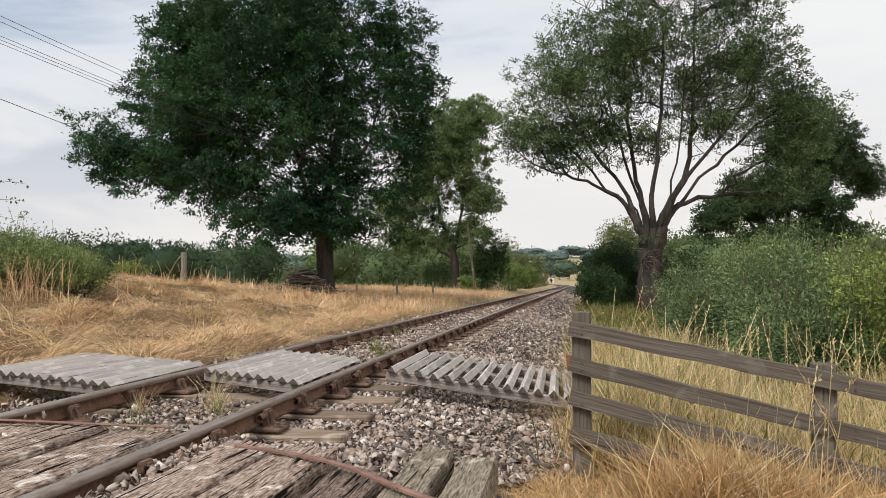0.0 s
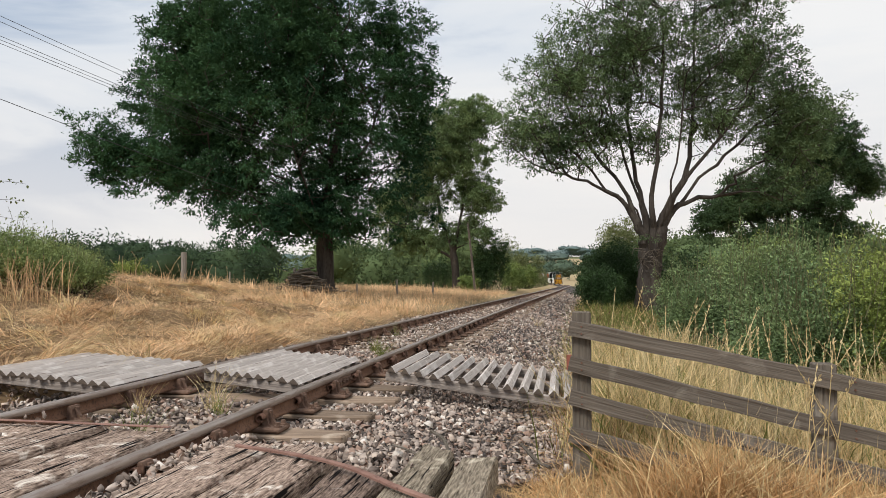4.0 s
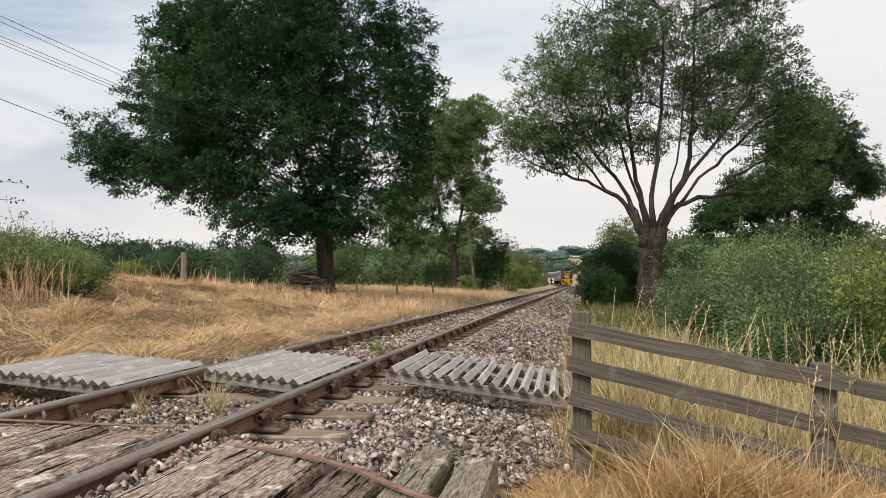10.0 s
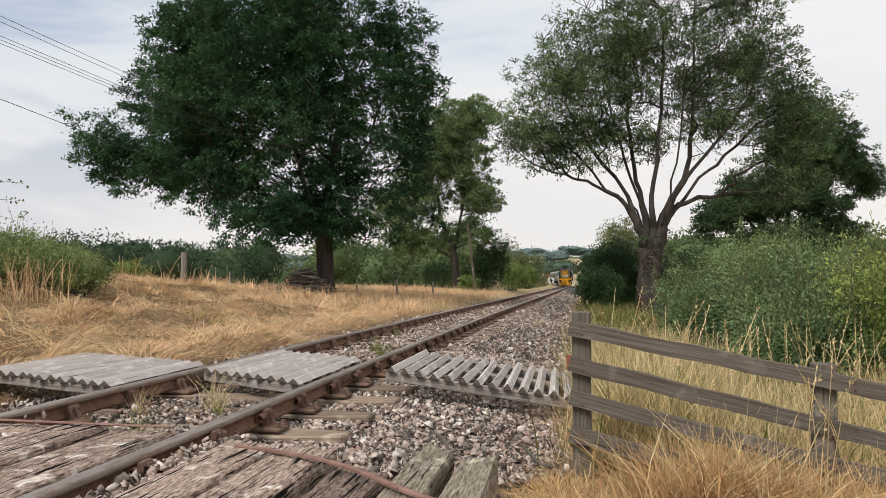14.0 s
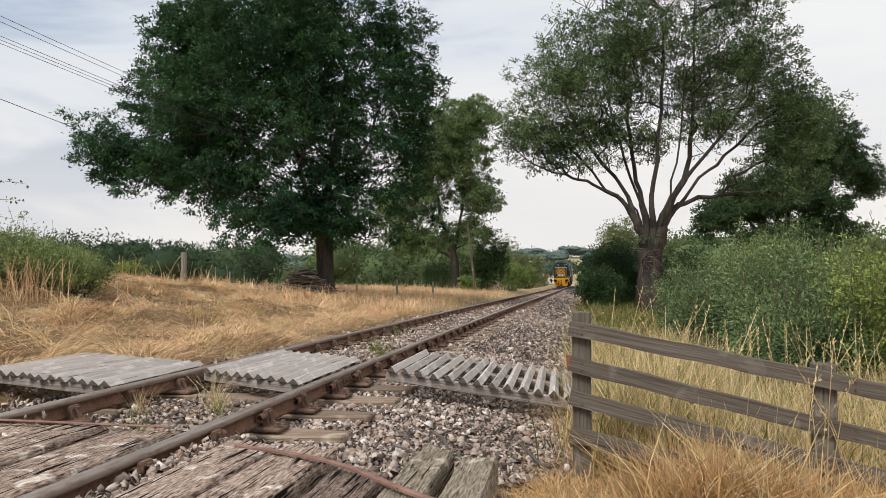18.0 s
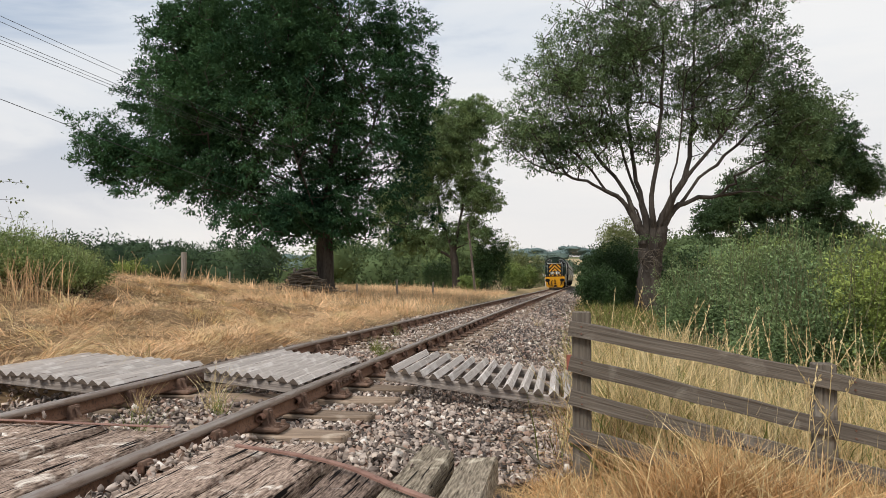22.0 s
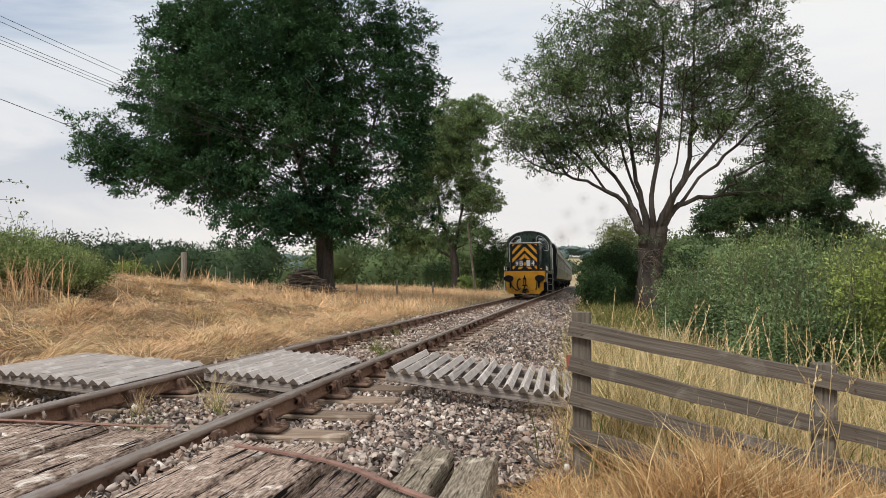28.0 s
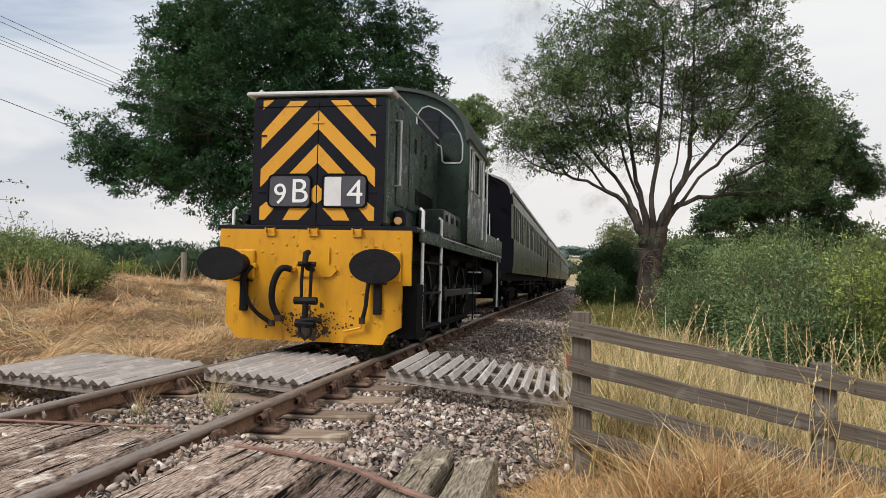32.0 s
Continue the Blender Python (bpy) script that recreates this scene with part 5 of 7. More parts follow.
stuff("hillside_trees", V, F, M_LEAF_MID, "scattered far hillside trees and hedges, faint haze put into their colour", "trees")
spots = []
for i in range(110):
    a = radians(-TURN) - 0.62 + 1.3 * i / 109 + rng.normal(0, 0.01)
    d = rng.uniform(860, 1060)
    x, y = EYE[0] + d * math.sin(a), d * math.cos(a)
    if rng.random() < 0.75:
        spots.append((x, y, rng.uniform(24, 46), rng.uniform(11, 19), float(ground_z(x, y)) - 2))
V, F = far_wood(spots, 240, 2.6)
stuff("ridge_woods", V, F, M_LEAF_RIDGE, "far ridge woods, distance haze put into their grey-green colour", "woodland")
spots = []
for i in range(120):
    a = radians(-TURN) - 0.62 + 1.3 * i / 119
    d = rng.uniform(1300, 1420)
    x, y = EYE[0] + d * math.sin(a), d * math.cos(a)
    spots.append((x, y, rng.uniform(40, 70), rng.uniform(14, 24), float(ground_z(x, y)) - 3))
V, F = far_wood(spots, 110, 4.5)
stuff("distant_woods", V, F, M_LEAF_HAZE, "skyline woods, distance haze put into their blue-green colour", "woodland")

# ---------- grass ----------
def scatter(n, x0, x1, y0, y1, keep):
    xy = np.stack([rng.uniform(x0, x1, n), rng.uniform(y0, y1, n)], -1)
    return xy[keep(xy[:, 0] - track_x(xy[:, 1]), xy[:, 1])]


def tufted(xy, n, r):
    i = rng.integers(0, len(xy), n)
    return xy[i] + rng.normal(0, r, (n, 2))


c1 = scatter(2900, -16, -1.9, 6.5, 26, lambda d, y: (d < -2.15 + 0.2 * np.sin(y * 3)) & ((d < -2.75) | (y > 8.3) | (y < 4)))
hollow = scatter(150, -13, -2.9, 6.8, 20, lambda d, y: d < -3.0)
near_ = np.sqrt(((c1[:, None, :] - hollow[None, :, :]) ** 2).sum(-1)).min(1)
c1 = c1[(near_ > 0.42) | (rng.random(len(c1)) < 0.05)]
c2 = scatter(2600, -14, -1.7, 22, 60, lambda d, y: d < -1.85)
kind_ = rng.random(len(c1))
V, F = merge([mats(c1[kind_ < 0.50], 27000, 0.085, 0.56, 0.0135), blades(tufted(c2, 13000, 0.22), 0.36, 0.022, 0.9, 0.6, flow=1.5),
              blades(scatter(4500, -13, -1.6, 24, 60, lambda d, y: d < -1.7), 0.40, 0.014, 0.7, 0.5), blades(tufted(c1, 5000, 0.2), 0.26, 0.010, 1.4, 0.7),
              blades(scatter(16000, -14, -2.2, 6.8, 25, lambda d, y: (d < -2.9) | (y > 8.4)), 0.24, 0.012, 2.3, 1.0)])
verge = scatter(5200, -4, -1.4, 8.2, 26, lambda d, y: (d < -1.75 + 0.15 * np.sin(y * 2)) & (d > -3.0))
V, F = merge([(V, F), blades(verge, 0.22, 0.009, 1.6, 0.9)])
stuff("dry_grass", V, F, M_STRAW, "matted dry straw-coloured grass on the bank", "grass")
c3 = scatter(400, 2.9, 6.6, 4.95, 10.5, lambda d, y: (d > 3.12))
c4 = scatter(500, 3.0, 6.0, 10, 34, lambda d, y: d > 3.2)
skirt = scatter(200, 3.4, 5.9, 4.0, 4.62, lambda d, y: d > 3.2)
V, F = merge([blades(tufted(skirt, 1500, 0.12), 0.46, 0.006, 0.9, 0.6), blades(tufted(c3, 17000, 0.15), 0.54, 0.0072, 0.6, 0.5), blades(tufted(c4, 1500, 0.18), 0.36, 0.014, 0.7, 0.5),
              blades(scatter(5200, 2.5, 4.4, 2.2, 4.9, lambda d, y: (d > 2.62 + 0.1 * np.sin(y * 7)) & (y < 4.7)), 0.13, 0.006, 1.3, 0.7)])
V2, F2 = mats(c1[kind_ > 0.68], 18000, 0.085, 0.58, 0.0125)
V4, F4 = merge([blades(tufted(hollow, 14000, 0.28), 0.16, 0.010, 2.6, 1.0), blades(tufted(c3, 9000, 0.2), 0.30, 0.006, 1.0, 0.7), blades(tufted(c4, 5000, 0.2), 0.34, 0.014, 1.0, 0.7)])
low = scatter(13000, 2.6, 6.4, 2.6, 8.5, lambda d, y: (d > np.where(y < 4.8, np.where(y < 3.85, 2.6, 2.44) + np.clip(y - 4.28, 0, 9), 2.85) + 0.05 * np.sin(y * 9)))
low = np.concatenate([low, scatter(6000, 2.3, 3.6, 3.4, 4.8, lambda d, y: (d > np.where(y < 3.85, 2.6, 2.44) + np.clip(y - 4.28, 0, 9) + 0.04 * np.sin(y * 19)))])
V5, F5 = blades(low, np.where(low[:, 1] < 4.7, 0.13, 0.24), 0.006, 1.6, 0.9)
V5, F5 = merge([(V5, F5), blades(tufted(skirt, 7000, 0.10), 0.36, 0.0065, 0.9, 0.6), blades(tufted(c3, 5000, 0.16), 0.34, 0.007, 0.9, 0.6),
                mats(c1[(kind_ > 0.50) & (kind_ < 0.68)], 9000, 0.09, 0.46, 0.012)])
stuff("dead_grass", V5, F5, M_ORANGE, "short rust-brown dead grass at the foot of the fence", "grass")
stuff("brown_thatch", V4, F4, M_THATCH, "brown flattened thatch under the dry grass", "grass")
stuff("pale_grass", V2, F2, M_STRAW2, "paler standing blades among the matted grass", "grass")
V3, F3 = merge([blades(tufted(c3, 9000, 0.2), 0.46, 0.008, 0.8, 0.5), blades(tufted(c4, 6500, 0.2), 0.42, 0.016, 0.9, 0.6)])
stuff("green_undergrowth", V3, F3, M_GREENGRASS, "green grass growing low among the dry stalks", "grass")
stuff("tall_dry_grass", V, F, M_STRAW2, "tall pale seeding grass around the fence", "grass")
# ---------- the train ----------
M_GREEN = mat("loco_green_paint", (0.012, 0.026, 0.018), (0.021, 0.040, 0.028), 1.6, 0.2, 0.03, c3=(0.028, 0.040, 0.031), fine=6, spec=0.4, rough2=0.42, spot=0.62)
M_ROOFGREEN = mat("loco_roof_green", (0.022, 0.033, 0.027), (0.034, 0.045, 0.038), 1.6, 0.55, 0.05, fine=16)
M_BLACKP = mat("loco_black_paint", (0.004, 0.004, 0.007), (0.009, 0.009, 0.014), 2.0, 0.3, 0.05, c3=(0.026, 0.025, 0.028), fine=22, spot=0.62, spec=0.22)
M_YELLOW = mat("warning_yellow_paint", (0.62, 0.28, 0.010), (0.70, 0.33, 0.013), 1.2, 0.5, 0.08, c3=(0.56, 0.25, 0.02), fine=9, spot=0.58)
M_BEAM = mat("worn_yellow_beam", (0.50, 0.225, 0.005), (0.74, 0.350, 0.006), 2.2, 0.40, 0.12, c3=(0.26, 0.095, 0.012), fine=8, spot=0.585, stretch=(1, 1, 0.35))
M_OIL = mat("oily_black_iron", (0.004, 0.004, 0.005), (0.010, 0.009, 0.010), 6, 0.6, 0.3, spec=0.2, c3=(0.022, 0.014, 0.010), fine=30, spot=0.6)
M_UNDER = mat("sooty_underframe", (0.0035, 0.0035, 0.0045), (0.008, 0.0075, 0.008), 3, 0.8, 0.2, fine=25, spec=0.08)
M_GRIME = mat("grease_and_chipped_paint", (0.012, 0.008, 0.006), (0.06, 0.030, 0.014), 12, 0.85, 0.3, fine=40)
M_WHITEP = mat("white_handrail_paint", (0.78, 0.78, 0.76), (0.86, 0.86, 0.84), 6, 0.45, 0.05, fine=40)
M_ALU = mat("dull_aluminium", (0.50, 0.50, 0.49), (0.62, 0.62, 0.61), 3, 0.45, 0.05, metal=0.3, c3=(0.36, 0.35, 0.34), fine=12, spot=0.6)
M_PANEL = mat("headcode_panel", (0.05, 0.05, 0.06), (0.075, 0.075, 0.09), 4, 0.4, fine=20)
M_PAPER = mat("white_blank_card", (0.62, 0.60, 0.60), (0.72, 0.70, 0.70), 5, 0.7, fine=20)
M_COACH = mat("coach_green_paint", (0.066, 0.074, 0.050), (0.102, 0.110, 0.076), 0.9, 0.3, 0.04, c3=(0.14, 0.14, 0.105), fine=6, rough2=0.5, spot=0.6)
M_COACHEND = mat("coach_end_black", (0.0028, 0.003, 0.005), (0.006, 0.006, 0.009), 2, 0.7, 0.08, fine=20, spec=0.06)
M_ROOF = mat("coach_roof_grey", (0.22, 0.215, 0.205), (0.32, 0.31, 0.295), 1.5, 0.75, 0.1, fine=12)
M_TYRE = mat("steel_tyre", (0.016, 0.015, 0.015), (0.03, 0.029, 0.028), 5, 0.55, 0.1, metal=0.5, fine=30)
M_LAMP = bpy.data.materials.new("amber_marker_lens")
M_LAMP.use_nodes = True
pb = M_LAMP.node_tree.nodes["Principled BSDF"]
pb.inputs["Base Color"].default_value = (0.75, 0.36, 0.10, 1)
pb.inputs["Roughness"].default_value = 0.25
pb.inputs["Emission Color"].default_value = (1.0, 0.62, 0.30, 1)
pb.inputs["Emission Strength"].default_value = 0.12
M_GLASS = bpy.data.materials.new("cab_glass")
M_GLASS.use_nodes = True
gt = M_GLASS.node_tree
gt.nodes.clear()
g_o = gt.nodes.new("ShaderNodeOutputMaterial")
g_m = gt.nodes.new("ShaderNodeMixShader")
g_t = gt.nodes.new("ShaderNodeBsdfTransparent")
g_g = gt.nodes.new("ShaderNodeBsdfGlossy")
g_f = gt.nodes.new("ShaderNodeFresnel")
g_t.inputs["Color"].default_value = (0.72, 0.76, 0.75, 1)
g_g.inputs["Roughness"].default_value = 0.03
g_f.inputs["IOR"].default_value = 1.5
gt.links.new(g_f.outputs[0], g_m.inputs[0])
gt.links.new(g_t.outputs[0], g_m.inputs[1])
gt.links.new(g_g.outputs[0], g_m.inputs[2])
gt.links.new(g_m.outputs[0], g_o.inputs[0])
M_DARKGLASS = mat("dark_window_glass", (0.012, 0.013, 0.014), (0.02, 0.02, 0.022), 2, 0.06, spec=0.6)


def rrect(x0, z0, x1, z1, r, n=5):
    out = []
    for cx, cz, a0 in ((x1 - r, z1 - r, 0), (x0 + r, z1 - r, 90), (x0 + r, z0 + r, 180), (x1 - r, z0 + r, 270)):
        for k in range(n + 1):
            a = radians(a0 + 90 * k / n)
            out.append((cx + r * math.cos(a), cz + r * math.sin(a)))
    return out


def plate_hole(outer, inner, depth, axis="y", at=0.0, bm=None):
    """A plate with one opening; both outlines are seen whole from the opening's middle."""
    bm = bm or bmesh.new()
    cu = sum(q[0] for q in inner) / len(inner)
    cv = sum(q[1] for q in inner) / len(inner)
    angs = sorted({round(math.atan2(v - cv, u - cu), 5) for u, v in list(outer) + list(inner)})

    def hit(poly, a):
        dx, dy = math.cos(a), math.sin(a)
        best = None
        for (ax, ay), (bx, by) in zip(poly, poly[1:] + poly[:1]):
            ex, ey = bx - ax, by - ay
            den = dx * ey - dy * ex
            if abs(den) < 1e-12:
                continue
            t = ((ax - cu) * ey - (ay - cv) * ex) / den
            s = ((ax - cu) * dy - (ay - cv) * dx) / den
            if t > 0 and -1e-6 <= s <= 1 + 1e-6:
                best = t if best is None else max(best, t)
        return cu + dx * best, cv + dy * best

    def put(u, v, w):
        return {"y": (u, w, v), "x": (w, u, v)}[axis]
    rings = []
    for poly, w in ((outer, at), (inner, at), (inner, at + depth), (outer, at + depth)):
        rings.append([bm.verts.new(put(*hit(list(poly), a), w)) for a in angs])
    n = len(angs)
    for a, c in zip(rings, rings[1:] + rings[:1]):
        for i in range(n):
            bm.faces.new((a[i], a[(i + 1) % n], c[(i + 1) % n], c[i]))
    bmesh.ops.recalc_face_normals(bm, faces=bm.faces)
    return bm


def mirror(poly):
    return [(-u, v) for u, v in poly][::-1]


def letters(text, size, material, parent, m, label=""):
    cu = bpy.data.curves.new("lettering", "FONT")
    cu.body, cu.size, cu.extrude, cu.align_x = text, size, 0.002, "CENTER"
    tmp = bpy.data.objects.new("lettering", cu)
    scene.collection.objects.link(tmp)
    me = bpy.data.meshes.new_from_object(tmp.evaluated_get(bpy.context.evaluated_depsgraph_get()))
    bpy.data.objects.remove(tmp)
    me.materials.clear()
    return link("lettering", me, material, parent, label, m)


def wheelset(parent, r, y, spokes=0, gauge=0.7525, tyre=0.13, crank=0.0, name="wheelset", side_gap=0.0):
    """Two flanged wheels on an axle, turning about its own x axis."""
    ws = part(name, cyl(0.085, 1.6, axis="x", seg=12), M_UNDER, parent, "pair of steel wheels on an axle", m=pose(0, y, r))
    for s in (-1, 1):
        bm = bmesh.new()
        prof = [(-0.06, r - 0.075), (-0.06, r), (0.06, r), (0.062, r + 0.028), (0.085, r + 0.025), (0.085, r - 0.075)]
        seg = 40
        rings = []
        for k in range(seg):
            a = 2 * math.pi * k / seg
            rings.append([bm.verts.new((-s * u, q * math.sin(a), q * math.cos(a))) for u, q in prof])
        for i in range(seg):
            A, B = rings[i], rings[(i + 1) % seg]
            for j in range(len(prof)):
                bm.faces.new((A[j], A[(j + 1) % len(prof)], B[(j + 1) % len(prof)], B[j]))
        bmesh.ops.recalc_face_normals(bm, faces=bm.faces)
        tyre_ob = part("tyre", bm, M_TYRE, ws, "bright-rimmed steel tyre", m=pose(s * gauge, 0, 0))
        if spokes:
            bm = cyl(0.16, 0.16, axis="x", seg=16)
            for k in range(spokes):
                box(0.05, 0.05, r - 0.18, 0, 0, (r - 0.07 + 0.1) / 2, 0.0, bm)
                bmesh.ops.rotate(bm, verts=bm.verts[:], cent=(0, 0, 0), matrix=Matrix.Rotation(2 * math.pi / spokes, 3, "X"))
            part("spokes", bm, M_UNDER, ws, m=pose(s * gauge, 0, 0))
        else:
            part("disc", cyl(r - 0.07, 0.05, axis="x", seg=28), M_UNDER, ws, m=pose(s * gauge, 0, 0))
        if crank:
            bm = box(0.07, 0.2, crank + 0.26, 0, 0, crank / 2, 0.03)
            cyl(0.06, 0.16, s * 0.08, 0, crank, "x", 12, bm)
            part("crank", bm, M_OIL, ws, m=pose(s * (gauge + 0.16), 0, 0, 0 if s > 0 else 90))
    return ws


# locomotive, built from its buffer beam back; rail level is z = 0
loco = thing("diesel_locomotive", "dark green diesel shunter, yellow beam and wasp-striped bonnet end", "locomotive")
FULL = 9.9
part("running_plate", box(2.40, FULL, 0.07, 0, FULL / 2 + 0.02, 1.475, 0.01), M_BLACKP, loco, "black running plate")
part("frame", box(1.5, FULL - 0.2, 0.75, 0, FULL / 2 + 0.1, 1.04, 0.01), M_UNDER, loco)
# added block that stops daylight passing under the engine behind the beam
part("light_block", box(1.26, FULL - 0.6, 0.5, 0, FULL / 2 + 0.1, 0.44, 0.01), M_UNDER, loco, "black block added between the wheels to keep light out")
beam_out = [(-1.15, 1.46), (-1.15, 0.84), (-1.05, 0.84), (-1.05, 0.36), (-0.90, 0.19), (0.84, 0.17), (0.90, 0.29), (1.05, 0.37), (1.05, 0.84), (1.15, 0.84), (1.15, 1.46)]
beam = part("buffer_beam", prism(beam_out, 0.05, "y", 0), M_BEAM, loco, "yellow riveted buffer beam with chipped paint")
part("rear_buffer_beam", prism([(-1.15, 1.46), (-1.15, 0.84), (1.15, 0.84), (1.15, 1.46)], 0.05, "y", FULL), M_UNDER, loco)
for s in (1,):
    part("step_box", box(0.22, 0.55, 0.62, s * 1.10, 0.34, 0.55, 0.01), M_UNDER, loco, "black sheet-iron box beside the beam")
bm = bmesh.new()
rv = [(-0.33, 1.28), (-0.20, 1.28), (-0.05, 1.18), (0.12, 1.18), (0.28, 1.2), (0.46, 1.2), (0.62, 1.28), (0.74, 1.28), (-0.5, 1.3), (-0.5, 1.18), (-0.62, 1.2), (-0.75, 1.2), (-0.5, 0.78), (-0.5, 0.62), (-0.36, 0.62), (-0.36, 0.9), (-0.36, 0.76), (-0.36, 0.55),
      (0.46, 0.94), (0.6, 0.9), (0.6, 0.74), (0.62, 0.6), (0.74, 0.74), (0.46, 0.55), (-0.95, 0.57), (-0.82, 0.57), (0.85, 0.57), (0.97, 0.57), (0.3, 0.96), (-0.2, 1.06), (0.26, 1.05), (1.0, 1.38), (1.0, 1.22), (-1.05, 1.38), (-0.2, 0.55), (0.2, 0.4), (0.35, 0.38), (-0.3, 0.38), (0.75, 0.42), (0.0, 1.36), (-0.25, 1.38), (0.25, 1.38)]
for x, z in rv:
    bmesh.ops.create_icosphere(bm, subdivisions=1, radius=0.02, matrix=Matrix.Translation((x, 0, z)) @ Matrix.Diagonal((1, 0.7, 1, 1)))
tagged(part("rivets", bm, M_BEAM, beam), kind="stuff")
# chipped and greasy patches under the hook
bm = bmesh.new()
for k in range(420):
    x, z = rng.normal(-0.02, 0.12), 0.22 + abs(rng.normal(0, 0.14))
    if k > 330:
        x, z = rng.uniform(-0.55, 0.5), rng.uniform(0.32, 0.52)
    r = rng.uniform(0.003, 0.015) * (2.6 if k < 50 else 1)
    pts = [(x + r * rng.uniform(0.6, 1.2) * math.cos(a), z + r * rng.uniform(0.6, 1.2) * math.sin(a)) for a in [2 * math.pi * j / 7 for j in range(7)]]
    prism(pts, 0.002, "y", -0.003 - 0.0002 * (k % 23), bm)
tagged(part("grease_splatter", bm, M_GRIME, beam, "dark chipped greasy patches"), kind="stuff")
for x in (-0.52, 0.0, 0.52):
    bm = box(0.11, 0.02, 0.09, x, -0.012, 1.425, 0.004)
    box(0.015, 0.06, 0.05, x - 0.05, -0.03, 1.45, 0.0, bm)
    box(0.015, 0.06, 0.05, x + 0.05, -0.03, 1.45, 0.0, bm)
    part("lamp_bracket", bm, M_BEAM, beam)
for s in (-1, 1):
    buf = part("buffer", cyl(0.12, 0.46, s * 0.87, -0.26, 1.05, "y", 20), M_OIL, loco, "black sprung buffer")
    bm = cyl(0.5, 0.045, 0, 0, 0, "y", 36)
    bmesh.ops.bevel(bm, geom=bm.edges[:], offset=0.012, segments=2, affect="EDGES")
    for v in bm.verts:
        v.co = Vector((v.co.x * 0.56, v.co.y - 0.03 * (1 - (v.co.x / 0.5) ** 2 - (v.co.z / 0.5) ** 2) * (v.co.y < 0), v.co.z * 0.37))
    part("buffer_head", bm, M_OIL, buf, "oval black buffer face", m=pose(s * 0.87, -0.52, 1.045), smooth_faces=False)
    part("buffer_base", box(0.34, 0.04, 0.34, s * 0.87, -0.02, 1.05, 0.015), M_BEAM, buf)
    part("step_bar", box(0.09, 0.05, 0.42, s * 0.80 - 0.02, -0.027, 0.72, 0.006), M_OIL, loco, "black bar under the buffer")
    part("step_foot", box(0.2, 0.10, 0.02, s * 0.80 - 0.02, -0.06, 0.86, 0.004), M_OIL, loco)
    rb = part("buffer", cyl(0.12, 0.36, s * 0.87, FULL + 0.22, 1.05, "y", 16), M_OIL, loco)
    part("buffer_head", cyl(0.22, 0.04, s * 0.87, FULL + 0.45, 1.05, "y", 20), M_OIL, rb)
# coupling and hoses
hook = part("coupling_hook", tube([(0, 0, 1.0), (0, -0.16, 1.02), (0, -0.26, 1.08), (0, -0.24, 1.18), (0, -0.17, 1.19)], 0.035, 8), M_OIL, loco, "greasy drawhook with a hanging screw coupling")
part("hook_plate", prism([(-0.16, 0.92), (0.22, 0.92), (0.3, 1.0), (0.24, 1.06), (0.2, 1.06), (0.2, 1.26), (-0.16, 1.26)], 0.025, "y", -0.027), M_BEAM, hook)
bm = tube([(-0.05, -0.2, 1.06), (-0.055, -0.21, 0.85), (-0.05, -0.21, 0.66)], 0.02, 8)
tube([(0.05, -0.2, 1.06), (0.055, -0.21, 0.85), (0.05, -0.21, 0.66)], 0.02, 8, bm)
cyl(0.03, 0.2, 0, -0.2, 1.06, "x", 10, bm)
cyl(0.045, 0.26, 0, -0.21, 0.65, "x", 10, bm)
part("shackle", bm, M_OIL, hook)
bm = cyl(0.035, 0.3, 0, -0.21, 0.5, "z", 10)
cyl(0.05, 0.22, 0, -0.2, 0.4, "x", 10, bm)
tube([(-0.1, -0.2, 0.4), (-0.02, -0.22, 0.43), (0.12, -0.24, 0.45), (0.2, -0.22, 0.42)], 0.03, 8, bm)
tube([(-0.07, -0.2, 0.4), (-0.06, -0.2, 0.28), (0, -0.2, 0.22), (0.06, -0.2, 0.28), (0.07, -0.2, 0.4)], 0.02, 8, bm)
part("screw_link", bm, M_OIL, hook)


def hose(pts, r, label):
    h = part("hose", tube(pts, r, 10), M_OIL, loco, label)
    part("hose_valve", box(0.09, 0.07, 0.06, pts[0][0], pts[0][1] + 0.04, pts[0][2], 0.012), M_BEAM, h)
    part("hose_end", cyl(r * 1.5, 0.07, *pts[-1], "z", 10), M_GRIME, h)


hose(bend([(-0.24, -0.06, 1.0), (-0.34, -0.12, 1.0), (-0.42, -0.14, 0.82), (-0.42, -0.14, 0.6), (-0.34, -0.12, 0.44)]), 0.038, "thick black ribbed brake hose")
hose(bend([(-0.72, -0.05, 1.03), (-0.78, -0.1, 0.9), (-0.74, -0.12, 0.66), (-0.62, -0.12, 0.5), (-0.44, -0.1, 0.38)]), 0.025, "thin black air hose")
hose(bend([(0.68, -0.05, 0.9), (0.67, -0.08, 0.75), (0.66, -0.09, 0.6), (0.62, -0.08, 0.44)]), 0.024, "short black air hose")
part("drain_pipe", tube([(0.62, -0.04, 0.44), (0.6, -0.05, 0.36), (0.4, -0.05, 0.31)], 0.014, 8), M_BEAM, loco)

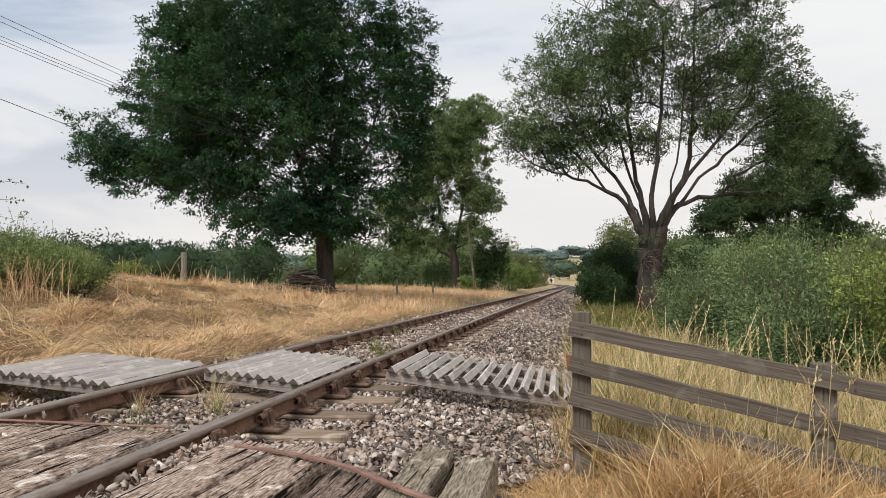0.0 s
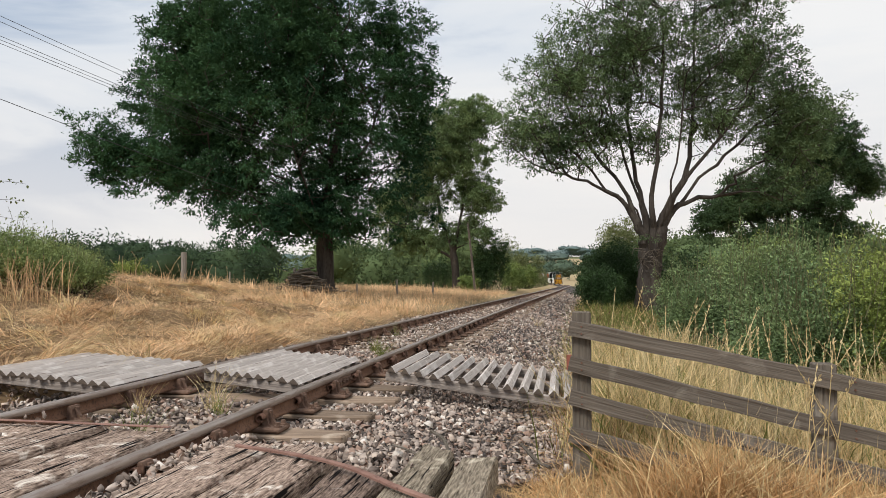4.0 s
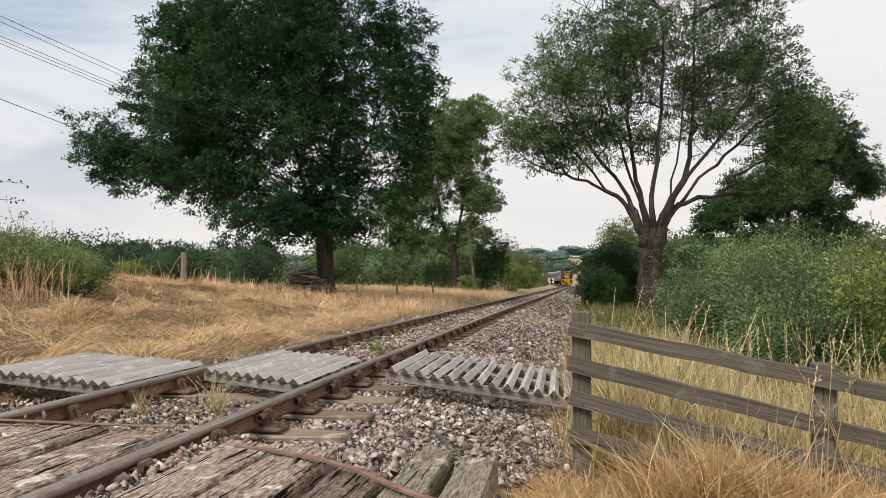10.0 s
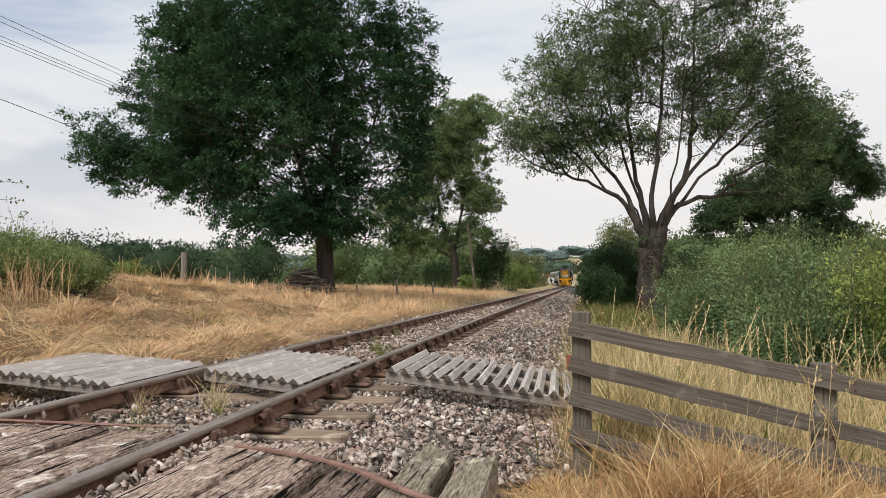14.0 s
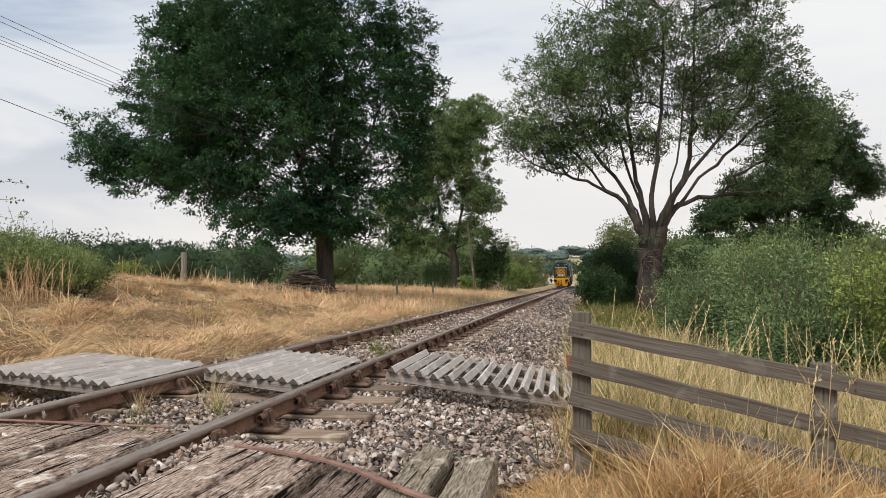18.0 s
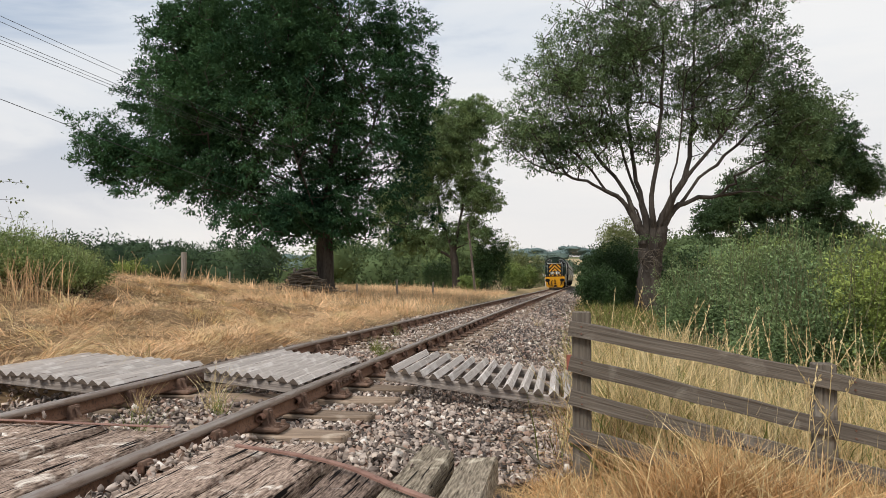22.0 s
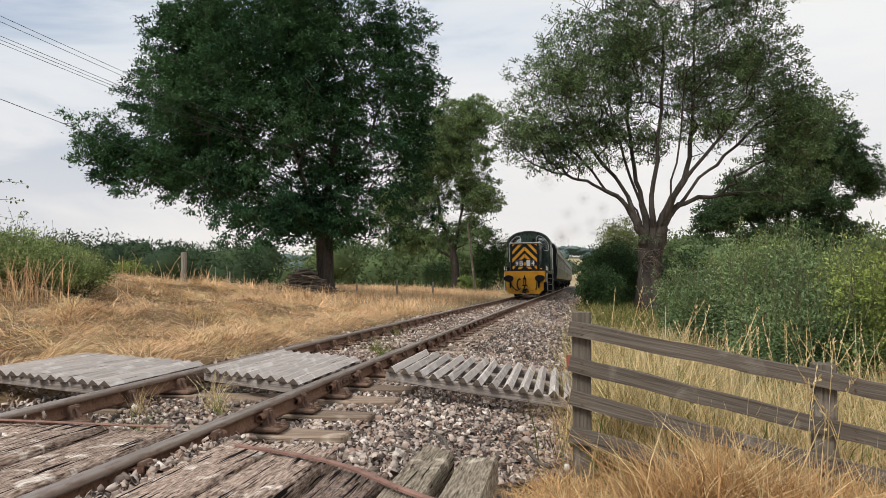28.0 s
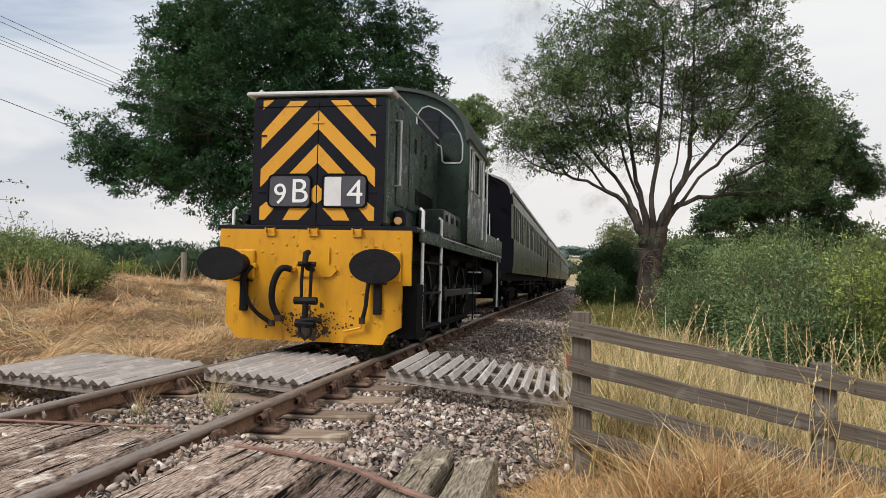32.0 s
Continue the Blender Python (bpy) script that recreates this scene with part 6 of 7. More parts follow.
# front bonnet
BW = 0.825
bonnet = part("bonnet", box(2 * BW, 3.24, 1.53, 0, 0.07 + 1.62, 2.265, 0.05, seg=3), M_GREEN, loco, "dark green engine bonnet")
part("bonnet_front", prism(rrect(-BW + 0.03, 1.515, BW - 0.03, 2.99, 0.05), 0.03, "y", 0.045), M_BLACKP, bonnet, "black front doors with yellow chevrons")
part("radiator_lip", box(1.78, 0.30, 0.05, 0, 0.165, 3.055, 0.015), M_ALU, bonnet, "pale aluminium lip along the top")
part("bonnet_top", box(1.60, 2.98, 0.05, 0, 1.80, 3.03, 0.02), M_ROOFGREEN, bonnet)
Y0 = 0.041
zs = lambda v: 0.864 + (v - 0.864) * 0.962
half = [[(0.145, 3.05), (0.36, 3.05), (0.72, 2.66), (0.72, 2.47)], [(0.006, 2.93), (0.72, 2.22), (0.72, 2.0), (0.006, 2.70)],
        [(0.006, 2.52), (0.35, 2.165), (0.14, 2.165), (0.006, 2.29)], [(0.006, 2.03), (0.07, 1.97), (0.07, 1.85), (0.006, 1.80)],
        [(0.08, 1.745), (0.335, 1.745), (0.42, 1.60), (0.22, 1.60)], [(0.635, 1.82), (0.72, 1.755), (0.72, 1.60), (0.655, 1.60), (0.53, 1.745)],
        [(0.57, 3.07), (0.71, 3.06), (0.71, 2.95)]]
for poly in half:
    poly = [(u * 0.962, zs(v)) for u, v in poly]
    for q in (poly, mirror(poly)):
        part("chevron", prism(q, 0.003, "y", Y0), M_YELLOW, bonnet, "yellow warning stripe")
part("door_seam", box(0.008, 0.004, 1.4, 0, 0.039, 2.24), M_UNDER, bonnet)
part("panel_seam", box(1.5, 0.004, 0.008, 0, 0.039, zs(2.98)), M_UNDER, bonnet)
part("door_catch", box(0.14, 0.012, 0.025, 0.0, 0.036, zs(2.78), 0.004), M_YELLOW, bonnet)
for x in (-0.70, 0.70):
    for z in (2.56, 1.9):
        part("hinge", box(0.09, 0.012, 0.02, x * 0.96, 0.037, z, 0.003), M_BLACKP, bonnet)
for x0, x1, txt in ((-0.577, -0.072, "9B"), (0.082, 0.597, "4")):
    hp = part("headcode_box", prism(rrect(x0, 1.726, x1, 2.092, 0.06), 0.02, "y", 0.025), M_PANEL, bonnet, "dark headcode panel with white characters")
    part("headcode_rim", plate_hole(rrect(x0 - 0.012, 1.714, x1 + 0.012, 2.104, 0.065), rrect(x0 + 0.006, 1.732, x1 - 0.006, 2.086, 0.055), 0.026, "y", 0.019), M_UNDER, hp)
    if txt == "9B":
        letters("9", 0.34, M_WHITEP, hp, pose(x0 + 0.14, 0.022, 1.76, 90))
        letters("B", 0.40, M_WHITEP, hp, pose(x1 - 0.13, 0.022, 1.775, 90))
    else:
        part("blank_card", box(0.2, 0.004, 0.33, x0 + 0.12, 0.021, 1.905), M_PAPER, hp, "torn white card over one character")
        letters("4", 0.40, M_WHITEP, hp, pose(x1 - 0.13, 0.022, 1.765, 90))
part("marker_lamp", cyl(0.045, 0.05, 0.90, 0.36, 1.60, "y", 20), M_LAMP, loco, "round glowing amber marker light")
part("lamp_housing", box(0.15, 0.3, 0.22, 0.91, 0.54, 1.61, 0.02), M_BLACKP, loco)
lh = part("horn", cyl(0.075, 0.12, -1.02, 0.42, 1.62, "y", 16, r2=0.05), M_OIL, loco, "round black horn")
part("lamp_housing", box(0.16, 0.3, 0.22, -0.98, 0.62, 1.62, 0.02), M_BLACKP, loco)
for s in (-1, 1):
    X = s * (BW + 0.002)
    part("bonnet_door", box(0.02, 0.62, 1.12, s * (BW + 0.006), 0.80, 2.36, 0.006), M_GREEN, bonnet)
    part("bonnet_door", box(0.02, 0.7, 1.12, s * (BW + 0.006), 1.52, 2.36, 0.006), M_GREEN, bonnet)
    part("bonnet_door", box(0.02, 0.85, 1.12, s * (BW + 0.006), 2.35, 2.36, 0.006), M_GREEN, bonnet)
    for k in range(6):
        part("louvre", box(0.03, 1.2, 0.02, s * (BW + 0.016), 2.15, 1.93 + 0.035 * k, 0.0, rot=(0, s * 35, 0)), M_BLACKP, bonnet)
    for yy, zz in ((1.5, 2.68), (2.2, 2.58)):
        part("vent", box(0.012, 0.1, 0.2, s * (BW + 0.018), yy, zz, 0.004), M_UNDER, bonnet)
    part("handrail", tube([(X, 0.42, 2.80), (X + s * 0.07, 0.42, 2.80), (X + s * 0.07, 0.42, 2.02), (X, 0.42, 2.02)], 0.016, 8), M_ALU, bonnet, "pale vertical grab rail")
    part("roof_rail", tube([(s * 0.78, 0.1, 3.07), (s * 0.81, 0.25, 3.15), (s * 0.81, 1.5, 3.145), (s * 0.81, 3.28, 3.13)], 0.014, 8), M_ALU, bonnet, "pale rail along the bonnet top")
    # steps and white handrails at the ends
    for yy, z1 in ((0.42, 1.75), (1.66, 1.74)):
        part("handrail", tube([(s * 1.19, yy, 0.34), (s * 1.19, yy, z1 - 0.03), (s * 1.15, yy, z1)], 0.021, 10), M_WHITEP, loco, "white upright handrail")
    part("handrail", tube([(s * 1.19, 9.1, 0.30), (s * 1.19, 9.1, 1.9)], 0.021, 10), M_WHITEP, loco, "white upright handrail")
    for z in (0.34, 0.75, 1.12):
        part("step", box(0.26, 1.2, 0.025, s * 1.08, 1.04, z, 0.004), M_OIL, loco)
    # black sheet added behind the steps, in place of shade over the front wheel
    part("shade_plate", box(0.02, 1.16, 1.1, s * 0.97, 1.04, 0.9, 0.004), M_UNDER, loco)
    for z in (0.28, 0.68, 1.06):
        part("step", box(0.2, 0.36, 0.025, s * 1.16, 5.35, z, 0.004), M_ALU, loco)
    for yy in (5.18, 5.52):
        part("ladder_side", box(0.02, 0.03, 1.25, s * 1.16, yy, 0.84, 0.003), M_OIL, loco)
    part("step", box(0.2, 0.6, 0.025, s * 1.16, 9.1, 0.3, 0.004), M_OIL, loco)
    # boxes on the running plate
    bb = part("battery_box", box(0.36, 1.56, 0.36, s * 1.03, 2.5, 1.69, 0.012), M_GREEN, loco, "green box with small vents on the running plate")
    for k in range(3):
        part("vent", box(0.01, 0.13, 0.09, s * 1.214, 1.95 + 0.45 * k, 1.76, 0.003), M_UNDER, bb)
    part("tank", box(0.40, 4.4, 0.34, s * 1.02, 7.65, 1.68, 0.012), M_GREEN, loco, "low green box behind the cab")
    part("valance", box(0.03, FULL - 0.4, 0.13, s * 1.205, FULL / 2, 1.41, 0.004), M_GREEN, loco, "green edge of the running plate")
    part("edge_line", box(0.006, FULL - 1.8, 0.018, s * 1.222, FULL / 2 + 0.7, 1.472), M_ALU, loco)
    for y in (2.45, 4.2, 5.95):
        part("spring", box(0.1, 0.8, 0.12, s * 0.92, y, 1.2, 0.02), M_UNDER, loco)
    part("brake_gear", box(0.08, 4.2, 0.10, s * 0.86, 4.6, 0.22, 0.02), M_UNDER, loco)
    part("air_tank", cyl(0.2, 1.7, s * 0.9, 8.1, 1.0, "y", 18), M_UNDER, loco)
    part("guard_iron", box(0.03, 0.10, 0.6, s * 0.76, 1.3, 0.42, 0.004), M_UNDER, loco)
part("rear_bonnet", box(1.72, 3.9, 1.35, 0, 7.5, 2.2, 0.05, seg=2), M_GREEN, loco)

# cab
CY0, CY1, CH = 3.32, 5.45, 1.30
arc = [(CH * math.cos(radians(a)), 3.10 + 0.83 * math.sin(radians(a)) ** 0.85) for a in range(0, 181, 9)]
wall = [(-CH, 1.5)] + [(-u, v) for u, v in arc] + [(CH, 1.5)]
cab = part("cab", box(0.6, CY1 - CY0 - 0.1, 0.08, 0, (CY0 + CY1) / 2, 1.56), M_UNDER, loco, "dark green cab with round-cornered windows")
halfwall = [(0.0, 1.5), (CH, 1.5)] + [q for q in arc if q[0] >= -0.001]
win = [(0.42, 3.22), (0.42, 3.55), (0.50, 3.68), (0.62, 3.72), (0.82, 3.66), (1.04, 3.46), (1.19, 3.22), (1.215, 3.1), (1.215, 2.86), (1.17, 2.80), (0.95, 2.79), (0.90, 2.84), (0.88, 3.16), (0.84, 3.2)]
win = [(0.46, 3.16), (0.46, 3.50), (0.54, 3.62), (0.64, 3.65), (0.82, 3.58), (1.02, 3.41), (1.16, 3.20), (1.20, 3.06), (1.20, 2.80), (1.16, 2.74), (0.92, 2.74), (0.88, 2.78), (0.86, 3.0), (0.7, 3.10)]
for y in (CY0, CY1 - 0.05):
    for hw, wn in ((halfwall, win), (mirror(halfwall), mirror(win))):
        w_ = part("cab_wall", plate_hole(hw, wn, 0.05, "y", y), M_GREEN, cab)
        part("pane", prism(wn, 0.006, "y", y + 0.02), M_GLASS, w_).visible_shadow = False
        fr = [(u, y - 0.008 if y < 4 else y + 0.058, v) for u, v in wn]
        part("window_frame", tube(fr, 0.012, 6, closed=True), M_ALU, w_, "pale rounded window surround")
for s in (-1, 1):
    for y0, y1, op in ((CY0, 3.8, (3.42, 3.72)), (3.8, 4.75, (3.92, 4.63)), (4.75, CY1, (4.84, 5.32))):
        door = y0 == 3.8
        sd = part("cab_door" if door else "cab_side", plate_hole([(y0, 1.5), (y1, 1.5), (y1, 3.12), (y0, 3.12)], rrect(op[0], 2.35, op[1], 3.02, 0.05), 0.045, "x", s * CH - (0.045 if s > 0 else 0)), M_GREEN, cab, "green cab door" if door else "")
        part("pane", prism(rrect(op[0], 2.35, op[1], 3.02, 0.05), 0.006, "x", s * (CH - 0.025)), M_GLASS, sd).visible_shadow = False
        part("window_frame", tube([(s * (CH + 0.006), u, v) for u, v in rrect(op[0], 2.35, op[1], 3.02, 0.05)], 0.014, 6, closed=True), M_ALU, sd)
    for yy in (4.78, 5.42):
        part("handrail", tube([(s * (CH + 0.05), yy, 1.62), (s * (CH + 0.05), yy, 2.95)], 0.016, 8), M_WHITEP, cab, "white cab handrail")
    part("wiper", tube([(s * 0.8, CY0 - 0.03, 3.05), (s * 0.82, CY0 - 0.035, 3.5)], 0.008, 6), M_OIL, cab)
roof_out = [(u * 1.02, v + 0.02) for u, v in arc]
roof_in = [(u * 0.97, v - 0.03) for u, v in arc][::-1]
part("cab_roof", prism(roof_out + roof_in, CY1 - CY0 + 0.16, "y", CY0 - 0.08), M_ROOFGREEN, cab, "curved grey-green roof")
part("cab_floor", box(2.5, CY1 - CY0 - 0.12, 0.04, 0, (CY0 + CY1) / 2, 1.62), M_UNDER, cab)
part("control_desk", box(1.3, 0.5, 1.0, 0, 4.3, 2.1, 0.03), M_BLACKP, cab)
part("exhaust", cyl(0.11, 0.35, 0.35, 2.4, 3.25, "z", 16), M_OIL, loco)

sets = [wheelset(loco, 0.61, y, 11, crank=0.27, name="wheelset") for y in (2.45, 4.2, 5.95)]
rods = []
for s in (-1, 1):
    bm = box(0.045, 3.7, 0.11, 0, 0, 0, 0.012)
    for y in (-1.75, 0, 1.75):
        cyl(0.11, 0.06, 0, y, 0, "x", 16, bm)
    rods.append((s, part("coupling_rod", bm, M_TYRE, loco, "steel rod joining the wheels", m=pose(s * 1.06, 4.2, 0.61))))
    part("number_panel", box(0.008, 0.5, 0.12, s * 1.304, 4.2, 2.05), M_PANEL, cab)


# coaches
def coach():
    c = thing("railway_coach", "green panelled compartment coach with a rounded dark roof", "coach", "train coaches")
    LN, H = 19.7, 1.36
    side = [(H - 0.05, 1.10), (H - 0.01, 1.3), (H, 1.7), (H, 2.02)]
    top = [(H, 2.94), (H - 0.012, 3.12), (H - 0.04, 3.26)]
    roof = [((H - 0.03) * math.cos(radians(a)), 3.26 + 0.60 * math.sin(radians(a)) ** 0.8) for a in range(0, 181, 10)]
    end_out = [(-H + 0.05, 1.1), (-H, 1.6), (-H, 2.9), (-H + 0.04, 3.26)] + [(-u, v) for u, v in roof[1:-1]] + [(H - 0.04, 3.26), (H, 2.9), (H, 1.6), (H - 0.05, 1.1)]
    for y in (0.0, LN - 0.06):
        part("coach_end", prism(end_out, 0.06, "y", y), M_COACHEND, c, "sooty black coach end")
    rin = [(u * 0.96, v - 0.04) for u, v in roof][::-1]
    rf = part("roof", prism([(u * 1.012, v) for u, v in roof] + rin, LN + 0.06, "y", -0.03), M_ROOF, c, "grey curved roof")
    part("floor", box(2.5, LN - 0.14, 0.06, 0, LN / 2, 1.18), M_UNDER, c)
    part("solebar", box(2.3, LN, 0.22, 0, LN / 2, 1.0, 0.01), M_UNDER, c)
    part("vacuum_cylinder", cyl(0.28, 0.7, -0.35, 7.9, 0.62, "z", 14), M_UNDER, c)
    part("dynamo", cyl(0.22, 0.8, 0.2, 13.3, 0.62, "x", 14), M_UNDER, c)
    part("gangway_plate", box(1.0, 0.12, 2.0, 0, -0.06, 2.2, 0.03), M_COACHEND, c)
    for x, z0, z1 in ((-0.75, 1.6, 2.9), (0.72, 1.5, 2.7)):
        part("end_handrail", tube([(x, -0.05, z0), (x, -0.05, z1)], 0.015, 6), M_ALU, c)
    part("end_steps", tube([(1.0, -0.06, 2.9), (1.15, -0.1, 2.85), (1.22, -0.06, 2.75)], 0.015, 6), M_UNDER, c)
    part("roof_pipe", tube(bend([(-0.6, -0.06, 3.6), (0.2, -0.16, 3.86), (0.7, -0.14, 3.75), (0.95, -0.06, 3.5)]), 0.02, 6), M_UNDER, c)
    unit, n = 0.70, 28
    y_first = (LN - unit * n) / 2
    gl = bpy.data.meshes.new("pane")
    b_ = box(0.012, 0.46, 0.86, 0, 0, 0)
    b_.to_mesh(gl)
    b_.free()
    gl.materials.append(M_DARKGLASS)
    pl = bpy.data.meshes.new("pillar")
    b_ = box(0.05, 0.21, 0.93, 0, 0, 0, 0.01)
    b_.to_mesh(pl)
    b_.free()
    pl.materials.append(M_COACH)
    hd = bpy.data.meshes.new("door_handle")
    b_ = box(0.05, 0.12, 0.03, 0, 0, 0, 0.008)
    b_.to_mesh(hd)
    b_.free()
    hd.materials.append(M_ALU)
    hb = bpy.data.meshes.new("grab_bar")
    b_ = tube([(0, 0, -0.35), (0.04, 0, -0.33), (0.04, 0, 0.33), (0, 0, 0.35)], 0.014, 6)
    b_.to_mesh(hb)
    b_.free()
    hb.materials.append(M_ALU)
    for s in (-1, 1):
        sd = part("side", prism([(s * u, v) for u, v in side] + [(s * (H - 0.06), 2.02), (s * (H - 0.1), 1.1)], LN - 0.12, "y", 0.06), M_COACH, c, "olive green lower body side")
        part("cornice", prism([(s * u, v) for u, v in top] + [(s * (H - 0.09), 3.26), (s * (H - 0.06), 2.94)], LN - 0.12, "y", 0.06), M_COACH, sd)
        part("gutter", box(0.03, LN, 0.03, s * (H - 0.02), LN / 2, 3.275), M_COACHEND, sd)
        for k in range(n + 1):
            link("pillar", pl, None, sd, m=pose(s * (H - 0.027), y_first + unit * k, 2.48))
        for k in range(n):
            y = y_first + unit * (k + 0.5)
            link("pane", gl, None, sd, m=pose(s * (H - 0.045), y, 2.48))
            if k % 3 == 1:
                link("door_handle", hd, None, sd, m=pose(s * (H + 0.02), y + 0.3, 1.96))
                link("grab_bar", hb, None, sd, m=pose(s * (H + 0.0), y + 0.36, 2.3, 0, 0, 0 if s > 0 else 180))
                part("door_seam", box(0.004, 0.01, 1.7, s * (H + 0.001), y - 0.34, 1.95), M_UNDER, sd)
        part("step_board", box(0.2, LN - 1.5, 0.03, s * (H - 0.05), LN / 2, 0.78, 0.005), M_UNDER, c)
        part("battery_box", box(0.5, 1.6, 0.5, s * 0.95, 9.0, 0.68, 0.02), M_UNDER, c)
        part("equipment_box", box(0.45, 1.1, 0.42, s * 0.95, 11.4, 0.72, 0.02), M_UNDER, c)
        part("equipment_box", box(0.40, 0.8, 0.36, s * 0.95, 6.7, 0.75, 0.02), M_UNDER, c)
        part("truss_rod", tube([(s * 0.9, 5.2, 0.90), (s * 0.9, 7.6, 0.46), (s * 0.9, 12.1, 0.46), (s * 0.9, 14.5, 0.90)], 0.035, 6), M_UNDER, c)
    for y in (2.9, LN - 2.9):
        bg = part("bogie", box(1.9, 3.3, 0.16, 0, y, 0.62, 0.02), M_UNDER, c, "black four-wheeled bogie")
        for s in (-1, 1):
            part("bogie_side", prism([(y - 1.7, 0.5), (y - 0.7, 0.36), (y + 0.7, 0.36), (y + 1.7, 0.5), (y + 1.7, 0.62), (y + 0.6, 0.7), (y - 0.6, 0.7), (y - 1.7, 0.62)], 0.08, "x", s * 0.98 - 0.04), M_UNDER, bg)
            for a in (-1.3, 1.3):
                part("axle_box", box(0.16, 0.26, 0.28, s * 1.02, y + a, 0.46, 0.02), M_UNDER, bg)
    for s in (-1, 1):
        for y, d in ((-0.25, -1), (LN + 0.25, 1)):
            bf = part("buffer", cyl(0.09, 0.46, s * 0.87, y, 1.05, "y", 12), M_OIL, c)
            part("buffer_head", cyl(0.2, 0.035, s * 0.87, y + d * 0.24, 1.05, "y", 18), M_OIL, bf)
    axles = []
    for y in (1.6, 4.2, LN - 4.2, LN - 1.6):
        axles.append(wheelset(c, 0.457, y, 0))
    return c


C_START, C_PITCH = 12.0, 20.85
first = coach()
coaches = [first] + [copy_thing(first, pose(0, 200, 0)) for _ in range(3)]

# ---------- how the train moves ----------
front = spline([(-2, 296), (0, 272), (2, 248.5), (3.5, 230), (5.5, 206), (6, 200.5), (9, 173.5), (12, 154.5), (14, 142), (17, 124), (19, 112.5), (21, 98.5), (23, 82.5), (25, 65.4), (27, 50.5), (28, 42.6), (29, 34.25), (30, 25.85), (31, 17.1), (31.5, 12.65), (32, 8.25), (33, -1)])


def ride(t, back, a, b, lean=0.0):
    """The pose at t of a vehicle whose front is back metres behind the beam and whose wheels stand at a and b behind its front."""
    y = float(front(t)) + back
    p = Vector((float(track_x(y + a)), y + a, float(track_z(y + a))))
    q = Vector((float(track_x(y + b)), y + b, float(track_z(y + b))))
    d = (q - p).normalized()
    o = p - d * a
    yaw = -math.degrees(math.atan2(d.x, d.y))
    return pose(o.x, o.y, o.z, math.degrees(math.asin(d.z)), lean, yaw)


def turning(r):
    """Times and angles for a wheel of radius r, a row for every part-turn."""
    out, last, start = [(0.0, 0.0)], 0.0, float(front(0))
    for f in range(1, 961):
        a = (start - float(front(f / 30))) / r
        b = (start - float(front((f + 1) / 30))) / r
        if b - last > 1.45 or f == 960:
            out.append((f / 30, a))
            last = a
    return out


def motions():
    times = list(np.arange(0, 31.01, 0.5)) + [31.25, 31.5, 31.75, 32.0]
    sway = spline([(-1, 0), (0, 0), (30.5, 0), (31, 0.15), (31.5, 0.6), (32, 1.3), (33, 1.3)])
    walk(loco, [(t, ride(t, 0.0, 2.45, 5.95, float(sway(t)))) for t in times])
    for i, c in enumerate(coaches):
        walk(c, [(t, ride(t, C_START + C_PITCH * i, 2.9, 16.8)) for t in times])
    drift()
    rows = turning(0.61)
    for w in sets:
        y = w.location.y
        walk(w, [(t, pose(0, y, 0.61, math.degrees(a))) for t, a in rows])
    for s, rod in rods:
        ph = 0.0 if s > 0 else math.pi / 2
        walk(rod, [(t, pose(s * 1.06, 4.2 - 0.27 * math.sin(a + ph), 0.61 + 0.27 * math.cos(a + ph))) for t, a in rows])
    rows = turning(0.457)
    for c in coaches:
        for w in c.children:
            if w.name.startswith("wheelset"):
                y = w.location.y
                walk(w, [(t, pose(0, y, 0.457, math.degrees(a))) for t, a in rows])
# ---------- telegraph pole and wires ----------
pole = thing("utility_pole", "leaning grey wooden utility pole among bushes", "pole", m=pose(-3.77, 55.7, float(ground_z(-3.77, 55.7)) - 0.3))
part("pole_shaft", tube([(0, 0, 0), (-0.25, 0, 2.5), (-0.55, -0.25, 5.55)], [0.10, 0.09, 0.075], 10), M_POST, pole)
part("insulator", cyl(0.04, 0.12, -0.55, -0.25, 5.6, "z", 8), M_POST, pole)


def wire(p, q, sag, label, r=0.009):
    P = [Vector(p).lerp(Vector(q), k / 40) - Vector((0, 0, sag * 4 * (k / 40) * (1 - k / 40))) for k in range(41)]
    return tagged(part("overhead_wire", tube(P, r, 5), M_WIRE, None), label, "wire", "overhead wires")


PT = (-4.3, 55.4, 5.0)
for x, z, top in ((-9.0, 6.73, 0.10), (-9.05, 6.63, 0.0), (-9.0, 6.30, -0.06), (-9.05, 6.24, -0.12), (-9.0, 6.14, -0.2)):
    a = Vector((x, 14.04, z))
    b = Vector((PT[0], PT[1], PT[2] + top))
    far = a + (a - b) * 0.55
    wire(far, b, 0.25, "thin dark overhead wire crossing the field", 0.006)
wire(Vector((-8.98, 14.1, 5.0)) + Vector((-3, -24, 2.3)), (-8.2, 31.2, 3.6), 0.12, "single thin dark cable running into the tree", 0.008)

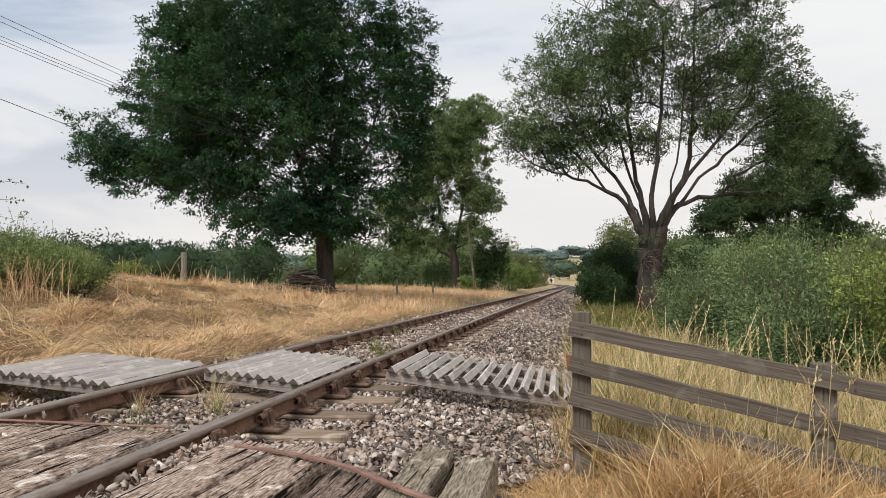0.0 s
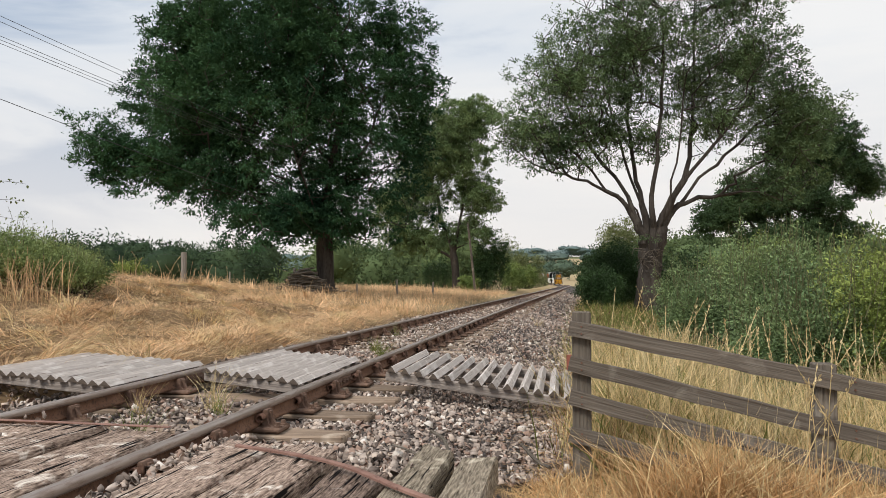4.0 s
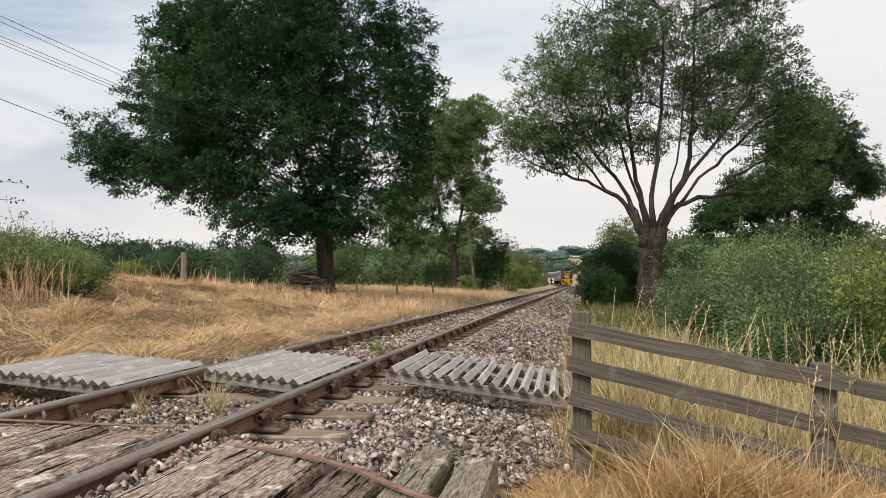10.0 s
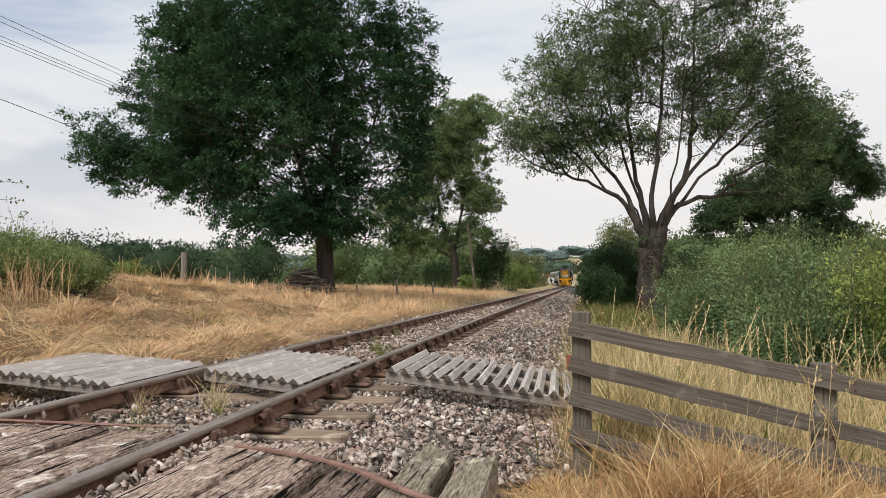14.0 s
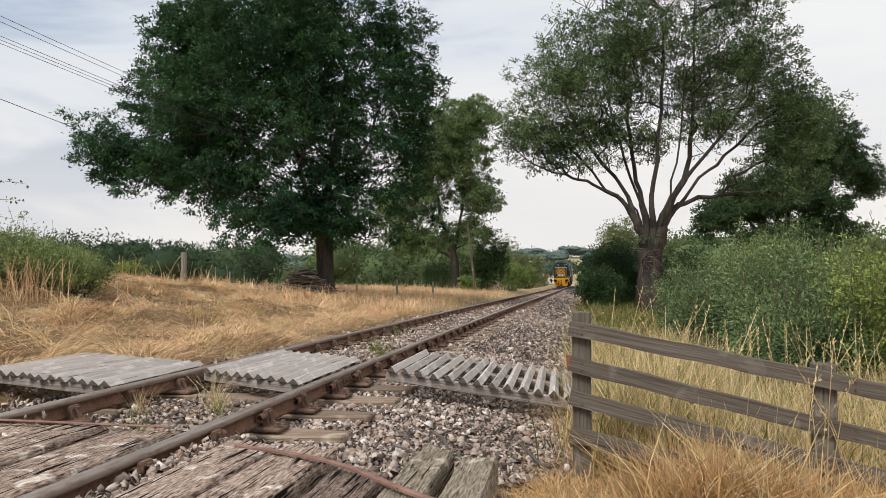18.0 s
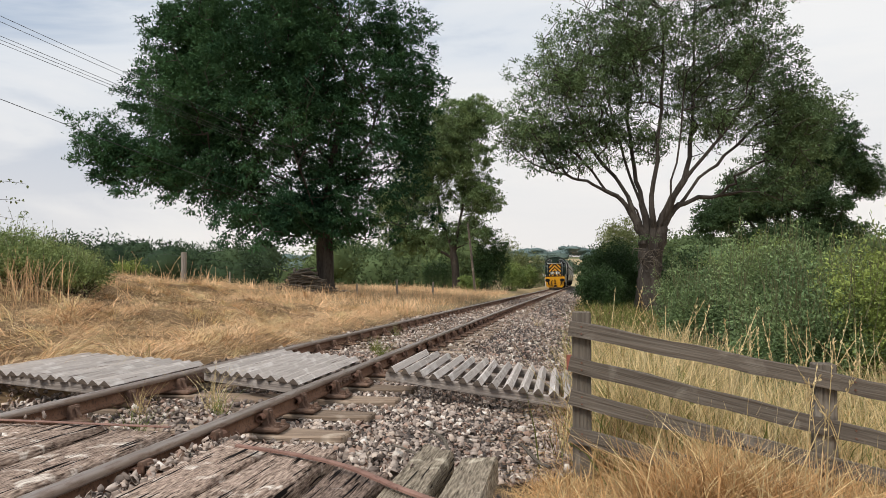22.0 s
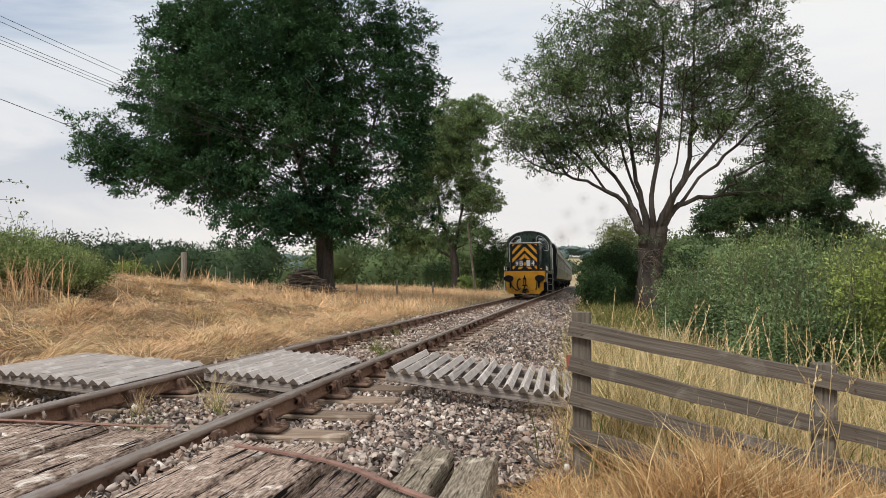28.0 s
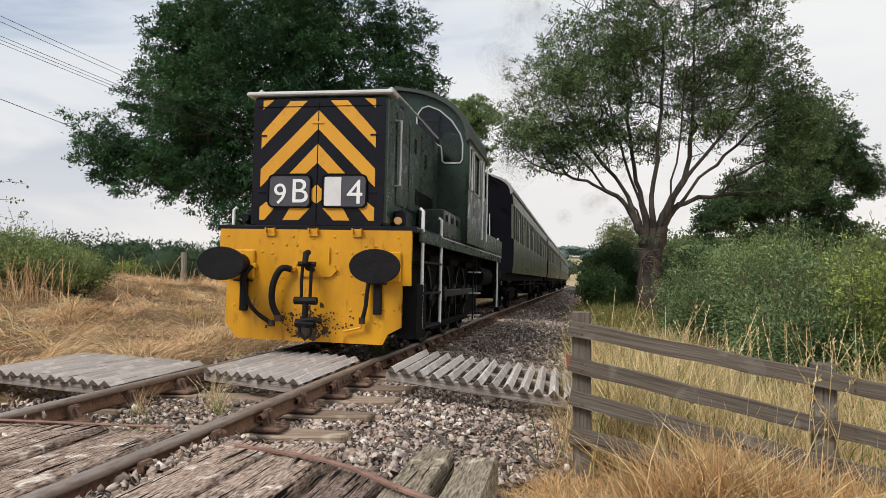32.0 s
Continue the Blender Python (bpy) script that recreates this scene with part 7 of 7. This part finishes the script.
# ---------- field fence ----------
M_STAKE = wood("bleached_stake_wood", (0.20, 0.175, 0.15), (0.33, 0.295, 0.255), (0.42, 0.385, 0.34), (0.06, 0.05, 0.042), "z", 60, 0.56, 0.66, 0.1, 6.0)
for x, y, h, lean, r in ((-10.18, 24.2, 1.16, 1, 0.10), (-8.52, 30.6, 1.05, -2, 0.075), (-6.5, 33.0, 0.75, 2, 0.05), (-10.4, 28.25, 0.8, 3, 0.03), (-5.4, 36.5, 0.9, -2, 0.06), (-4.6, 42.0, 0.9, 2, 0.06)):
    p = thing("fence_stake", "old grey round wooden stake in dry grass", "post", "field fence stakes", pose(x, y, float(rough_ground(x, y)) - 0.2, lean, lean))
    part("stake", tube([(0, 0, 0), (0.01, 0, (h + 0.2) * 0.5), (0, 0.01, h + 0.2)], [r, r * 0.95, r * 0.9], 9), M_STAKE, p)
for z in (0.45, 0.8, 1.05):
    a = Vector((-13.0, 18.0, float(ground_z(-13, 18)) + z))
    b = Vector((-10.18, 24.2, float(ground_z(-10.18, 24.2)) + z))
    c = Vector((-8.52, 30.6, float(ground_z(-8.52, 30.6)) + z - 0.05))
    tagged(part("fence_wire", tube([a, b, c], 0.004, 4), M_WIRE, None), "thin rusty wire strand of the field fence", "wire", "field fence wires")

# ---------- heap of cut sticks at the ash ----------
heap = thing("brushwood_heap", "heap of dark old sticks piled against the trunk", "woodpile", m=pose(-8.15, 30.7, float(rough_ground(-8.15, 30.7)) + 0.08, 0, 0, TURN))
for k in range(190):
    x, y = rng.normal(0.0, 0.56), rng.normal(0, 0.24)
    z = max(0.04, 1.05 * (1 - abs(x) / 1.4) * rng.random())
    a = rng.uniform(-0.5, 0.5) + (math.pi if rng.random() < 0.5 else 0)
    l = rng.uniform(0.3, 0.75)
    d = Vector((math.cos(a), math.sin(a) * 0.5, rng.uniform(-0.25, 0.3))) * l / 2
    c = Vector((x, y, z))
    part("stick", tube([c - d, c + Vector((0, 0, 0.02)), c + d], [0.038, 0.034, 0.024], 5), M_POST, heap)

# ---------- weeds in the track, sticks on the ballast ----------
def weed(x, y, z, h, n, green, label):
    xy = np.stack([rng.normal(x, h * 0.18, n), rng.normal(y, h * 0.18, n)], -1)
    V, F = blades(xy, h, 0.0045, 0.8, 0.5, z=np.full(n, z))
    w = tagged(link("weed", mesh_np("weed", V, F), M_GREENGRASS if green else M_STRAW2), label, "weed", "track weeds", "stuff")
    return w


for x, y, z, h, n, g in ((0.10, 5.72, -0.2, 0.34, 46, False), (0.03, 4.75, -0.2, 0.22, 30, True), (0.2, 5.6, -0.2, 0.2, 22, True), (-0.42, 5.5, -0.2, 0.26, 26, False), (0.35, 10.2, -0.2, 0.22, 90, True), (0.1, 10.8, -0.2, 0.2, 70, True),
                         (0.55, 9.7, -0.2, 0.18, 50, True), (-0.1, 4.5, -0.2, 0.16, 16, True), (2.2, 19, -0.3, 0.25, 30, False), (-0.3, 14, -0.2, 0.2, 40, True)):
    weed(x, y, z, h, n, g, "small green weed growing in the ballast" if g else "dry grass tuft growing in the ballast")
for pts, r in (([(2.0, 5.05, -0.16), (2.12, 4.85, -0.17), (2.2, 4.55, -0.2)], 0.012), ([(1.85, 4.55, -0.15), (1.98, 4.45, -0.16), (2.1, 4.35, -0.2)], 0.008), ([(2.6, 5.2, -0.26), (2.72, 4.9, -0.3), (2.8, 4.75, -0.3)], 0.012)):
    tagged(part("dead_stick", tube(bend(pts, 3), r, 6), M_POST, None), "thin dead stick lying on the ballast", "stick", "dead sticks")

# loose ballast lying on the deck
for x, y, r in ((0.0, 4.30, 0.034), (-0.45, 4.28, 0.030), (-0.36, 4.31, 0.026), (-0.30, 4.18, 0.024), (-0.28, 3.70, 0.026), (-0.22, 3.77, 0.022), (1.06, 3.22, 0.030), (1.13, 3.35, 0.024), (1.50, 2.75, 0.020), (2.20, 3.45, 0.016)):
    V, F = stones(np.zeros((1, 2)), np.zeros(1), r)
    tagged(link("loose_stone", mesh_np("loose_stone", V, F), M_STONE, m=pose(x, y, 0.004)), "grey broken stone lying loose on the timber deck", "stone", "loose stones")

# tangle of fine dead shoots on the airy ash's trunk
P = []
for k in range(46):
    a_, z_ = rng.uniform(-2.6, -0.4), rng.uniform(1.7, 2.5)
    o_ = np.array([0.36 * math.cos(a_), 0.36 * math.sin(a_), z_])
    q_ = np.array([math.cos(a_ + rng.normal(0, 0.9)), math.sin(a_), rng.normal(-0.1, 0.6)]) * rng.uniform(0.15, 0.5)
    P.append(skin(np.array([o_, o_ + q_ * 0.6 + rng.normal(0, 0.06, 3), o_ + q_ + np.array([0, 0, -0.1])]), np.array([-1, 0, 1]), np.array([0.016, 0.011, 0.006]), 4))
V, F = merge(P)
tagged(link("twig_tangle", mesh_np("twig_tangle", V, F), M_POST, airy_ash, "pale tangle of dead twigs on the trunk"), kind="stuff")

# bramble shoots over the hedge
M_TWIG = M_BARK
for base, tip, up in (((-10.6, 13.6, 2.2), (-7.6, 13.2, 2.75), 0.5), ((-10.4, 13.8, 2.0), (-7.9, 13.5, 2.45), 0.35), ((-10.4, 13.8, 1.9), (-8.2, 13.6, 2.1), 0.3), ((-10.0, 14.0, 1.6), (-9.3, 13.8, 2.6), 0.1)):
    a, b = Vector(base), Vector(tip)
    P = [a.lerp(b, k / 12) + Vector((0, 0, up * 4 * (k / 12) * (1 - k / 12) * 0.6)) for k in range(13)]
    sh = thing("bramble_shoot", "arching bramble shoot with small sparse leaves", "bramble", "bramble shoots")
    part("stem", tube(P, [0.008 - 0.0004 * k for k in range(13)], 5), M_TWIG, sh)
    pts = np.array([tuple(a.lerp(b, u) + Vector((0, 0, up * 4 * u * (1 - u) * 0.6))) for u in rng.uniform(0.15, 1, 34)]) + rng.normal(0, 0.035, (34, 3))
    V, F = leaves(pts, rng.normal(0, 1, (34, 3)), 0.07, "simple")
    link("foliage", mesh_np("foliage", V, F), M_LEAF_HEDGE, sh)

# tall dry weed stalks: by the hedge and round the fence
def stalks(spots, h, r, lean, head, label, name, material):
    P = []
    for x, y in spots:
        z0 = float(rough_ground(x, y)) - 0.03
        hh = h * rng.uniform(0.65, 1.15)
        az, ln = rng.uniform(0, 6.28), lean * rng.random() * hh
        c = [np.array((x + math.cos(az) * ln * u * u, y + math.sin(az) * ln * u * u, z0 + hh * u)) for u in (0, 0.35, 0.7, 1.0)]
        A = np.array(c)
        P.append(skin(A, np.array([-1, 0, 1, 2]), np.array([r, r * 0.8, r * 0.6, r * 0.35]), 4))
        m = 22
        u = rng.uniform(1 - head, 1.0, m)
        pts = np.array([c[2] + (c[3] - c[2]) * max(0, (q - 0.7) / 0.3) for q in u]) + rng.normal(0, r * 0.7, (m, 3))
        P.append(leaves(pts, np.repeat((c[3] - c[2])[None], m, 0) * 14, 0.012 * h + 0.008, "narrow", flat=1.0))
    V, F = merge(P)
    return stuff(name, V, F, material, label, "grass")


sp = [(rng.uniform(3.3, 6.4), rng.uniform(4.85, 8.5)) for _ in range(190)] + [(rng.uniform(4.0, 5.6), rng.uniform(4.2, 4.6)) for _ in range(18)]
stalks(sp, 1.05, 0.004, 0.5, 0.26, "tall seeding grass stalks behind and before the fence", "grass_stalks", M_STRAW2)
sp = [(rng.uniform(-10.8, -6.8), rng.uniform(12.2, 13.6)) for _ in range(300)] + [(rng.uniform(-13, -8.5), rng.uniform(17, 27)) for _ in range(60)]
stalks(sp, 0.80, 0.007, 0.5, 0.3, "dry weed stalks along the hedge and bank", "weed_stalks", M_STRAW)
sp = [(rng.uniform(-8, -2.2), rng.uniform(22, 60)) for _ in range(160)]
stalks(sp, 0.75, 0.006, 0.3, 0.35, "dry seed stalks along the field edge", "seed_stalks", M_STRAW)

# ---------- far lineside things ----------
M_RED = mat("faded_red_paint", (0.38, 0.06, 0.04), (0.50, 0.10, 0.06), 3, 0.6)
M_WHITE = mat("white_board_paint", (0.70, 0.70, 0.68), (0.80, 0.80, 0.78), 3, 0.6)
sg = thing("lineside_sign", "white board with a black cross on a post", "sign", m=pose(-1.05, 196.0, float(ground_z(-1.05, 196.0)) - 0.1))
part("sign_post", cyl(0.06, 1.6, 0, 0, 0.8, "z", 10), M_POST, sg)
part("board", box(1.5, 0.05, 1.2, 0, 0, 1.35, 0.01), M_WHITE, sg)
part("mark", box(0.3, 0.02, 1.0, 0.15, -0.04, 1.3), M_OIL, sg)
part("mark", box(0.9, 0.02, 0.22, 0.15, -0.065, 1.3), M_OIL, sg)
br = thing("crossing_barrier", "faded red and white boards behind the bushes", "barrier", m=pose(-2.7, 200.0, float(ground_z(-2.7, 200.0)) - 0.1, 0, 0, 5))
for k in range(5):
    part("board", box(0.42, 0.06, 0.9, -0.9 + 0.42 * k, 0, 2.7 + 0.1 * (k % 2), 0.01), M_RED if k % 2 == 0 else M_WHITE, br)
for x in (-0.9, 0.8):
    part("barrier_post", cyl(0.07, 2.6, x, 0.06, 1.3, "z", 10), M_POST, br)

M_PLATE = mat("rust_red_plate", (0.26, 0.085, 0.06), (0.36, 0.13, 0.09), 9, 0.8, 0.3, fine=40, spec=0.3)
part_plate = tagged(part("rusty_plate", box(0.035, 0.012, 0.10, 2.925, 4.90, 0.335, 0.003), M_PLATE, None), "small rusty iron plate on the fence end post", "plate")

# ---------- exhaust smoke ----------
def smoke(name, c1, c2, thin):
    """Soot flecks that let part of the light through."""
    mt = mat(name, c1, c2, 2.0, 1.0, fine=9, spec=0.0)
    t = mt.node_tree
    ms = t.nodes.new("ShaderNodeMixShader")
    ms.inputs["Fac"].default_value = thin
    tr = t.nodes.new("ShaderNodeBsdfTransparent")
    t.links.new(t.nodes["Principled BSDF"].outputs[0], ms.inputs[1])
    t.links.new(tr.outputs[0], ms.inputs[2])
    t.links.new(ms.outputs[0], t.nodes["Material Output"].inputs["Surface"])
    return mt


M_SMOKE = smoke("brown_exhaust_haze", (0.27, 0.195, 0.150), (0.35, 0.260, 0.205), 0.72)
M_SOOT = smoke("blue_grey_exhaust_soot", (0.07, 0.072, 0.09), (0.11, 0.11, 0.13), 0.6)
puffs = []
puff_me = []
for n_, mt in ((7000, M_SMOKE), (8200, M_SMOKE), (6000, M_SOOT)):
    c_ = rng.normal(0, 1, (n_, 3))
    c_ *= (1.08 * rng.random(n_) ** 0.55 / np.linalg.norm(c_, axis=1))[:, None]
    o_ = rng.normal(0, 0.0118, (len(c_), 3, 3))
    me = mesh_np("smoke_puff", (c_[:, None, :] + o_).reshape(-1, 3), np.arange(len(c_) * 3).reshape(-1, 3))
    me.materials.append(mt)
    puff_me.append(me)
leave = [20.8, 21.9, 22.05, 22.2, 22.35, 22.5, 22.65, 22.8, 22.95, 23.1, 25.0, 26.4, 27.6, 28.2, 28.6, 29.0, 29.3] + [29.6 + 0.11 * k for k in range(18)]
for k, t0 in enumerate(leave):
    low_ = k % 3 == 2 and t0 > 29
    ob = tagged(new("smoke_puff", puff_me[2 if low_ else k % 2]), "thin bluish puff of diesel exhaust soot" if low_ else "thin brown puff of diesel exhaust smoke", "smoke", "exhaust smoke")
    puffs.append((t0, ob, rng.uniform(0, 360), rng.normal(0.1 if low_ else 0.1, 0.5), rng.uniform(0.7, 1.05) if low_ else rng.uniform(0.35, 0.8) if t0 < 27 else rng.uniform(0.9, 2.7)))


def drift():
    """Puffs are carried along inside the first coach until they come free over its roof, then rise, spread and hang over the line."""
    for t0, ob, turn, side, lift in puffs:
        rows = []
        stay = list(np.arange(0, t0, 0.5)) + [t0]
        for t in stay:
            m = ride(t, C_START, 2.9, 16.8) @ Matrix.Translation((0.0, 1.6, 2.45))
            rows.append((float(t), pose(*m.translation, 0, 0, turn)))
        o = rows[-1][1].translation.copy()
        for t in list(np.arange(t0 + 0.15, 32.0, 0.4)) + [32.0]:
            a = t - t0
            if t - rows[-1][0] < 0.1:
                continue
            rise = lift * (3.0 * (1 - math.exp(-a * 2.4)) + 1.5 * a)
            rows.append((float(t), pose(o.x + (1.1 + side) * a / (1 + 0.06 * a), o.y + side * a, o.z + rise, 8 * a, 0, turn + 14 * a)))
        walk(ob, rows)


motions()
